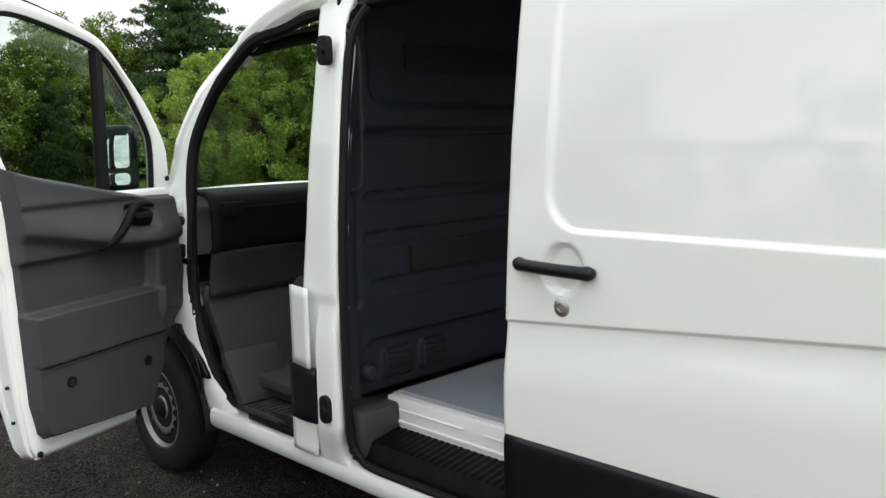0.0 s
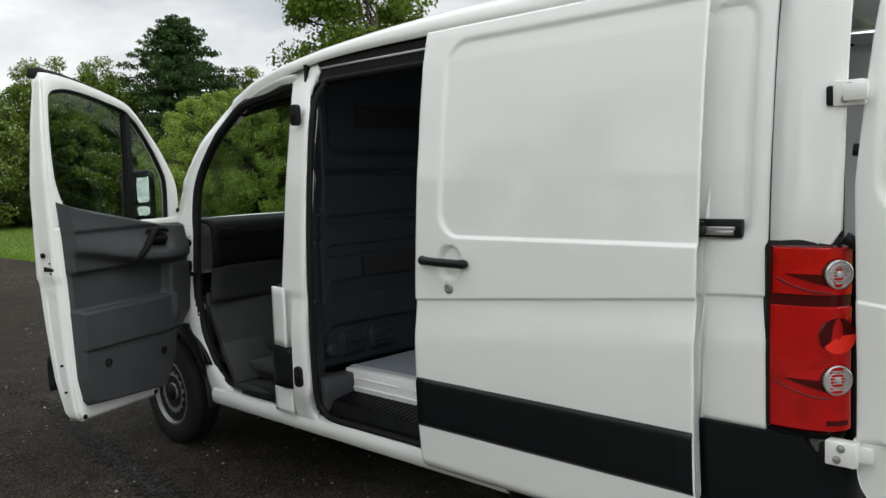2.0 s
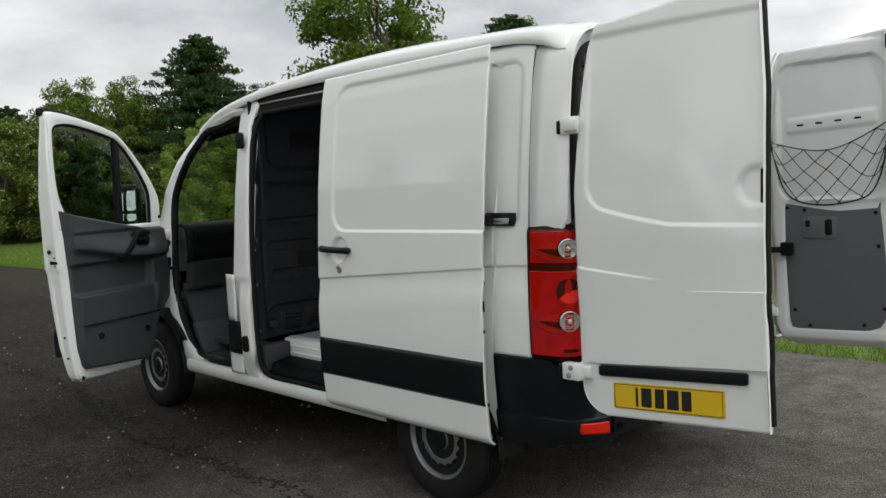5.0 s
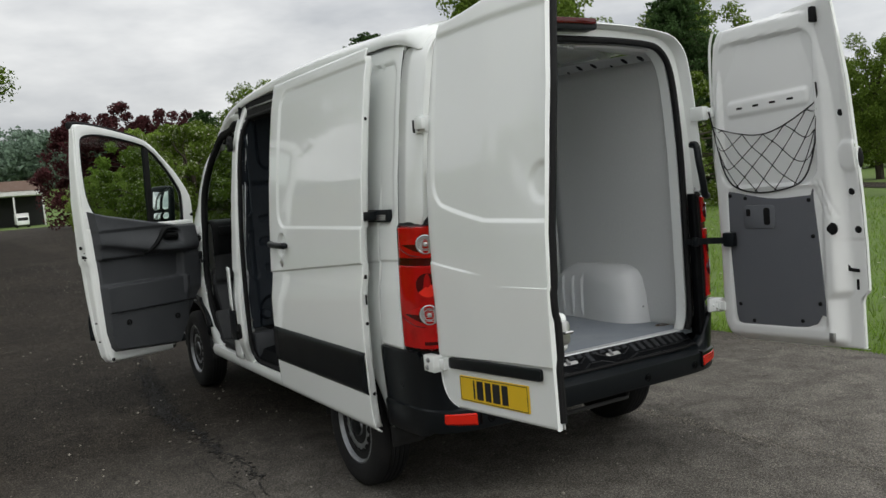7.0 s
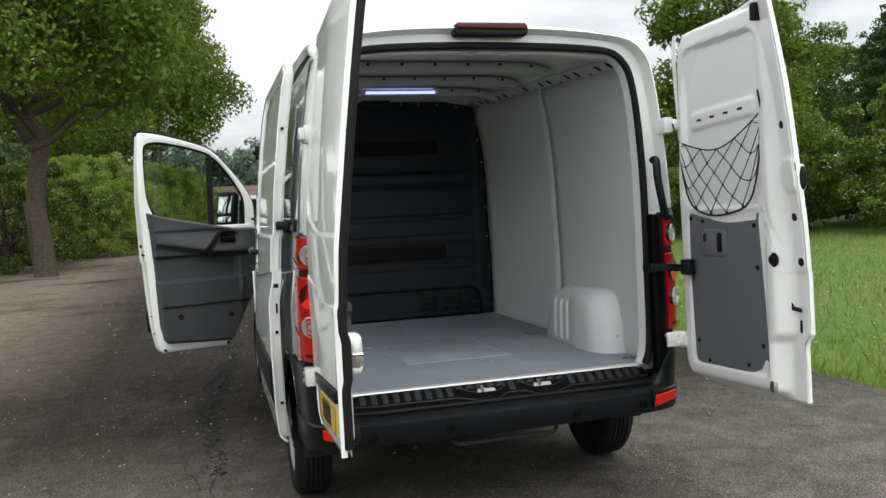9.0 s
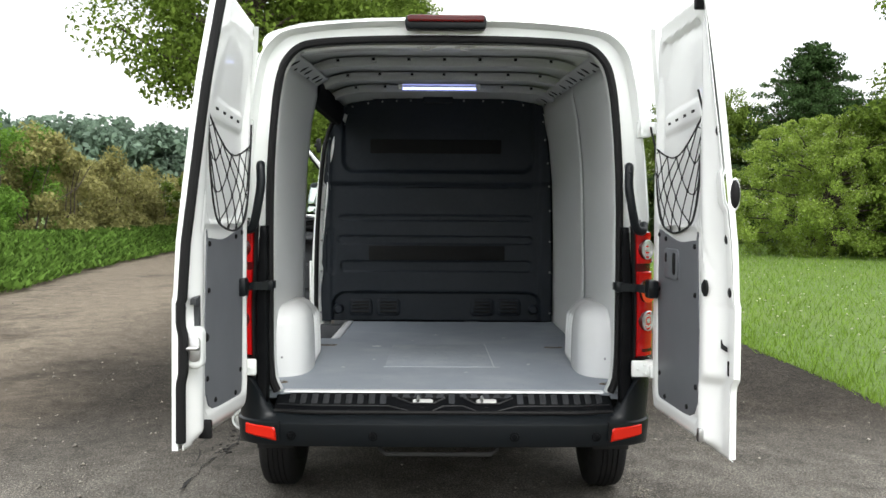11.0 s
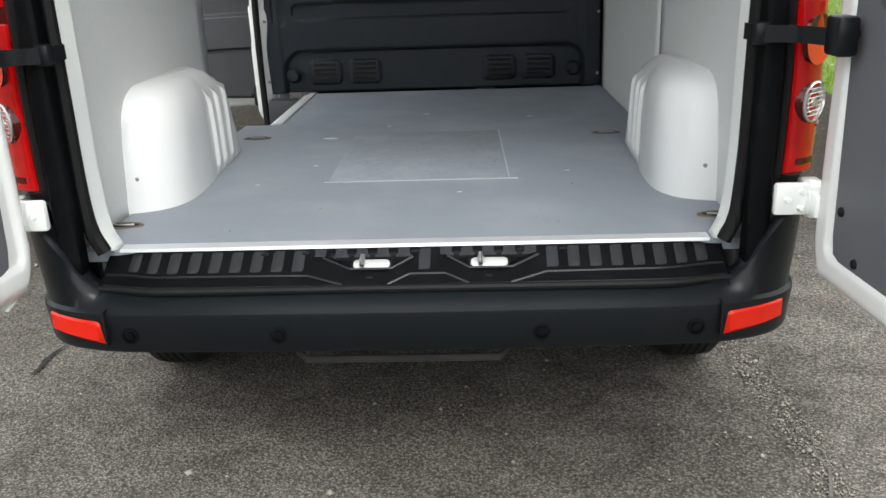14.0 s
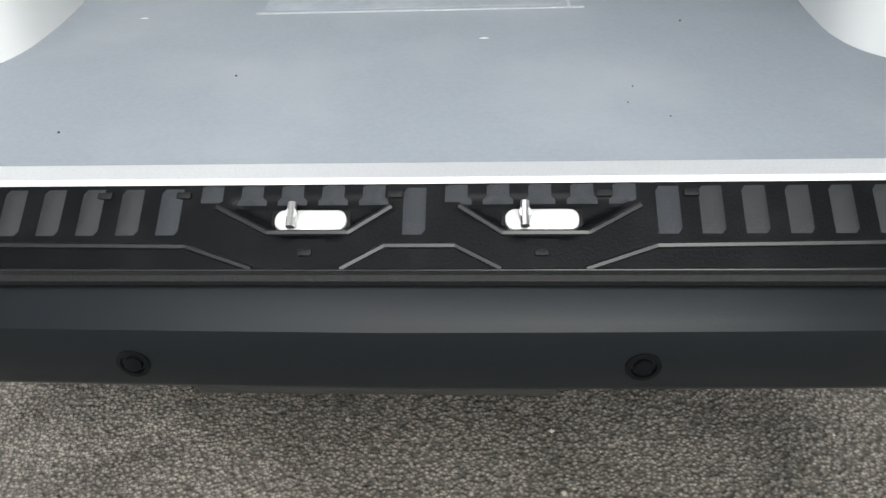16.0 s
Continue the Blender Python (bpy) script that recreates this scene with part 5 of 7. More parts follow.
def wheel_box(sgn):
    loops = []
    for h in (0.0, 0.04, 0.08, 0.12, 0.25, 0.40, 0.52, 0.62, 0.70, 0.74, 0.78, 0.85, 0.91, 0.95, 0.98, 1.0):
        sx = ip(h, (0, 0.5, 0.7, 0.85, 0.95, 1), (1, 0.98, 0.95, 0.87, 0.70, 0.48))
        rear = ip(h, (0, 0.5, 0.8, 0.92, 0.97, 1), (1, 0.95, 0.89, 0.81, 0.73, 0.62))
        front = ip(h, (0, 0.3, 0.5, 0.85, 0.95, 1), (1, 0.90, 0.80, 0.58, 0.44, 0.34))
        rib_h = smooth01((h - 0.05) / 0.05) * smooth01((0.80 - h) / 0.06)
        lp = []
        for x, y in BOX:
            rib = sum(0.011 * smooth01(1.3 - abs(y - c) / 0.013) for c in (0.98, 1.075, 1.18)) if x < 0.76 else 0.0
            lp.append((sgn * (0.885 - (0.885 - x) * sx - rib * rib_h), 0.95 + (y - 0.95) * (rear if y < 0.95 else front if h > 0.8 else (1 + (front - 1) * smooth01((y - 1.2) / 0.2))), FL - 0.005 + 0.360 * h))
        loops.append(lp)
    g = Geo().loft(loops, False, False)
    g.f.append(tuple(range(len(g.v) - len(BOX), len(g.v))))
    return g


for sgn in (-1, 1):
    wb = part("wheel_box", wheel_box(sgn), BOX_PAINT, van, "white pressed steel wheel box", angle=35)
    part("cap", Geo().lathe([(0.02, 0), (0.018, 0.006)], 10, Matrix.Translation((sgn * 0.84, 0.93, 1.034))), LINING, wb)
    part("screw", Geo().lathe([(0.007, 0), (0.006, 0.005)], 10, Matrix.Translation((sgn * 0.835, 0.528, 0.79)) @ Matrix.Rotation(radians(90), 4, "X")), BOLT, wb)

# step well at the sliding door
riser = part("riser", Geo().box((-0.742, 2.29, 0.622), (0.03, 0.88, 0.132), 0.006), INNER_PAINT, van, "white pressed riser of the side step")
for y in (2.02, 2.48):
    part("press_line", Geo().box((-0.759, y, 0.640), (0.008, 0.36, 0.010), 0.004), INNER_PAINT, riser)
part("lower_bead", Geo().box((-0.759, 2.29, 0.590), (0.008, 0.84, 0.014), 0.004), INNER_PAINT, riser)
part("step_end", Geo().box((-0.845, 2.71, 0.575), (0.215, 0.10, 0.19), 0.018), TRIM, van, "grey step end panel")
part("step_end", Geo().box((-0.845, 1.80, 0.575), (0.215, 0.10, 0.19), 0.018), TRIM, van, "grey step end panel")
part("side_step", Geo().grid(lambda u, v: (-0.945 + 0.20 * v, 1.50 + 1.24 * u, ip(v, (0, 0.08, 0.22, 1), (0.466, 0.50, 0.545, 0.568)) + 0.0035 * (1 if int(u * 72) % 2 else 0) * (1 if v > 0.15 else 0)), 144, 14), TREAD, van, "black ribbed side step", solid=0.01, out=(0, 0, 1))
SEAL_PTS = spline([(-0.945, 1.46, 0.462), (-0.947, 2.3, 0.462), (-0.950, 2.60, 0.464), (-0.962, 2.67, 0.50), (-0.976, 2.706, 0.60), (-0.980, 2.710, 1.0), (-0.968, 2.710, 1.45), (-0.927, 2.708, 1.95), (-0.890, 2.70, 2.13), (-0.852, 2.66, 2.215), (-0.842, 2.60, 2.235), (-0.842, 1.46, 2.235)], 7)
part("door_seal", Geo().tube(SEAL_PTS, 0.017, 8), RUBBER, van)
# black catches on the pillar, fuel flap and lower trim
for z, x in ((2.06, -0.959), (0.684, -1.019)):
    part("door_catch", Geo().plate(rrect(-0.03, 0.03, -0.055, 0.055, 0.025), 0.03, lambda a, b, w, x0=x, zz=z: (x0 + 0.004 - w, 2.780 + a, zz + b)).lathe([(0.014, 0), (0.014, 0.02)], 10, Matrix.Translation((x - 0.022, 2.770, z)) @ Matrix.Rotation(radians(-90), 4, "Y")), RUBBER, van)
flap = part("fuel_flap", Geo().grid(lambda u, v: (-1.026 - 0.028 * (1 - u), 2.855 + 0.145 * u, 0.835 + 0.32 * v), 6, 8), PAINT, van, "white fuel flap standing slightly open", solid=0.012)
part("lower_trim", Geo().grid(lambda u, v: (-1.028 - 0.008 * math.sin(math.pi * u), 2.852 + 0.165 * u, 0.605 + 0.225 * v), 6, 6), BLACK, van, solid=0.015)
part("lower_cover", Geo().grid(lambda u, v: (-0.996 - 0.004 * math.sin(math.pi * u), 2.90 + 0.16 * u, 0.45 + 0.15 * v), 6, 6), PAINT, van, solid=0.012)

# ---- cab ----
CAB_SEAL = [(-0.925, 3.09, 0.50)] + [(-(side(front_edge(z), z) - 0.075), front_edge(z) + 0.012, z) for z in (0.50, 0.62, 0.78, 0.95, 1.2, 1.45, 1.72, 1.95, 2.10, 2.18, 2.212)] + [(-0.825, 3.06, 2.230), (-0.815, 2.98, 2.236)]
part("door_seal", Geo().tube(spline(CAB_SEAL, 6), 0.029, 8), RUBBER, van)
part("cab_floor", Geo().box((0, 3.35, 0.60), (1.66, 1.16, 0.05), 0.01).box((0.0, 3.92, 0.80), (1.7, 0.06, 0.45), 0.02, Matrix.Rotation(radians(-30), 4, "X")), MAT, van)
well = part("footwell", Geo().box((-0.86, 3.28, 0.50), (0.17, 0.62, 0.03), 0.008).box((-0.80, 3.62, 0.62), (0.30, 0.06, 0.28), 0.02, Matrix.Rotation(radians(-35), 4, "X")), MAT, van, "grey rubber cab entrance step")
for k in range(14):
    part("rib", Geo().box((-0.865, 3.02 + 0.04 * k, 0.517), (0.14, 0.016, 0.008), 0.003), MAT, well)
part("tread_strip", Geo().box((-0.925, 3.27, 0.478), (0.06, 0.42, 0.03), 0.008), BLACK, van)


def dash(u, v):
    x = -0.86 + 1.72 * u
    sec = spline(((4.35, 1.455), (4.10, 1.475), (3.93, 1.465), (3.885, 1.43), (3.875, 1.34), (3.88, 1.22), (3.90, 1.205)), 4)
    q = sec[min(int(round(v * (len(sec) - 1))), len(sec) - 1)]
    return x, q[0] + 0.10 * (1 - (2 * u - 1) ** 4) * 0.4, q[1]


part("dashboard", Geo().grid(dash, 30, 24), TRIM_DARK, van, "dark dashboard over a grey lower panel", solid=0.02)
part("dash_lower", Geo().grid(lambda u, v: (-0.85 + 1.70 * u, 3.90 + 0.04 * math.sin(u * 3.14) + 0.05 * math.sin(v * 1.6), 1.205 - 0.24 * v), 20, 8), MAT, van, solid=0.02)
part("air_vent", Geo().plate(rrect(-0.06, 0.06, -0.035, 0.035, 0.01), 0.02, lambda a, b, w: (-0.74 + a, 3.875 - w, 1.40 + b)), TRIM_DARK, van)
part("glovebox_line", Geo().box((-0.3, 3.868, 1.405), (0.75, 0.01, 0.008), 0.002), TRIM_DARK, van)
part("firewall", Geo().grid(lambda u, v: (-0.86 + 1.72 * u, 3.98 + 0.10 * v, 0.60 + 0.40 * (1 - v) + 0.02), 4, 4), MAT, van, solid=0.02)
for sgn, w in ((-1, 0.95), (1, 0.55)):
    cx = -0.27 if sgn < 0 else 0.56
    seat = part("seat", Geo().box((cx, 3.16, 1.03), (w, 0.52, 0.17), 0.06, None, 4), SEAT, van, "black cloth cab seat")
    part("backrest", Geo().box((cx, 2.95, 1.42), (w * 0.98, 0.15, 0.72), 0.06, Matrix.Rotation(radians(8), 4, "X"), 4), SEAT, seat)
    part("seat_base", Geo().box((cx, 3.15, 0.78), (w * 0.96, 0.46, 0.34), 0.02), TRIM_DARK, seat)
    for hx in ((-0.25, 0.25) if sgn < 0 else (0.0,)):
        part("headrest", Geo().box((cx + hx, 2.92, 1.90), (0.26, 0.10, 0.20), 0.05, None, 4), SEAT, seat)
part("steering_wheel", Geo().tube([(0.50 + 0.20 * math.cos(a), 3.70 + 0.11 * math.sin(a), 1.42 + 0.16 * math.sin(a)) for a in np.linspace(0, 2 * math.pi, 33)], 0.015, 8), TRIM_DARK, van)
part("cab_headlining", Geo().grid(lambda u, v: (0.74 * (2 * u - 1), 2.825 + 0.775 * v, 2.34 - 0.10 * abs(2 * u - 1) ** 3 + 0.6 * roof_drop(2.825 + 0.775 * v)), 16, 8), TRIM, van, solid=0.01)
side_glass = part("cab_window", Geo().grid(lambda u, v: (side(3.3, 1.47 + 0.78 * v) - 0.03, 3.0 + (front_edge(1.47 + 0.78 * v) - 3.0) * u, 1.47 + 0.78 * v), 8, 16), GLASS, van)
side_glass.visible_shadow = False
part("far_door_trim", Geo().grid(lambda u, v: (0.86, 3.0 + 0.9 * u, 0.6 + 0.86 * v), 4, 4), TRIM_DARK, van, solid=0.02)
part("cab_back", Geo().box((0, 2.812, 1.53), (1.74, 0.02, 1.6), 0.004), TRIM_DARK, van)
part("door_check", Geo().box((-0.925, 4.06, 1.20), (0.06, 0.07, 0.07), 0.01).box((-0.925, 4.04, 1.15), (0.02, 0.12, 0.03), 0.004), BLACK, van)
for x, z in ((-0.925, 1.42), (-0.935, 0.95)):
    part("front_hinge", Geo().box((x, 4.06, z), (0.05, 0.06, 0.07), 0.01), PAINT, van)
part("cable_boot", Geo().tube([(-0.90, 4.05, 1.35), (-0.95, 4.06, 1.34), (-0.99, 4.05, 1.33)], 0.028, 10), RUBBER, van)


# ---- wheels ----
def wheel(x, y, sgn):
    w = part("wheel", Geo().lathe([(0.06, -0.05), (0.06, 0.05)], 16, Matrix.Translation((x, y, WHEEL_R)) @ Matrix.Rotation(radians(90 * sgn), 4, "Y")), UNDER, van, "steel wheel with a black tyre")
    m = Matrix.Translation((x, y, WHEEL_R)) @ Matrix.Rotation(radians(90 * sgn), 4, "Y") @ Matrix.Diagonal((1, 1, 0.88, 1))
    prof = [(0.205, -0.09), (0.225, -0.105), (0.285, -0.112), (0.325, -0.100), (0.340, -0.080)]
    for h in (-0.06, -0.03, 0.0, 0.03, 0.06):
        prof += [(0.345, h - 0.011), (0.345, h + 0.007), (0.338, h + 0.009), (0.338, h + 0.013)] if h < 0.06 else [(0.345, 0.049), (0.341, 0.080)]
    prof += [(0.325, 0.100), (0.300, 0.110), (0.285, 0.112), (0.255, 0.1135), (0.225, 0.105), (0.208, 0.090), (0.205, 0.075)]
    part("tyre", Geo().lathe(prof, 56, m), TYRE, w)
    rim = part("rim", Geo().lathe([(0.205, 0.060), (0.216, 0.098), (0.208, 0.101), (0.198, 0.085), (0.190, 0.050), (0.178, 0.040), (0.168, 0.060), (0.140, 0.078), (0.110, 0.076), (0.092, 0.055), (0.070, 0.052), (0.066, 0.070), (0.058, 0.086), (0.030, 0.090)], 48, m), RIM, w, "silver pressed steel rim")
    for k in range(16):
        a = 2 * math.pi * k / 16
        hm = m @ Matrix.Translation((0.152 * math.cos(a), 0.152 * math.sin(a), 0.0755)) @ Matrix.Rotation(a, 4, "Z") @ Matrix.Rotation(radians(32), 4, "Y") @ Matrix.Diagonal((1.0, 1.15, 1, 1))
        part("hole", Geo().lathe([(0.018, -0.006), (0.018, 0.0035)], 12, hm), RUBBER, rim)
    part("hub_cap", Geo().lathe([(0.060, 0.06), (0.058, 0.092), (0.045, 0.102), (0.010, 0.104)], 24, m), BLACK, w)


for y in (FRONT_AXLE, REAR_AXLE):
    wheel(-0.895, y, -1)
    wheel(0.895, y, 1)
for sgn in (-1, 1):
    for y, r, dp in ((REAR_AXLE, 0.43, 0.185), (FRONT_AXLE, 0.455, 0.33)):
        part("wheel_well", Geo().grid(lambda u, v, s=sgn, c=y, rr=r, w=dp: (s * (0.965 - w * v), c + rr * math.cos(math.pi * u), WHEEL_R - 0.03 + rr * math.sin(math.pi * u)), 20, 4), UNDER, van, solid=0.01)


# ---- sliding door ----
def slide_x(y, z):
    d = 0.010 * smooth01(0.5 - box_sdf(y, z, 0.3, 1.665, 1.462, 2.280, 0.11) / 0.020)
    r = 0.03 * max(0.0, (0.47 - z) / 0.05) ** 2
    cup = 0.020 * smooth01(0.5 - (math.hypot((y - 1.605) / 1.0, (z - 1.355) / 1.08) - 0.062) / 0.016)
    return -(side(y, z) + 0.116 - d - cup - r)


def slide(u, v):
    y = 0.487 + (1.806 - 0.487) * u
    z = rows_at(v, 0.42, 2.345, (crease(y), 0.025, 0.12), (1.462, 0.02, 0.08))
    return slide_x(y, z), y, z


sdoor = part("sliding_door", Geo().grid(slide, 130, 260), PAINT, van, "white sliding door slid open, with black trim", solid=0.010)
for u0 in (0.018, 0.976):
    hem = Geo().grid(lambda u, v: (slide(u0, 0.01 + 0.975 * v)[0] + 0.008 + 0.042 * u + 0.002 * math.sin(9.0 * v) * u, slide(u0, 0)[1] + (0.010 if u0 < 0.5 else -0.010) * u, slide(u0, 0.01 + 0.975 * v)[2]), 4, 60)
    part("hem", hem, PAINT, sdoor, solid=0.006)
part("inner_skin", Geo().grid(lambda u, v: (slide(0.03 + 0.94 * u, 0.02 + 0.95 * v)[0] + 0.052, slide(0.03 + 0.94 * u, 0)[1], slide(0.5, 0.02 + 0.95 * v)[2]), 20, 60), PAINT, sdoor, solid=0.004)
part("trim_strip", Geo().grid(lambda u, v: (slide_x(0.49 + 1.31 * u, 0.622 + 0.218 * v) - 0.010 * math.sqrt(max(0, 1 - (2 * v - 1) ** 8)) - 0.001, 0.49 + 1.31 * u, 0.622 + 0.218 * v), 20, 14), BLACK, sdoor, "black rubbing strip", solid=0.006)
hx = slide_x(1.64, 1.36) - 0.03
handle = part("handle", Geo().tube(spline(((hx + 0.010, 1.755, 1.358), (hx - 0.014, 1.735, 1.359), (hx - 0.026, 1.65, 1.357), (hx - 0.020, 1.525, 1.354), (hx + 0.010, 1.498, 1.352)), 5), [0.010, 0.017, 0.020, 0.021, 0.021, 0.021] + [0.0185] * 10 + [0.020, 0.021, 0.019, 0.016, 0.010], 12), BLACK, sdoor, "black bar handle")
lock = part("lock", Geo().lathe([(0.026, 0), (0.026, 0.004), (0.018, 0.008), (0.012, 0.009), (0.011, 0.006), (0.003, 0.006)], 24, Matrix.Translation((slide_x(1.602, 1.247) + 0.001, 1.602, 1.247)) @ Matrix.Rotation(radians(-90), 4, "Y")), STEEL, sdoor, "round steel lock")
for z in (0.62, 0.98, 2.0):
    part("hole", Geo().lathe([(0.009, 0), (0.009, 0.002)], 10, Matrix.Translation((-(side(0.5, z) + 0.080), 0.508, z)) @ Matrix.Rotation(radians(90), 4, "X")), RUBBER, sdoor)
part("door_arm", Geo().box((-1.0, 0.535, 1.515), (0.08, 0.07, 0.045), 0.008), BLACK, sdoor)
part("latch_slot", Geo().box((-(side(0.5, 1.2) + 0.090), 0.508, 1.215), (0.028, 0.004, 0.02), 0.001), RUBBER, sdoor)
part("latch_slot", Geo().box((-(side(0.5, 1.2) + 0.090), 0.508, 1.10), (0.010, 0.004, 0.05), 0.001), RUBBER, sdoor)


# ---- front passenger door, swung open ----
HX, HY = -0.945, 4.10
FD = np.array((-0.9181, -0.3963))
FN = np.array((0.3963, -0.9181))


def fd(s, w, z):
    """Place on the open front door: s from the hinge, w towards the cab side."""
    return HX + FD[0] * s + FN[0] * w, HY + FD[1] * s + FN[1] * w, z


def fd_hinge_edge(z):
    return ip(z, (0.42, 0.48, 0.60, 0.72, 0.85, 0.97, 1.10, 1.50), (0.36, 0.31, 0.225, 0.15, 0.075, 0.022, 0.004, 0.0))


def fd_free_edge(z):
    return ip(z, (0.44, 0.50, 0.69, 0.99, 1.22, 1.25, 1.75, 2.05, 2.30), (0.915, 0.945, 0.972, 0.990, 0.998, 1.012, 1.032, 1.030, 1.015))


def fd_thick(z):
    """Depth of the shut face between the inner pressing and the outer skin."""
    return ip(z, (0.44, 0.50, 0.69, 0.99, 1.22, 1.25, 1.75, 2.05, 2.32), (0.06, 0.085, 0.112, 0.130, 0.140, 0.142, 0.118, 0.085, 0.055))


def fd_low(s):
    return 0.428 + 0.022 * s


def fd_shell(u, v):
    z = 0.44 + (1.52 - 0.44) * v
    s = fd_hinge_edge(z) + (fd_free_edge(z) - fd_hinge_edge(z)) * u
    z = z + (fd_low(s) - 0.44) * (1 - v)
    e = min(1.0, u / 0.03, (1 - u) / 0.03, v / 0.03)
    return fd(s, -0.012 + 0.010 * smooth01(e), z)


fdoor = part("front_door", Geo().grid(fd_shell, 60, 50), PAINT, van, "white front door swung open with grey inner trim", solid=0.004, out=(FN[0], FN[1], 0))


def fd_skin(u, v):
    z = 0.44 + (1.46 - 0.44) * v
    s = fd_hinge_edge(z) + (fd_free_edge(z) + 0.010 - fd_hinge_edge(z)) * u
    return fd(s, -fd_thick(z) - 0.012 * math.sin(math.pi * u), z + (fd_low(s) - 0.44) * (1 - v))


part("outer_skin", Geo().grid(fd_skin, 30, 40), PAINT, fdoor, solid=0.004, out=(-FN[0], -FN[1], 0))


# shut face with its pressed step and rolled edges
def fd_shut(u, v):
    z = 0.455 + (2.295 - 0.455) * u
    t = fd_thick(z)
    press = 0.007 * smooth01(0.5 - box_sdf(v, z, 0.28, 0.78, 0.62, 1.16, 0.06) / 0.06) + 0.006 * smooth01(0.5 - box_sdf(v, z, 0.22, 0.85, 1.22, 1.40, 0.06) / 0.05)
    return fd(fd_free_edge(z) + 0.010 * smooth01(v / 0.15) + 0.004 * smooth01((v - 0.85) / 0.15) - press, -0.012 - (t - 0.012) * v, z)


part("shut_face", Geo().grid(fd_shut, 90, 16), PAINT, fdoor, solid=0.004, out=(FD[0], FD[1], 0))
part("door_edge", Geo().grid(lambda u, v: fd(0.33 + 0.59 * u, -0.012 - 0.085 * v, fd_low(0.33 + 0.59 * u) + 0.004 * math.sin(math.pi * v)), 20, 4), PAINT, fdoor, solid=0.004, out=(0, 0, -1))
part("door_edge", Geo().grid(lambda u, v: fd(fd_hinge_edge(0.45 + 1.07 * u), -0.012 - 0.09 * v, 0.45 + 1.07 * u), 30, 4), PAINT, fdoor, solid=0.004, out=(-FD[0], -FD[1], 0))
part("lower_trim", Geo().grid(lambda u, v: fd(0.20 + 0.80 * u, -0.138 - 0.01 * math.sin(math.pi * v), 0.63 + 0.20 * v), 8, 6), BLACK, fdoor, solid=0.012, out=(-FN[0], -FN[1], 0))
FO = [(1.028, 1.50), (1.030, 1.75), (1.030, 2.03), (1.024, 2.22), (1.012, 2.318), (0.93, 2.326), (0.80, 2.308), (0.611, 2.266), (0.431, 2.212), (0.338, 2.150), (0.246, 2.052), (0.133, 1.925), (0.040, 1.785), (0.0, 1.684), (-0.003, 1.52), (0.0, 1.38)]
FI = [(0.90, 1.585), (0.968, 1.74), (0.986, 1.92), (0.984, 2.13), (0.968, 2.215), (0.90, 2.243), (0.80, 2.244), (0.616, 2.212), (0.435, 2.165), (0.370, 2.125), (0.311, 2.075), (0.203, 1.940), (0.112, 1.790), (0.094, 1.70), (0.097, 1.56), (0.110, 1.38)]
fo, fi = spline(FO, 5), spline(FI, 5)


def ring_row(f, w):
    return [fd(o[0] * (1 - f) + i[0] * f, w, o[1] * (1 - f) + i[1] * f) for o, i in zip(fo, fi)]


part("window_frame", Geo().loft([ring_row(0, -0.075), ring_row(-0.04, -0.05), ring_row(0, -0.02), ring_row(0.10, -0.004), ring_row(0.55, -0.002), ring_row(0.92, -0.012), ring_row(0.97, -0.06), ring_row(0.5, -0.08), ring_row(0.0, -0.075)], False, False), PAINT, fdoor)
part("window_seal", Geo().tube(ring_row(1.0, -0.030), 0.013, 8), RUBBER, fdoor)
top_run = [p for p, o in zip(ring_row(-0.12, -0.062), fo) if o[1] > 1.60 and o[0] < 1.035][18:]
part("top_seal", Geo().tube(top_run, 0.017, 6), RUBBER, fdoor)
part("corner_cap", Geo().box(fd(1.022, -0.065, 2.325), (0.045, 0.04, 0.055), 0.012), RUBBER, fdoor)
part("quarter_bar", Geo().loft([[fd(s + a, w, z) for a, w in ((-0.019, -0.018), (0.019, -0.018), (0.019, -0.06), (-0.019, -0.06))] for s, z in ((0.392, 2.145), (0.400, 1.80), (0.405, 1.48))]), RUBBER, fdoor)
lo = [fd(i[0], -0.04, 1.42 + 0.12 * (i[0] - 0.13)) for i in fi]
pane = part("window_pane", Geo().loft([lo, [fd(i[0], -0.04, i[1]) for i in fi]], False, False), GLASS, fdoor)
pane.visible_shadow = False


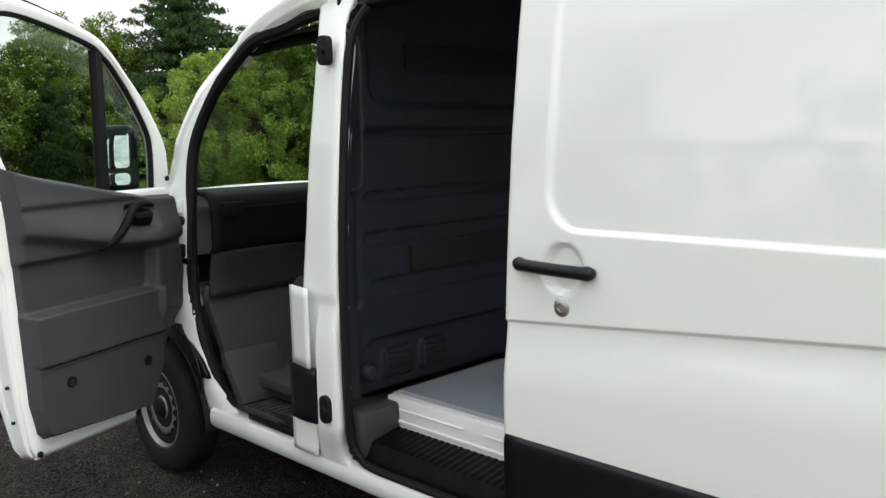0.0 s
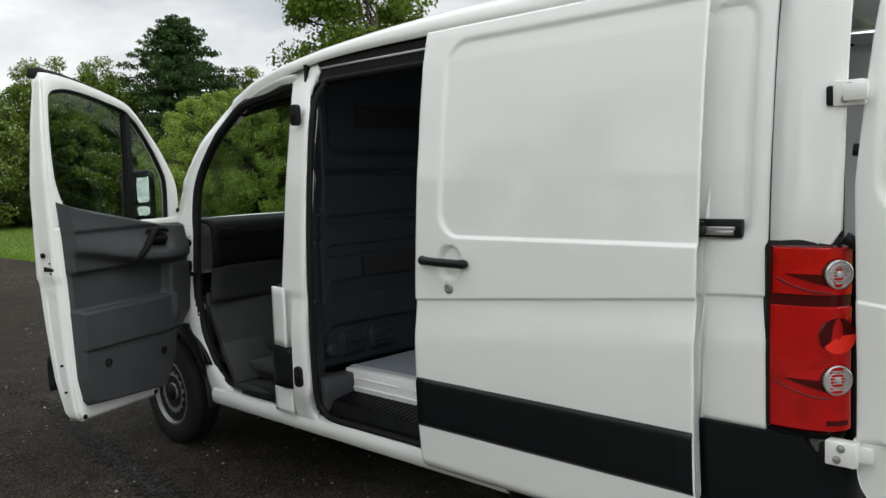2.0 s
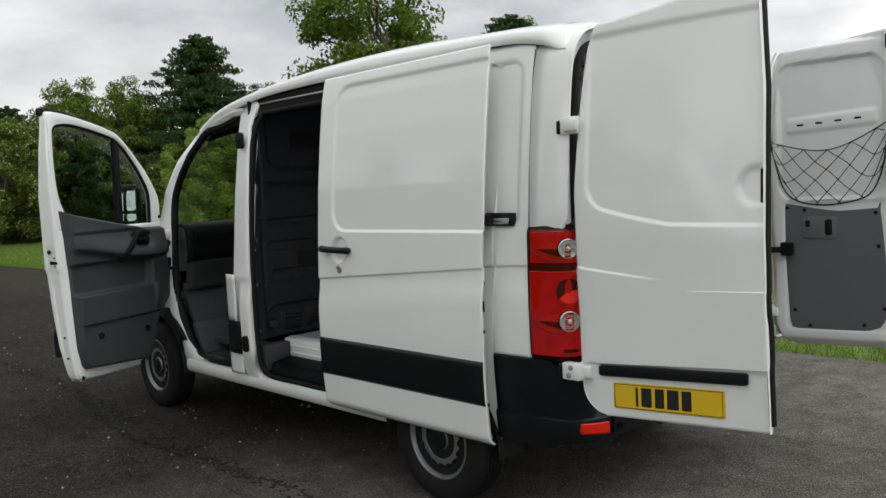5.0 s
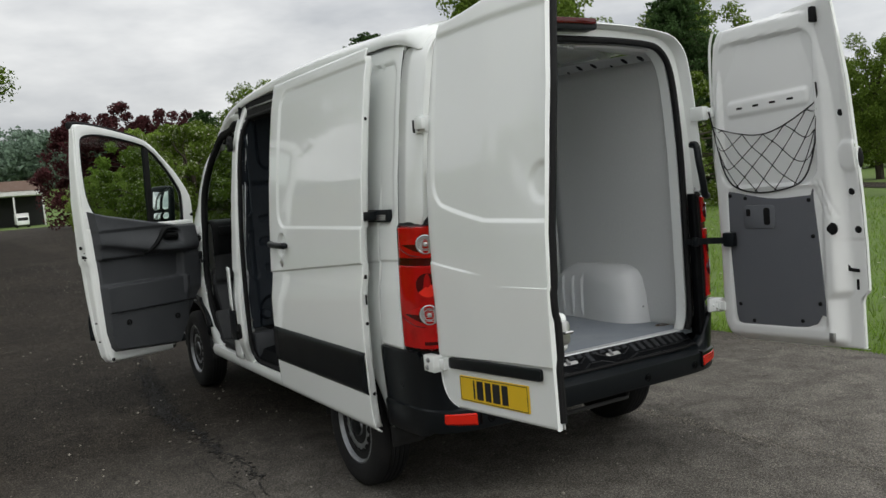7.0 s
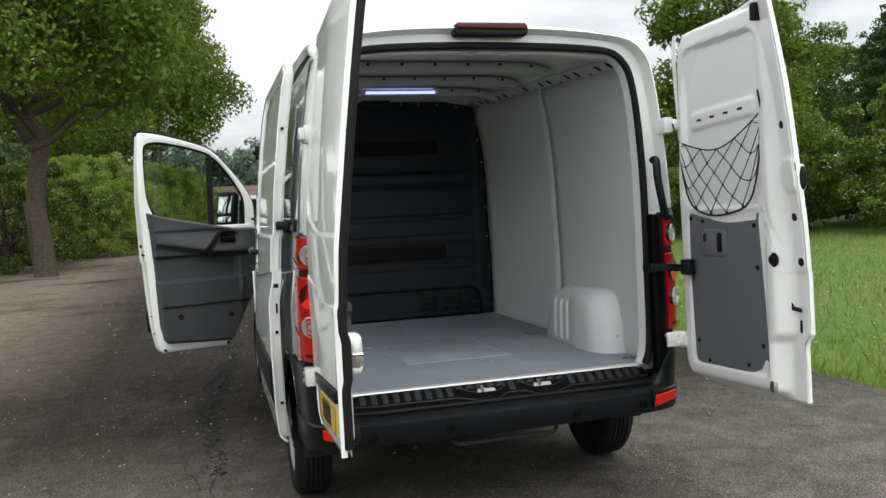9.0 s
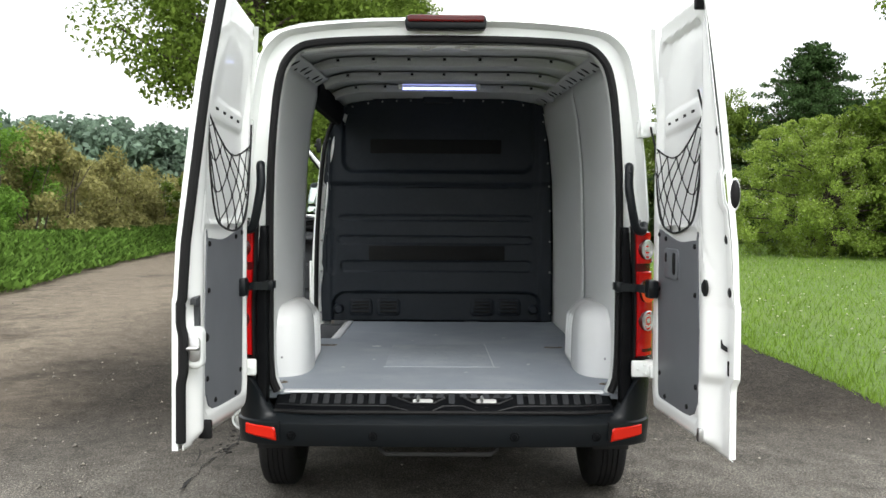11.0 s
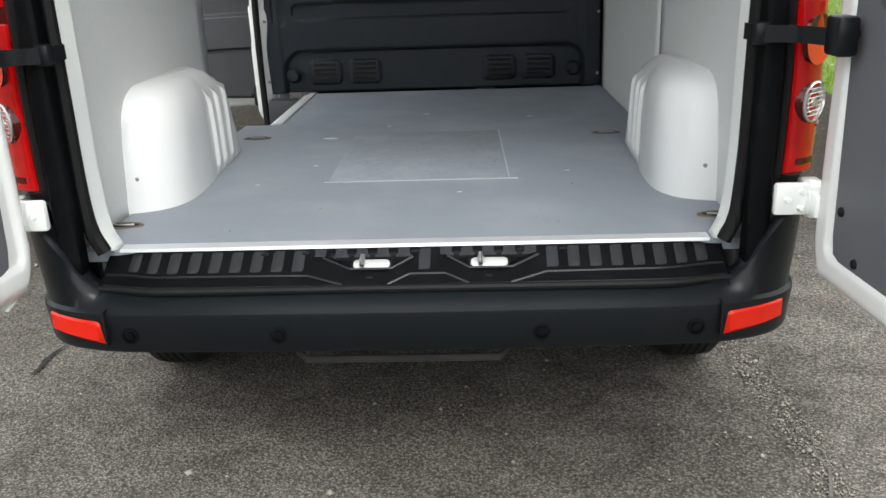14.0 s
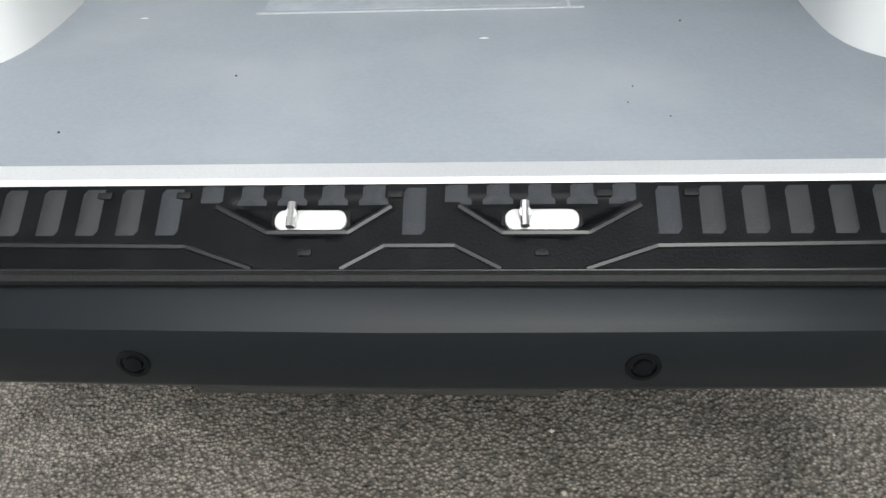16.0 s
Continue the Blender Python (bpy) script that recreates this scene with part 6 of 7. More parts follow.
def fd_trim(u, v):
    zt = lambda s: ip(s, (0.0, 0.21, 0.50, 0.83, 0.93, 1.01), (1.484, 1.490, 1.545, 1.610, 1.635, 1.660))
    zb = lambda s: ip(s, (0.2, 0.30, 0.60, 0.88, 0.95, 1.0), (0.520, 0.478, 0.500, 0.522, 0.60, 0.66))
    z_mid = 0.50 + 1.1 * v
    sl = max(fd_hinge_edge(z_mid) + 0.006, 0.006)
    sr = ip(z_mid, (0.52, 0.60, 0.90, 1.38, 1.65), (0.915, 0.940, 0.952, 0.975, 1.004))
    s = sl + (sr - sl) * u
    z = zb(s) + (zt(s) - zb(s)) * v
    w = 0.058
    # arm rest: a long soft ridge that swells towards the pull handle
    ridge = ip(s, (0.0, 0.20, 0.45, 0.60, 0.80, 1.0), (1.30, 1.285, 1.300, 1.325, 1.368, 1.400))
    swell = ip(s, (0.0, 0.15, 0.30, 0.50, 0.75, 1.0), (0.030, 0.062, 0.080, 0.070, 0.045, 0.030))
    w += swell * math.exp(-((z - ridge) / (0.105 if z > ridge else 0.030)) ** 2)
    w += 0.016 * smooth01((z - 1.47) / 0.03)
    # recess behind the handle
    w -= 0.030 * smooth01(0.5 - box_sdf(s, z, 0.20, 0.40, 1.34, 1.45, 0.04) / 0.03)
    # hollow above the pocket, the pocket, and the lower panel
    w -= 0.036 * smooth01(0.5 - box_sdf(s, z, 0.215 + 0.10 * (1.24 - z), 0.985, 1.055, 1.265, 0.035) / 0.022)
    w += 0.030 * smooth01((1.058 - z) / 0.010) * smooth01((s - 0.16) / 0.05) * smooth01((0.985 - s) / 0.04)
    w += 0.028 * smooth01((0.235 - s) / 0.03) * smooth01((1.27 - z) / 0.05) * smooth01((z - 0.86) / 0.10) * smooth01((s - 0.0) / 0.06)
    w -= 0.022 * smooth01(1 - abs(z - 0.835) / 0.009)
    w -= 0.016 * smooth01((0.838 - z) / 0.02)
    e = min(1.0, u / 0.03, (1 - u) / 0.025, v / 0.025, (1 - v) / 0.02)
    return fd(s, -0.006 + w * smooth01(e), z)


trim = part("trim_panel", Geo().grid(fd_trim, 130, 170), TRIM, fdoor, "grey moulded plastic door trim", angle=60)
face = Vector((FN[0], FN[1], 0)).to_track_quat("Z", "Y").to_matrix().to_4x4()
for s, z in ((0.775, 0.748), (0.315, 0.722)):
    part("screw_hole", Geo().lathe([(0.024, -0.02), (0.024, 0.003), (0.019, 0.004), (0.017, -0.004)], 16, Matrix.Translation(fd(s, 0.070, z)) @ face), RUBBER, trim)
grip = [tuple(p) for p in spline(((0.575, 0.075, 1.282), (0.545, 0.105, 1.300), (0.500, 0.128, 1.340), (0.455, 0.135, 1.395), (0.420, 0.132, 1.440), (0.375, 0.125, 1.462), (0.310, 0.112, 1.462), (0.255, 0.100, 1.450)), 6)]
part("pull_handle", Geo().tube([fd(*p) for p in grip], [0.012 + 0.008 * math.sin(math.pi * k / (len(grip) - 1)) for k in range(len(grip))], 10), TRIM_DARK, trim, "dark pull handle")
cup = Geo().plate(rrect(0.235, 0.385, 1.362, 1.440, 0.032), 0.012, lambda a, b, w: fd(a, 0.072 + w, b - 0.10 * (0.31 - a)))
part("handle_cup", cup, TRIM_DARK, trim)
part("release_lever", Geo().box(fd(0.315, 0.100, 1.405), (0.115, 0.022, 0.032), 0.010, Matrix.Rotation(radians(23), 4, "Z")), RUBBER, trim)
part("speaker_ring", Geo().tube([fd(0.105 + 0.070 * math.cos(a), 0.074, 1.115 + 0.115 * math.sin(a)) for a in np.linspace(0, 2 * math.pi, 25)], 0.004, 6), TRIM, trim)
shut = Vector((FD[0], FD[1], 0)).to_track_quat("Z", "Y").to_matrix().to_4x4()
for w, z, r in ((-0.085, 1.372, 0.014), (-0.045, 1.33, 0.004), (-0.045, 1.275, 0.004), (-0.055, 0.77, 0.007), (-0.055, 0.62, 0.007)):
    part("bump_stop", Geo().lathe([(r, -0.004), (r, 0.006), (r * 0.5, 0.009)], 12, Matrix.Translation(fd(fd_free_edge(z) + 0.010, w, z)) @ shut), RUBBER, fdoor)
latch = part("latch", Geo().plate([(-0.035, -0.012), (0.030, -0.012), (0.030, 0.004), (0.0, 0.008), (-0.035, 0.014)], 0.006, lambda a, b, w: fd(fd_free_edge(1.30) + 0.005 + w, -0.055 + a, 1.298 + b)), RUBBER, fdoor, "dark door latch")
for s, w, z in ((0.905, 0.0, 0.470), (0.02, 0.002, 1.56), (0.33, 0.0, 0.465)):
    part("plug", Geo().lathe([(0.013, -0.004), (0.013, 0.004), (0.008, 0.007)], 10, Matrix.Translation(fd(s, w, z)) @ face), RUBBER, fdoor)
# mirror on the outer side
mrot = Matrix.Translation((-1.178, 4.165, 1.655)) @ Matrix.Rotation(radians(-30), 4, "Z") @ Matrix.Rotation(radians(-11), 4, "X")
mturn = mrot.to_3x3().to_4x4()
mir = part("mirror", Geo().box(tuple(mrot.translation), (0.20, 0.10, 0.34), 0.045, mturn, 4), BLACK, fdoor, "black door mirror with a white shell")
part("mirror_shell", Geo().box(tuple(mrot @ Vector((0, 0.05, 0.01))), (0.17, 0.05, 0.29), 0.024, mturn, 4), PAINT, mir)
part("mirror_glass", Geo().plate(rrect(-0.066, 0.066, -0.05, 0.128, 0.022), 0.004, lambda a, b, w: tuple(mrot @ Vector((a, -0.053 - w + 0.10 * (b - 0.04), b)))), MIRROR, mir)
part("mirror_glass", Geo().plate(rrect(-0.066, 0.066, -0.130, -0.070, 0.022), 0.004, lambda a, b, w: tuple(mrot @ Vector((a, -0.053 - w + 0.10 * (b + 0.10), b)))), MIRROR, mir)
part("mirror_arm", Geo().tube([fd(0.16, -0.06, 1.45), fd(0.19, -0.10, 1.46), (-1.17, 4.16, 1.52)], 0.03, 8), BLACK, mir)


# ---- rear doors, both swung open ----
def rear_door(sgn):
    left = sgn < 0
    o = np.array((-0.950, 0.040)) if left else np.array((1.028, 0.040))
    d = np.array((-0.016, -1.0)) if left else np.array((0.014, -1.0))
    d = d / np.hypot(*d)
    inn = np.array((1.0, -0.016)) if left else np.array((-1.0, -0.014))
    deep = 0.050 if left else 0.076
    rise = 0.072 if left else 0.035

    def rd(s, w, z):
        """s from the hinge, w from the outer skin towards the inside."""
        p = o + d * s + inn * w
        return p[0], p[1], z + s * rise * smooth01((1.5 - z) / 0.6)

    def s0(z):
        a, b = max(0.0, min(1.0, (0.775 - z) / 0.14)), max(0.0, min(1.0, (z - 2.26) / 0.10))
        return 0.135 * (1 - math.sqrt(1 - a * a)) + 0.03 * (1 - math.sqrt(1 - b * b)) + ip(z, (1.1, 1.45, 1.65, 1.95, 2.1, 2.25, 2.36), (0.012, 0.004, -0.004, 0.02, 0.034, 0.055, 0.080))

    def s1(z):
        return ip(z, (0.63, 1.33, 2.0, 2.38), (0.885, 0.872, 0.850, 0.810)) - (0.035 * smooth01((0.93 - z) / 0.05) if not left else 0)

    def z_at(s, v):
        top = 2.352 + 0.045 * smooth01(s / 0.7)
        return 0.632 + (top - 0.632) * v

    def curve_w(s, z):
        near = 0.10 * max(0.0, (z - 1.42) / 0.96) ** 1.5 * (1 if left else 1 - 0.7 * max(0.0, min(1.0, s / 0.3)))
        far = (1.0 if left else 0.92) * ip(z, (0.95, 1.2, 1.43, 1.64, 1.85, 2.06, 2.25, 2.42), (0, 0.006, 0.018, 0.044, 0.070, 0.099, 0.129, 0.158))
        return near + (far - near) * (max(0.0, min(1.0, (s - 0.45) / 0.40)) ** 1.5 if z > 1.2 else 0.0) + 0.012 * max(0.0, (0.08 - s) / 0.08) ** 2

    edge_line = spline(((-0.05, 1.640), (0.02, 1.588), (0.09, 1.556), (0.25, 1.515), (0.43, 1.482), (0.52, 1.474), (0.95, 1.470)), 6)

    def smooth_edge(s):
        return ip(s, [p[0] for p in edge_line], [p[1] for p in edge_line])

    def skin(u, v):
        s = 0.86 * u
        low = 1.297 - 0.12 * s
        zc = smooth_edge(s)
        z = rows_at(v, 0.632, z_at(s, 1), (low, 0.03, 0.14), (zc + 0.016, 0.024, 0.14))
        s = s0(min(z, 2.36)) + (s1(z) - s0(min(z, 2.36))) * u
        w = curve_w(s, z)
        ia, ib, rr = z - zc, s - 0.055, 0.10
        inside = rr - math.hypot(rr - ia, rr - ib) if ia < rr and ib < rr else min(ia, ib)
        inside = min(inside, 2.310 - z)
        w += 0.009 * smooth01(inside / 0.022)
        fade = smooth01((0.46 - s) / 0.2)
        w -= 0.006 * fade * smooth01((low - z) / 0.012 + 0.5) * smooth01((z - low + 0.28) / 0.25)
        w += 0.014 * smooth01((0.870 - z) / 0.012)
        w += 0.013 * smooth01(0.5 - (math.hypot((s - 0.825) * 1.1, (z - 1.627)) - 0.070) / 0.025)
        return rd(s, w, z)

    door = part("rear_door", Geo().grid(skin, 110, 200), PAINT, van, "white rear door swung open beyond a right angle", solid=0.004)

    def lean_in(s, z):
        near = 0.05 * max(0.0, (z - 1.42) / 0.96) ** 1.5 if left else 0.0
        return near + (curve_w(s, z) - near) * smooth01((s - 0.66) / 0.18)

    def inner_w(s, z):
        e = min(1.0, (s - s0(min(z, 2.36))) / 0.05, (z - 0.632) / 0.05, (2.40 - z) / 0.05)
        f = smooth01((s1(z) - (0.030 if left else 0.065) - s) / (0.12 if left else 0.085))
        w = 0.020 + (deep - 0.010) * smooth01(max(0, e)) * f + (0.016 * smooth01((s - 0.7) / 0.1) if left else 0)
        w -= 0.028 * smooth01(0.5 - box_sdf(s, z, 0.085, 0.665, 1.50, 2.28, 0.09) / 0.022)
        if 1.5 < z < 2.3 and 0.1 < s < 0.65:
            zz = z - 0.05 * s
            w += 0.012 * smooth01(0.5 - box_sdf(s, zz, 0.13, 0.62, 1.875, 1.955, 0.02) / 0.02)
        if z < 1.55:
            w -= 0.010 * smooth01(0.5 - box_sdf(s, z, 0.085 + 0.03 * (not left), 0.69, 0.73, 1.485, 0.03) / 0.02)
        if left and 1.44 < z < 1.64:
            w -= 0.006 * smooth01(0.5 - box_sdf(s + 0.25 * (z - 1.54), z, 0.71, 0.742, 1.465, 1.61, 0.012) / 0.010)
        for k in range(0 if left else 3):
            if 1.32 < z < 1.52:
                w -= 0.006 * smooth01(1 - abs(s - 0.665 - 0.03 * k + 0.35 * (z - 1.42)) / 0.010)
        lean = curve_w(s, z)
        cup = 0.014 * smooth01(0.7 - (math.hypot((s - 0.825) * 1.1, z - 1.627) - 0.070) / 0.025)
        return max(w + lean_in(s, z), lean + 0.015 + cup)

    def inner(u, v):
        z = 0.632 + (2.397 - 0.632) * v
        s = s0(min(z, 2.36)) + (s1(z) - 0.004 - s0(min(z, 2.36))) * u
        z = z_at(s, v)
        return rd(s, inner_w(s, z), z)

    pan = part("inner_panel", Geo().grid(inner, 110, 170), INNER_PAINT, door, solid=0.003)
    # closing rims
    part("rim", Geo().grid(lambda u, v: rd(s1(z_at(0.8, u)), curve_w(0.8, z_at(0.8, u)) + 0.022 * v, z_at(0.8, u)), 60, 2), PAINT, door)
    part("rim", Geo().grid(lambda u, v: rd(s0(min(2.36, z_at(0, u))), curve_w(0, z_at(0, u)) + 0.022 * v, z_at(0.0, u)), 60, 2), PAINT, door)
    part("rim", Geo().grid(lambda u, v: rd(0.13 + 0.75 * u, curve_w(0.3, 0.632) + 0.018 + 0.004 * v, 0.632), 20, 1), PAINT, door)
    if left:
        seal = [rd(s1(z) - 0.004, 0.030 + curve_w(0.85, z) + 0.010 * smooth01((1.10 - z) / 0.06) * smooth01((z - 0.86) / 0.06), z) for z in np.linspace(0.66, 2.38, 90)]
        part("edge_seal", Geo().loft([[(p[0] + a, p[1] + b, p[2]) for a, b in ((-0.018, -0.002), (-0.010, -0.012), (0.004, -0.015), (0.014, -0.010), (0.018, 0.004), (0.010, 0.018), (-0.012, 0.018))] for p in seal]), RUBBER, door)
    # hardboard card with its screws
    def card_w(a, b):
        return inner_w(0.35, 1.1) + 0.002

    card_out = [(0.135, 0.78), (0.19, 0.725), (0.58, 0.735), (0.66, 0.80), (0.685, 0.85), (0.640, 1.425), (0.625, 1.440), (0.42, 1.428), (0.25, 1.452), (0.12, 1.475), (0.10, 1.465)]
    card_out = [tuple(p) for p in spline(card_out + [card_out[0]], 3)][:-1]
    card = part("door_card", Geo().plate(card_out, 0.006, lambda a, b, w: rd(a, card_w(a, b) + w, b)), CARD, door, "grey hardboard door card", smooth=False)
    q = Vector((inn[0], inn[1], 0)).to_track_quat("Z", "Y").to_matrix().to_4x4()
    for s, z in ((0.13, 1.45), (0.615, 1.415), (0.23, 1.435), (0.135, 1.21), (0.63, 1.22), (0.165, 0.84), (0.655, 0.86), (0.25, 0.750), (0.55, 0.765)):
        part("screw", Geo().lathe([(0.011, 0), (0.010, 0.005), (0.004, 0.008)], 10, Matrix.Translation(rd(s, card_w(s, z) + 0.006, z)) @ q), RUBBER, card)
    w0 = card_w(0.31, 1.33) + 0.006
    if not left:
        rec = part("pull_recess", Geo().plate(rrect(0.215, 0.415, 1.265, 1.395, 0.025), 0.006, lambda a, b, w: rd(a, w0 + w, b)), CARD, card)
        part("opening", Geo().plate(rrect(0.345, 0.385, 1.285, 1.380, 0.014), 0.003, lambda a, b, w: rd(a, w0 + 0.0045 + w, b)), RUBBER, rec)
        part("opening", Geo().plate(rrect(0.235, 0.262, 1.335, 1.375, 0.008), 0.003, lambda a, b, w: rd(a, w0 + 0.0045 + w, b)), RUBBER, rec)
        for s, z, r in ((0.800, 1.84, 0.018), (0.822, 1.45, 0.018), (0.842, 1.25, 0.019), (0.735, 1.26, 0.032)):
            part("grommet", Geo().lathe([(r, -0.004), (r, 0.003), (r * 0.7, 0.006)], 16, Matrix.Translation(rd(s, inner_w(s, z), z)) @ q), RUBBER, door)
        part("latch", Geo().plate([(0.765, 1.030), (0.845, 1.022), (0.845, 1.040), (0.80, 1.046), (0.785, 1.066), (0.765, 1.062)], 0.004, lambda a, b, w: rd(a, inner_w(0.79, 1.04) + 0.004 + w, b)), RUBBER, door)
        part("slot", Geo().plate(rrect(0.818, 0.832, 0.93, 0.985, 0.004), 0.004, lambda a, b, w: rd(a, inner_w(0.825, 0.95) + 0.002 + w, b)), RUBBER, door)
        hq = Vector((-0.25, -1, 0)).to_track_quat("Z", "Y").to_matrix().to_4x4()
        cup = Matrix.Translation(rd(0.852, curve_w(0.85, 1.6) - 0.012, 1.610)) @ hq @ Matrix.Diagonal((0.50, 1.45, 1, 1))
        part("handle_cup", Geo().lathe([(0.040, -0.02), (0.041, 0.004), (0.037, 0.010), (0.034, 0.004)], 28, cup), PAINT, door)
        part("outer_handle", Geo().lathe([(0.034, 0.0), (0.034, 0.012), (0.028, 0.020), (0.014, 0.024), (0.001, 0.025)], 28, cup), RUBBER, door, "black outer door handle")
        part("lock", Geo().box(rd(0.70, inner_w(0.70, 2.33) + 0.01, 2.33), (0.05, 0.03, 0.075), 0.006), RUBBER, door)
        part("catch", Geo().box(rd(0.715, 0.085, 0.690), (0.02, 0.03, 0.05), 0.005), STEEL, door)
    else:
        blk = part("latch_block", Geo().box(rd(0.825, 0.070, 1.00), (0.060, 0.085, 0.15), 0.025, None, 4), PAINT, door)
        part("latch_plate", Geo().plate(rrect(-0.022, 0.022, -0.05, 0.05, 0.02), 0.006, lambda a, b, w: (rd(0.838, 0.076 + a, 1.00 + b)[0], rd(0.868 + w, 0, 1)[1], rd(0.84, 0, 1.00 + b)[2])), STEEL, blk, "steel latch plate")
        part("striker", Geo().tube([rd(0.874, 0.058, 1.00), rd(0.892, 0.060, 1.00), rd(0.892, 0.092, 1.00), rd(0.874, 0.094, 1.00)], 0.006, 8), STEEL, blk)
        part("lever", Geo().plate([(0.775, 1.06), (0.795, 1.06), (0.797, 1.17), (0.835, 1.175), (0.835, 1.20), (0.775, 1.21)], 0.02, lambda a, b, w: rd(a, inner_w(0.80, 1.13) + 0.004 + w, b)), TRIM, door, "grey inner lever")
        for s, z in ((0.842, 1.34), (0.845, 1.20), (0.845, 1.16)):
            part("hole", Geo().lathe([(0.008, 0), (0.008, 0.003)], 10, Matrix.Translation(rd(s, inner_w(s, z) + 0.001, z)) @ q), RUBBER, door)
        part("stop", Geo().lathe([(0.018, 0), (0.016, 0.02), (0.01, 0.025)], 12, Matrix.Translation(rd(0.735, inner_w(0.735, 1.03), 1.03)) @ q), RUBBER, door)
        part("catch", Geo().box(rd(0.72, 0.07, 0.68), (0.05, 0.02, 0.07), 0.006), RUBBER, door)
        # yellow plate with plain bars, and the black strip above it
        part("black_strip", Geo().plate(rrect(0.11, 0.80, 0.812, 0.860, 0.012), 0.016, lambda a, b, w: rd(a, 0.012 - w, b)), BLACK, door, "black handle strip")
        pl = part("number_plate", Geo().plate(rrect(0.178, 0.700, 0.672, 0.785, 0.008), 0.006, lambda a, b, w: rd(a, 0.014 - w, b)), YELLOW, door, "yellow plate with dark bars", smooth=False)
        for a0, a1 in ((0.292, 0.304), (0.320, 0.370), (0.386, 0.430), (0.444, 0.498), (0.512, 0.556)):
            part("bar", Geo().plate(rrect(a0, a1, 0.688, 0.770, 0.003), 0.001, lambda a, b, w: rd(a, 0.0076 - w, b)), INK, pl, smooth=False)
        for z in (0.678, 0.779):
            part("border", Geo().plate(rrect(0.186, 0.692, z - 0.0012, z + 0.0012, 0.001), 0.001, lambda a, b, w: rd(a, 0.0076 - w, b)), INK, pl, smooth=False)
        for a0 in (0.186, 0.692):
            part("border", Geo().plate(rrect(a0 - 0.0012, a0 + 0.0012, 0.678, 0.779, 0.001), 0.001, lambda a, b, w: rd(a, 0.0076 - w, b)), INK, pl, smooth=False)
    for k in range(4):
        s = 0.21 + 0.105 * k
        part("slot", Geo().plate(rrect(s - 0.02, s + 0.02, -0.006, 0.006, 0.005), 0.003, lambda a, b, w, c=s: rd(a, inner_w(c, 1.915 + 0.05 * c) + 0.001 + w, 1.915 + 0.05 * c + b)), RUBBER, door)

    # elastic cargo net
    def top(a):
        return 0.035 + 0.655 * a, 1.845 + 0.07 * a - 0.10 * math.sin(math.pi * a) ** 0.8

    def net(a, b):
        ts, tz = top(a)
        deep_w = deep + (0.016 if left else 0.010) + lean_in(0.3, 1.80)
        us = 0.065 + 0.60 * a
        uz = 1.468 + 0.04 * abs(2 * a - 1) ** 2 + 0.20 * abs(2 * a - 1) ** 7
        s, z = ts + (us - ts) * b, tz + (uz - tz) * b
        return rd(s, deep_w + 0.02 * math.sin(math.pi * a) * math.sin(math.pi * b), z + 0.006 * math.sin(9 * a + 7 * b))

    cord = Geo()
    cord.tube([net(t, 0) for t in np.linspace(0, 1, 20)], 0.0036, 6)
    cord.tube([net(t, 1) for t in np.linspace(0, 1, 30)], 0.0045, 6)
    cord.tube([rd(0.03, deep + 0.03, 1.93), net(0, 0), net(0, 1)], 0.0045, 6)
    cord.tube([rd(0.70, deep + 0.035, 2.0), net(1, 0), net(1, 1)], 0.0045, 6)
    for k in range(-3, 6):
        for mirror in (False, True):
            pts = []
            for b in np.linspace(0, 1, 16):
                a = (k + 0.5 + 2.6 * b) / 5.0
                if 0 <= a <= 1:
                    pts.append(net(1 - a if mirror else a, b))
            if len(pts) > 2:
                cord.tube(pts, 0.0025, 5)
    for k1 in range(-3, 6):
        for k2 in range(-3, 6):
            b = (4 - k1 - k2) / 5.2
            a = (k1 + 0.5 + 2.6 * b) / 5.0
            if 0 <= b <= 1 and 0 <= a <= 1:
                cord.box(net(a, b), (0.010, 0.010, 0.010), 0.003, None, 1)
    part("cargo_net", cord, CORD, door, "black elastic cargo net")


rear_door(-1)
rear_door(1)


# ---- trees, hedges and grass ----
def leaves(centres, radii, count, size, rg, squash=0.75, droop=0.0):
    """Small quads scattered through ellipsoid clumps."""
    k = len(centres)
    idx = rg.integers(0, k, count)
    p = rg.normal(size=(count, 3))
    p /= np.linalg.norm(p, axis=1)[:, None]
    p *= (rg.random(count) ** 0.45)[:, None]
    p[:, 2] *= squash
    c = centres[idx] + p * radii[idx][:, None]
    n = rg.normal(size=(count, 3)) * 0.8 + p * 0.6 + np.array((0, 0, 0.5))
    n /= np.linalg.norm(n, axis=1)[:, None]
    a = np.cross(n, rg.normal(size=(count, 3)))
    a /= np.linalg.norm(a, axis=1)[:, None]
    b = np.cross(n, a)
    s = (size * rg.uniform(0.55, 1.3, count))[:, None]
    q = np.stack([c - a * s * 0.5, c + b * s * 0.28 - a * s * 0.05, c + a * s * 0.5 - np.array((0, 0, 1)) * s * droop, c - b * s * 0.28 + a * s * 0.05], 1)
    return q.reshape(-1, 3), np.arange(count * 4).reshape(-1, 4)


def limb(geo, a, b, r0, r1, rg, n=6):
    a, b = np.array(a, float), np.array(b, float)
    off = rg.normal(size=(n, 3)) * np.linalg.norm(b - a) * 0.03
    pts = [a + (b - a) * t + off[i] * math.sin(math.pi * t) + np.array((0, 0, 0.06 * math.sin(math.pi * t))) for i, t in enumerate(np.linspace(0, 1, n))]
    geo.tube(pts, [r0 + (r1 - r0) * t for t in np.linspace(0, 1, n)], 7)


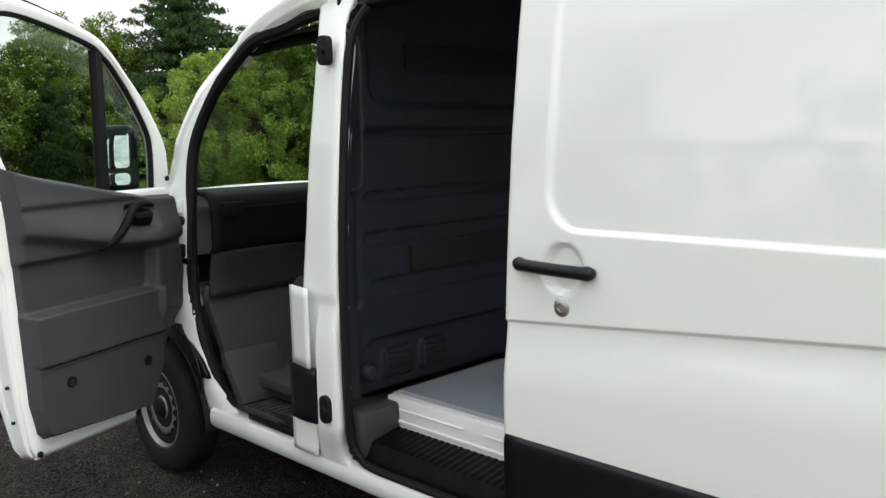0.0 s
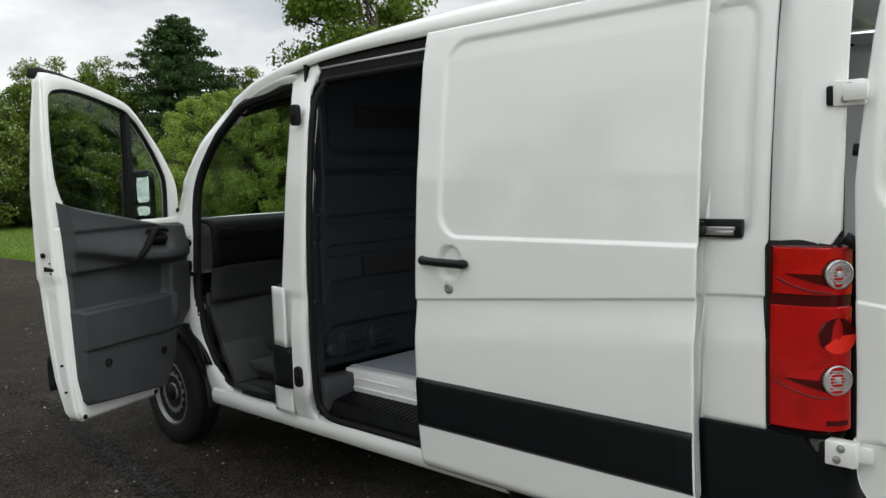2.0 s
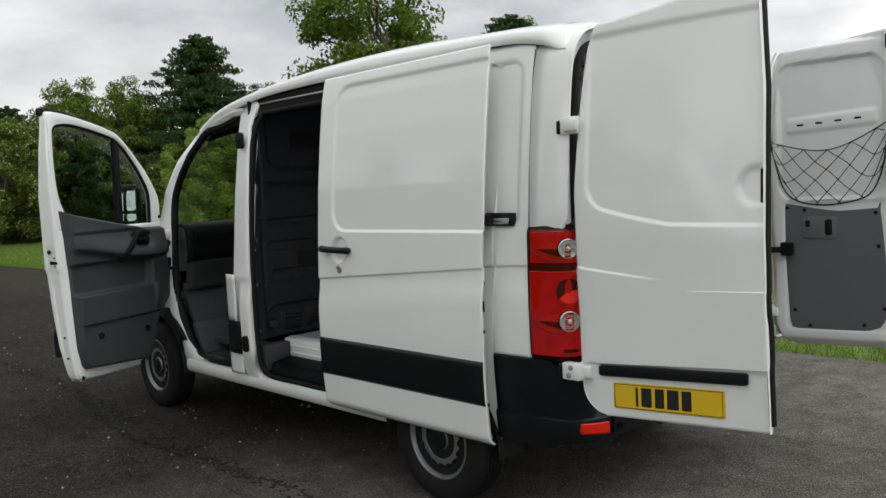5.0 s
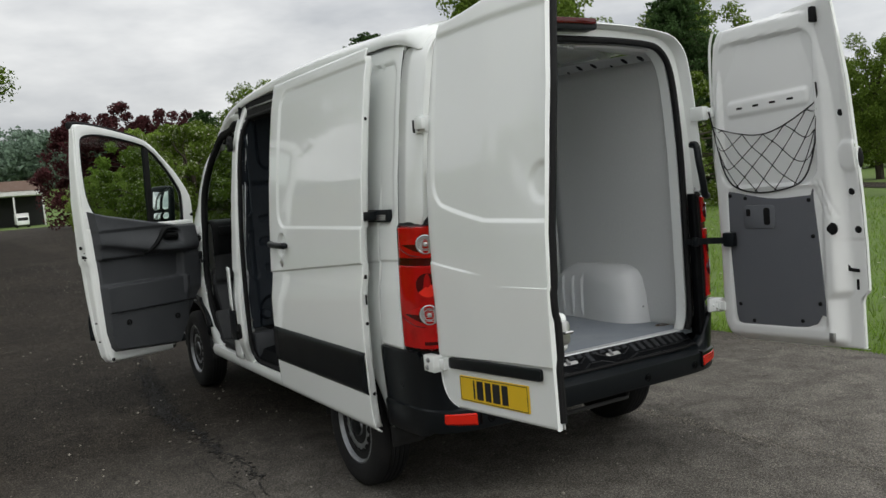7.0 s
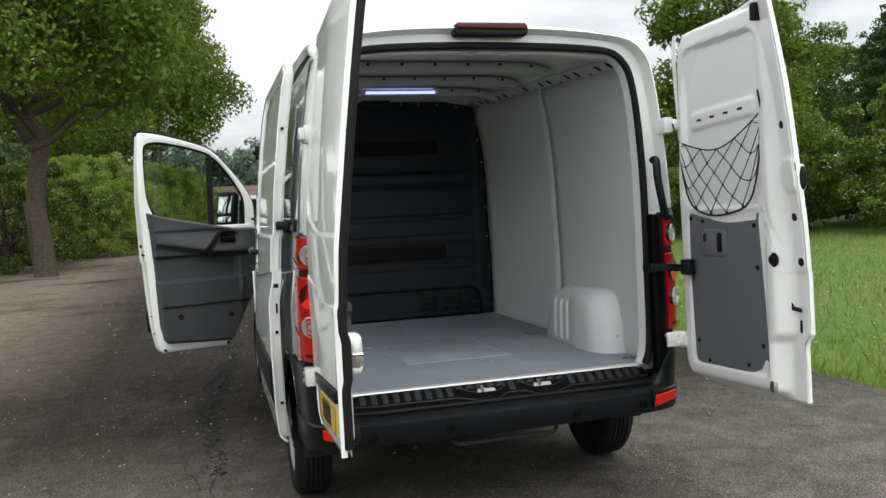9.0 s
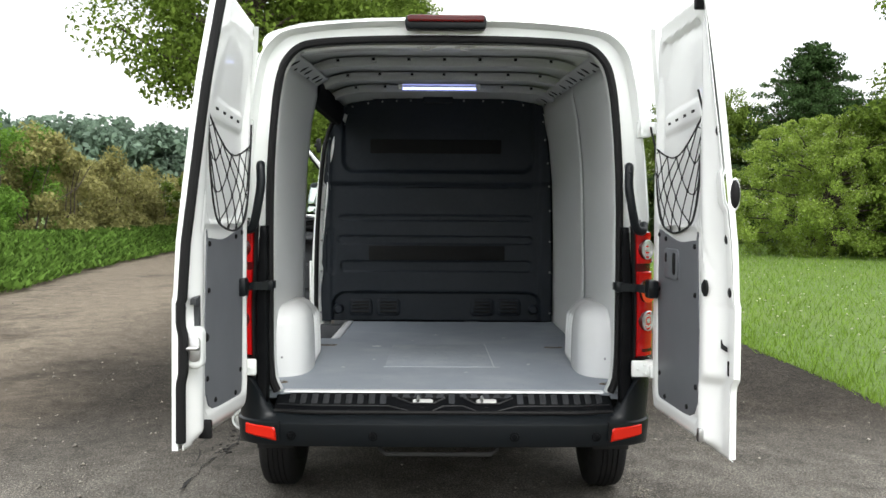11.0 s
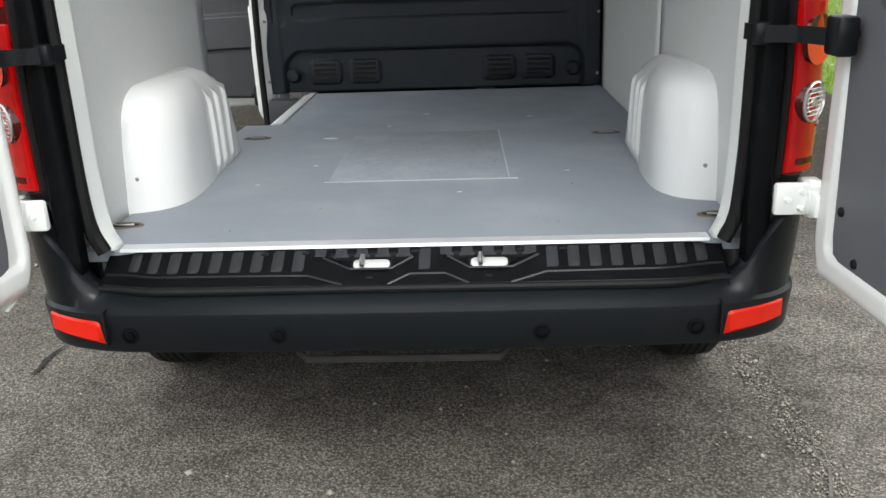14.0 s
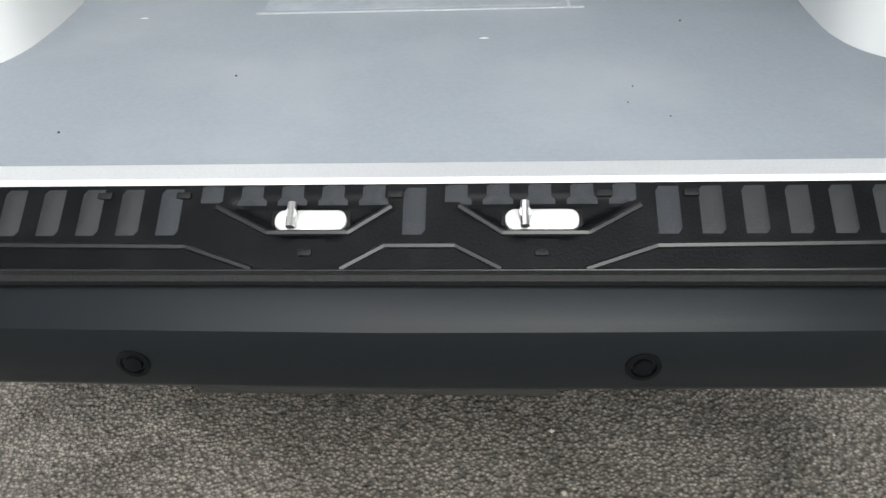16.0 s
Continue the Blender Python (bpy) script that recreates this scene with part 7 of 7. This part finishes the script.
def broadleaf(name, label, h, spread, leaf_mat, seed, clumps=70, count=14000, size=0.26, low=0.22, blossom=0.0, many=1, tier=0.8, clump=1.0):
    """A broad-leaved tree at the origin: trunk, limbs and an uneven crown."""
    rg = np.random.default_rng(seed)
    t = empty(name, label, "tree" if h > 4 else "shrub")
    wood, limbs = Geo(), Geo()
    trunk_top = np.array((rg.normal() * 0.3, rg.normal() * 0.3, h * 0.55))
    for m in range(many):
        base = np.array((0.0, 0.0, -0.1)) if m == 0 else np.array((*rg.normal(size=2) * 0.35, -0.1))
        limb(wood, base, trunk_top + rg.normal(size=3) * 0.3, h * 0.028, h * 0.011, rg, 8)
    cs, rs = [], []
    for i in range(clumps):
        a = rg.uniform(0, 2 * math.pi)
        f = rg.uniform(0, 1)
        z = h * (low + (0.96 - low) * f)
        env = spread * (0.35 + 0.65 * math.sin(math.pi * min(1, 0.18 + 0.80 * f)) ** 0.8)
        env *= 1 + 0.22 * math.sin(3 * a + seed) + 0.12 * math.sin(7 * a + 2 * seed)
        rad = env * math.sqrt(rg.uniform(0.15, 1.0))
        c = np.array((rad * math.cos(a), rad * math.sin(a), z))
        cs.append(c)
        rs.append(clump * h * rg.uniform(0.055, 0.115) * (1.15 - 0.4 * f))
        if i % 4 == 0:
            root = trunk_top * min(1.0, max(0.35, (z - h * 0.12) / (h * 0.55)))
            limb(limbs, root, c, h * 0.009, h * 0.002, rg, 6)
    part("trunk", wood, BARK, t)
    part("branchwork", limbs, BARK, t)["kind"] = "stuff"
    v, f = leaves(np.array(cs), np.array(rs), count, size, rg, tier, 0.15)
    fast_mesh("crown", v, f, leaf_mat, t)
    if blossom:
        v, f = leaves(np.array(cs), np.array(rs) * 1.12, int(count * blossom), size * 0.8, rg, tier)
        fast_mesh("blossom", v, f, BLOSSOM, t)["label"] = "cream hawthorn blossom"
    return t


def conifer(name, label, h, spread, leaf_mat, seed, count=30000):
    rg = np.random.default_rng(seed)
    t = empty(name, label, "tree")
    wood, limbs = Geo(), Geo()
    limb(wood, (0, 0, -0.1), (0.1, 0, h * 0.98), h * 0.022, 0.02, rg, 10)
    cs, rs = [], []
    z = h * 0.08
    while z < h * 0.97:
        k = 1 - z / h
        n = 12 + int(12 * k)
        for i in range(n):
            a = rg.uniform(0, 2 * math.pi)
            r = spread * (k ** 0.8) * rg.uniform(0.55, 1.12) + 0.12
            tip = np.array((r * math.cos(a), r * math.sin(a), z - 0.10 * r + 0.35 * rg.random()))
            limb(limbs, (0, 0, z), tip, 0.05 * k + 0.01, 0.008, rg, 4)
            for q in np.linspace(0.25, 1.0, 3 + int(4 * k)):
                cs.append(np.array((0, 0, z)) * (1 - q) + tip * q)
                rs.append(0.24 + 0.42 * k)
        z += h * 0.026
    cs.append(np.array((0.1, 0, h)))
    rs.append(0.2)
    part("trunk", wood, BARK, t)
    part("branchwork", limbs, BARK, t)["kind"] = "stuff"
    v, f = leaves(np.array(cs), np.array(rs), count, 0.17, rg, 0.5, 0.5)
    fast_mesh("crown", v, f, leaf_mat, t)
    return t


def at(x, y, rz=0, s=1.0, z=0.0):
    return Matrix.Translation((x, y, z - 0.03)) @ Matrix.Rotation(radians(rz), 4, "Z") @ Matrix.Diagonal((s, s, s, 1))


def place(ob, m):
    ob.matrix_basis = m
    return ob


def again(ob, x, y, rz, s):
    c = copy_thing(ob, at(x, y, rz, 1.0))
    c.matrix_basis = at(x, y, rz, s)
    return c


haw = place(broadleaf("hawthorn", "spreading green hawthorn on the lawn", 6.0, 4.3, LEAF_HAW, 11, 420, 125000, 0.105, 0.02, 0.06, 3, 0.92, 0.80), at(15.2, 28.5, 0, 0.90))
yew = place(broadleaf("yew_tree", "small dark green yew on the lawn", 4.4, 1.7, LEAF_YEW, 21, 90, 30000, 0.11, 0.01, 0.0, 2), at(12.0, 39.0))
yew2 = place(broadleaf("yew_tree", "dark green yew with a broad crown on the lawn", 4.5, 2.5, LEAF_YEW, 22, 120, 40000, 0.13, 0.01, 0.0, 2), at(19.0, 37.0))
haw2 = place(broadleaf("hawthorn", "hawthorn in cream blossom beyond the road", 5.2, 3.4, LEAF, 12, 90, 30000, 0.15, 0.08, 0.16, 3), at(12.6, 41.5))
ash = place(broadleaf("ash_tree", "tall fresh green broad-leaved tree", 11.5, 3.3, LEAF, 13, 110, 36000, 0.20, 0.10), at(18.8, 25.0))
fir = place(conifer("fir_tree", "dark green conifer with an uneven crown", 10.8, 8.2, LEAF_DARK, 14, 105000), at(22.2, 46.3, 0, 1.10))
oak = place(broadleaf("oak_tree", "large green tree beside the road", 14.5, 4.6, LEAF, 15, 130, 64000, 0.21, 0.40), at(-6.6, 26.5))
copper = place(broadleaf("copper_beech", "distant dark red copper beech", 13.0, 5.5, LEAF_COPPER, 16, 90, 16000, 0.40, 0.08), at(12.0, 97))
light = place(broadleaf("willow", "light green bushy tree", 9.0, 5.0, LEAF_LIGHT, 17, 90, 16000, 0.34, 0.04), at(14.8, 78))

for ob, x, y, rz, s in ((haw2, 23.4, 20.6, 80, 1.02), (fir, 30.4, 27.7, 40, 0.98), (ash, 31.5, 4.0, 200, 0.95), (ash, 33.5, 30.5, 130, 0.9), 
                         (haw2, 11.2, 42.0, 200, 1.25), (haw2, 8.4, 41.0, 320, 1.15), (ash, 14.6, 47.0, 90, 0.78), (ash, 18.0, 48.0, 250, 0.80), (ash, 26.5, 45.0, 30, 0.78), (haw2, 9.0, 46.0, 70, 1.1), (haw2, 16.5, 46.5, 150, 1.15), (haw2, 19.5, 33.5, 240, 1.0), (haw2, 23.5, 26.5, 30, 1.05), (haw, 19.5, 31.0, 120, 1.0),
                         (haw, 12.0, 50.0, 220, 1.05), (haw2, 29.5, 9.0, 300, 1.1), (fir, 17.0, 52.0, 60, 0.72), (fir, 13.5, 55.0, 160, 0.75),
                         (haw2, 20.5, 41.0, 10, 1.1), (ash, 34.0, 40.0, 200, 1.1), (ash, 38.0, 33.0, 20, 1.05), (ash, 43.0, 24.5, 110, 0.72), (haw, 31.0, 8.0, 10, 1.0), (ash, 33.0, -2.0, 60, 1.0),
                         (haw2, 28.0, -10.0, 90, 1.1), (ash, 30.0, -20.0, 10, 1.1), (oak, -8.8, 47.0, 100, 0.95), (oak, -4.5, 60.0, 210, 1.3), (haw, -7.4, 43.0, 40, 0.9), (haw, -5.6, 53.0, 140, 0.95),
                         (copper, 17.6, 95.0, 70, 1.05), (copper, 24.0, 101.0, 150, 1.0), (light, 22.0, 80.0, 120, 1.0), (light, 27.0, 70.0, 10, 1.0), (haw, 8.2, 60.0, 10, 0.75), (oak, -44.0, -30.0, 10, 1.0), (oak, -52.0, 4.0, 90, 0.9), (oak, -46.0, -12.0, 200, 1.0), (haw, -4.6, 76.0, 50, 1.1), (haw2, -8.4, 31.0, 90, 0.85), (haw2, -9.2, 36.0, 10, 0.9), (haw, -4.2, 66.0, 250, 1.0)):
    again(ob, x, y, rz, s)


# hedge along the left bank
rg = np.random.default_rng(21)


def hedge(name, label, y0, y1, h0, h1, off, depth, mat, count, size, seed):
    q = np.random.default_rng(seed)
    ys = np.arange(y0, y1, 0.55)
    cs, rs = [], []
    for y in ys:
        for k in range(5):
            hh = ip(y, (y0, y1), (h0, h1)) * (0.85 + 0.25 * noise.noise(Vector((y * 0.35, seed, 0))))
            z = hh * q.uniform(0.1, 0.95)
            x = road_left(y) - off - depth * q.uniform(0, 1) - 0.5 * z / max(hh, 0.1)
            cs.append((x, y + q.normal() * 0.3, z))
            rs.append(q.uniform(0.35, 0.65))
    wood = Geo()
    for y in np.arange(y0, y1, 2.2):
        b = np.array((road_left(y) - off - depth * 0.5, y, 0.2))
        for k in range(3):
            limb(wood, b + q.normal(size=3) * 0.1, b + np.array((q.normal() * 0.6, q.normal() * 0.6, h0 * 0.55)), 0.035, 0.012, q, 5)
    ob = empty(name, label, "hedge")
    part("brushwood", wood, BARK, ob)["kind"] = "stuff"
    v, f = leaves(np.array(cs), np.array(rs), count, size, q, 0.9, 0.1)
    fast_mesh("foliage", v, f, mat, ob)["kind"] = "stuff"


hedge("hedge", "tall green hedge on the bank", 8, 24, 6.3, 5.2, 2.6, 2.4, LEAF_HEDGE, 80000, 0.13, 31)
hedge("hedge", "olive brown bramble hedge on the bank", 22, 42, 5.0, 3.5, 1.9, 2.0, LEAF_BROWN, 60000, 0.15, 32)
hedge("hedge", "green hedge behind the verge", -8, 9, 5.0, 5.6, 2.8, 2.2, LEAF_HEDGE, 12000, 0.18, 33)
hedge("hedge", "dark green hedge under the road trees", 42, 84, 3.4, 4.2, 0.8, 2.5, LEAF, 36000, 0.2, 34)


def sward(name, label, n, xs, ys, h0, h1, mat, seed, leafy=False):
    """Grass blades or broad verge weeds as one object."""
    q = np.random.default_rng(seed)
    x, y, z = xs(q, n), ys(q, n), None
    keep = np.ones(n, bool)
    if leafy:
        yv = y
        x0 = np.array([road_left(t) for t in yv])
        d = x
        x = x0 + 0.10 - d
        z = np.array([-0.03 + 0.75 * smooth01(t / 2.2) for t in d])
    else:
        x0 = np.array([road_right(t) for t in y])
        x = x0 - 0.05 + x
        z = np.full(n, -0.06)
    h = q.uniform(h0, h1, n)
    a = q.uniform(0, 2 * math.pi, n)
    w = h * (0.55 if leafy else 0.11)
    lean = q.normal(size=(n, 2)) * h[:, None] * 0.45
    c = np.stack([x, y, z], 1)
    side_v = np.stack([np.cos(a), np.sin(a), np.zeros(n)], 1) * w[:, None] * 0.5
    tip = c + np.concatenate([lean, h[:, None]], 1)
    if leafy:
        mid = (c + tip) / 2 + np.array((0, 0, 0.03))
        v = np.stack([mid - side_v, c * 0.3 + mid * 0.7, mid + side_v, tip], 1)
        f = np.arange(n * 4).reshape(-1, 4)
    else:
        v = np.stack([c - side_v, c + side_v, tip], 1)
        f = np.arange(n * 3).reshape(-1, 3)
    tagged(fast_mesh(name, v.reshape(-1, 3), f, mat), label, "grass" if not leafy else "weeds", kind="stuff")


sward("lawn_grass", "uneven green lawn grass beside the tarmac", 170000, lambda q, n: 22 * q.random(n) ** 1.8, lambda q, n: -8 + 48 * q.random(n) ** 1.1, 0.03, 0.14, GRASS, 41)
sward("verge_weeds", "nettles and leafy weeds on the roadside bank", 60000, lambda q, n: 3.2 * q.random(n), lambda q, n: 5 + 56 * q.random(n) ** 1.3, 0.08, 0.30, LEAF_VERGE, 42, True)

# daisies and dandelion heads dotted over the lawn
q = np.random.default_rng(44)
n = 500
px, py = 3.9 + 12 * q.random(n) ** 1.5, -2 + 30 * q.random(n)
r = 0.022
dv = np.array([(1, 0, 0), (0, 1, 0), (-1, 0, 0), (0, -1, 0), (0, 0, 0.6), (0, 0, -0.6)]) * r
fv = dv[None] + np.stack([px, py, 0.10 + 0.08 * q.random(n)], 1)[:, None]
ff = of[None] + (np.arange(n) * 6)[:, None, None]
tagged(fast_mesh("daisies", fv.reshape(-1, 3), ff.reshape(-1, 3), BLOSSOM), "small pale flower heads in the lawn", "flowers", kind="stuff")


# far woods along the skyline
def far_wood(name, label, a0, a1, dist, h, seed, count, mat=LEAF_HAZE):
    q = np.random.default_rng(seed)
    cs, rs = [], []
    for a in np.arange(a0, a1, 0.4):
        d = dist * q.uniform(0.94, 1.06)
        x, y = d * math.sin(radians(a)), d * math.cos(radians(a))
        hh = h * q.uniform(0.78, 1.05)
        g0 = land_height(x, y)
        for k in range(12):
            f = q.random()
            cs.append((x + q.normal() * h * 0.18, y + q.normal() * h * 0.18, g0 + hh * (0.1 + 0.85 * f)))
            rs.append(h * q.uniform(0.16, 0.30) * (1.1 - 0.4 * f))
    v, f = leaves(np.array(cs), np.array(rs), count, h * 0.085, q, 0.8, 0.1)
    tagged(fast_mesh(name, v, f, mat), label, "wood", kind="stuff")


far_wood("far_wood", "green wood on the skyline, tinted for haze", -44, -6, 210, 22, 51, 120000)
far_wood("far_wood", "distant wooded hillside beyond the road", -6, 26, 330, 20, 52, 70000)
far_wood("far_wood", "trees closing the far side of the lawn", 26, 110, 85, 10, 53, 46000, LEAF)
far_wood("far_wood", "trees at the far edge of the fields", 110, 318, 120, 11, 54, 30000, LEAF)

# ---- open-sided shelter with parked lorries, far down the road ----
sh = empty("shelter", "open roadside shelter with a white fascia and brown roof", "shelter", (5.6, 150.0, 0))
part("fascia", Geo().box((0, 0, 5.6), (14.0, 6.0, 0.75), 0.05), ROOFING, sh)
part("roof", Geo().loft([[(-7.1, -3.1, 5.98), (7.1, -3.1, 5.98), (7.1, 3.1, 5.98), (-7.1, 3.1, 5.98)], [(-5.6, -0.4, 7.7), (5.6, -0.4, 7.7), (5.6, 0.4, 7.7), (-5.6, 0.4, 7.7)]]), TILE, sh, "brown pitched roof", smooth=False)
for x in (-6.4, -2.1, 2.1, 6.4):
    part("post", Geo().box((x, -2.6, 2.65), (0.25, 0.25, 5.3), 0.02), ROOFING, sh)
part("back_wall", Geo().box((0, 2.7, 2.6), (13.6, 0.15, 5.2), 0.02), UNDER, sh)
for x in (2.6, 8.4):
    lo = empty("lorry", "small white lorry parked under the shelter", "lorry", (x, 145.0, 0), "parked lorries")
    part("cargo_box", Geo().box((0, 0.6, 1.5), (1.9, 3.0, 1.7), 0.06), ROOFING, lo)
    cabp = part("cab", Geo().box((0, -1.4, 1.15), (1.8, 1.0, 1.3), 0.15, None, 3), PAINT, lo)
    part("windscreen", Geo().box((0, -1.91, 1.45), (1.5, 0.02, 0.5), 0.01), UNDER, cabp)
    for wx in (-0.85, 0.85):
        for wy in (-1.3, 1.4):
            part("wheel", Geo().lathe([(0.2, -0.11), (0.34, -0.11), (0.36, 0), (0.34, 0.11), (0.2, 0.11)], 18, Matrix.Translation((wx, wy, 0.36)) @ Matrix.Rotation(radians(90), 4, "Y")), TYRE, lo)

# ---- vintage coach on the road beyond the lawn ----
coach = empty("vintage_coach", "cream and blue vintage motor coach", "coach", (36.0, 23.5, 0))
coach.rotation_euler = (0, 0, radians(-62))


def coach_section(y, half, top):
    pts = [(-half * 0.96, 0.55), (-half, 0.9), (-half, 1.6), (-half * 0.97, 2.1), (-half * 0.88, 2.6), (-half * 0.62, 2.95), (-half * 0.3, 3.08), (0, 3.12)]
    pts = pts + [(-x, z) for x, z in pts[-2::-1]]
    return [(x, y, 0.55 + (z - 0.55) * top) for x, z in pts]


ST = [(-4.1, 0.62, 0.82), (-4.0, 0.92, 0.90), (-3.75, 1.08, 0.96), (-3.2, 1.15, 1.0), (3.0, 1.15, 1.0), (3.8, 1.10, 0.98), (4.3, 0.95, 0.93)]
full = [coach_section(*s) for s in ST]
body = part("body", Geo().loft([[(x, y, min(z, 1.75)) for x, y, z in lp] for lp in full]), CREAM, coach)
roofc = part("roof", Geo().loft([[(x * 1.004, y, max(z, 1.745)) for x, y, z in lp] for lp in full]), BLUE, coach)
for x in (-0.32, 0.32):
    w = part("rear_window", Geo().plate(rrect(-0.26, 0.26, -0.30, 0.30, 0.14), 0.05, lambda a, b, w, c=x: (c + a, -4.02 - w + 0.35 * abs(c + a) ** 2, 2.10 + b)), UNDER, coach)
    part("frame", Geo().tube([(x + 0.28 * math.cos(t), -4.06 + 0.3 * abs(x) ** 2, 2.10 + 0.31 * math.sin(t)) for t in np.linspace(0, 2 * math.pi, 25)], 0.02, 6), PAINT, w)
for sgn in (-1, 1):
    for k in range(6):
        w = part("side_window", Geo().plate(rrect(-0.48, 0.48, -0.30, 0.30, 0.10), 0.03, lambda a, b, w, s=sgn, c=-2.6 + 1.08 * k: (s * (1.13 + w - 0.05 * b), c + a, 2.08 + b)), UNDER, coach)
    for y in (-2.3, 2.6):
        part("wheel", Geo().lathe([(0.2, -0.13), (0.42, -0.14), (0.46, 0), (0.42, 0.14), (0.3, 0.14), (0.22, 0.08)], 24, Matrix.Translation((sgn * 1.0, y, 0.46)) @ Matrix.Rotation(radians(90 * sgn), 4, "Y")), TYRE, coach)
    part("rear_lamp", Geo().lathe([(0.06, 0), (0.05, 0.05), (0.02, 0.06)], 12, Matrix.Translation((sgn * 0.75, -4.0, 1.05)) @ Matrix.Rotation(radians(90), 4, "X")), RED, coach)
part("waist_band", Geo().tube([(x * 1.006, y, 1.745) for x, y in [(lp[0][0] / 0.96, lp[0][1]) for lp in full[::-1]] + [(-lp[0][0] / 0.96, lp[0][1]) for lp in full]], 0.025, 6), PAINT, coach)
part("sign_bar", Geo().box((0.0, -4.10, 1.30), (0.55, 0.03, 0.05), 0.005).box((0.0, -4.10, 1.18), (0.40, 0.03, 0.035), 0.005), INK, coach)
part("plate_bar", Geo().box((0.0, -4.08, 1.62), (0.42, 0.03, 0.10), 0.005), INK, coach)
tagged(mesh_object("lane", Geo().grid(lambda u, v: (40 - 8 * v + 5.5 * u * 0.9 - 30 * (0.5 - v), 24 + 5.5 * u * 0.45 - 16 + 30 * v, -0.035 + 0.02 * u * (1 - u)), 6, 30), TARMAC), "narrow tarmac lane beyond the lawn", "road", kind="structure")
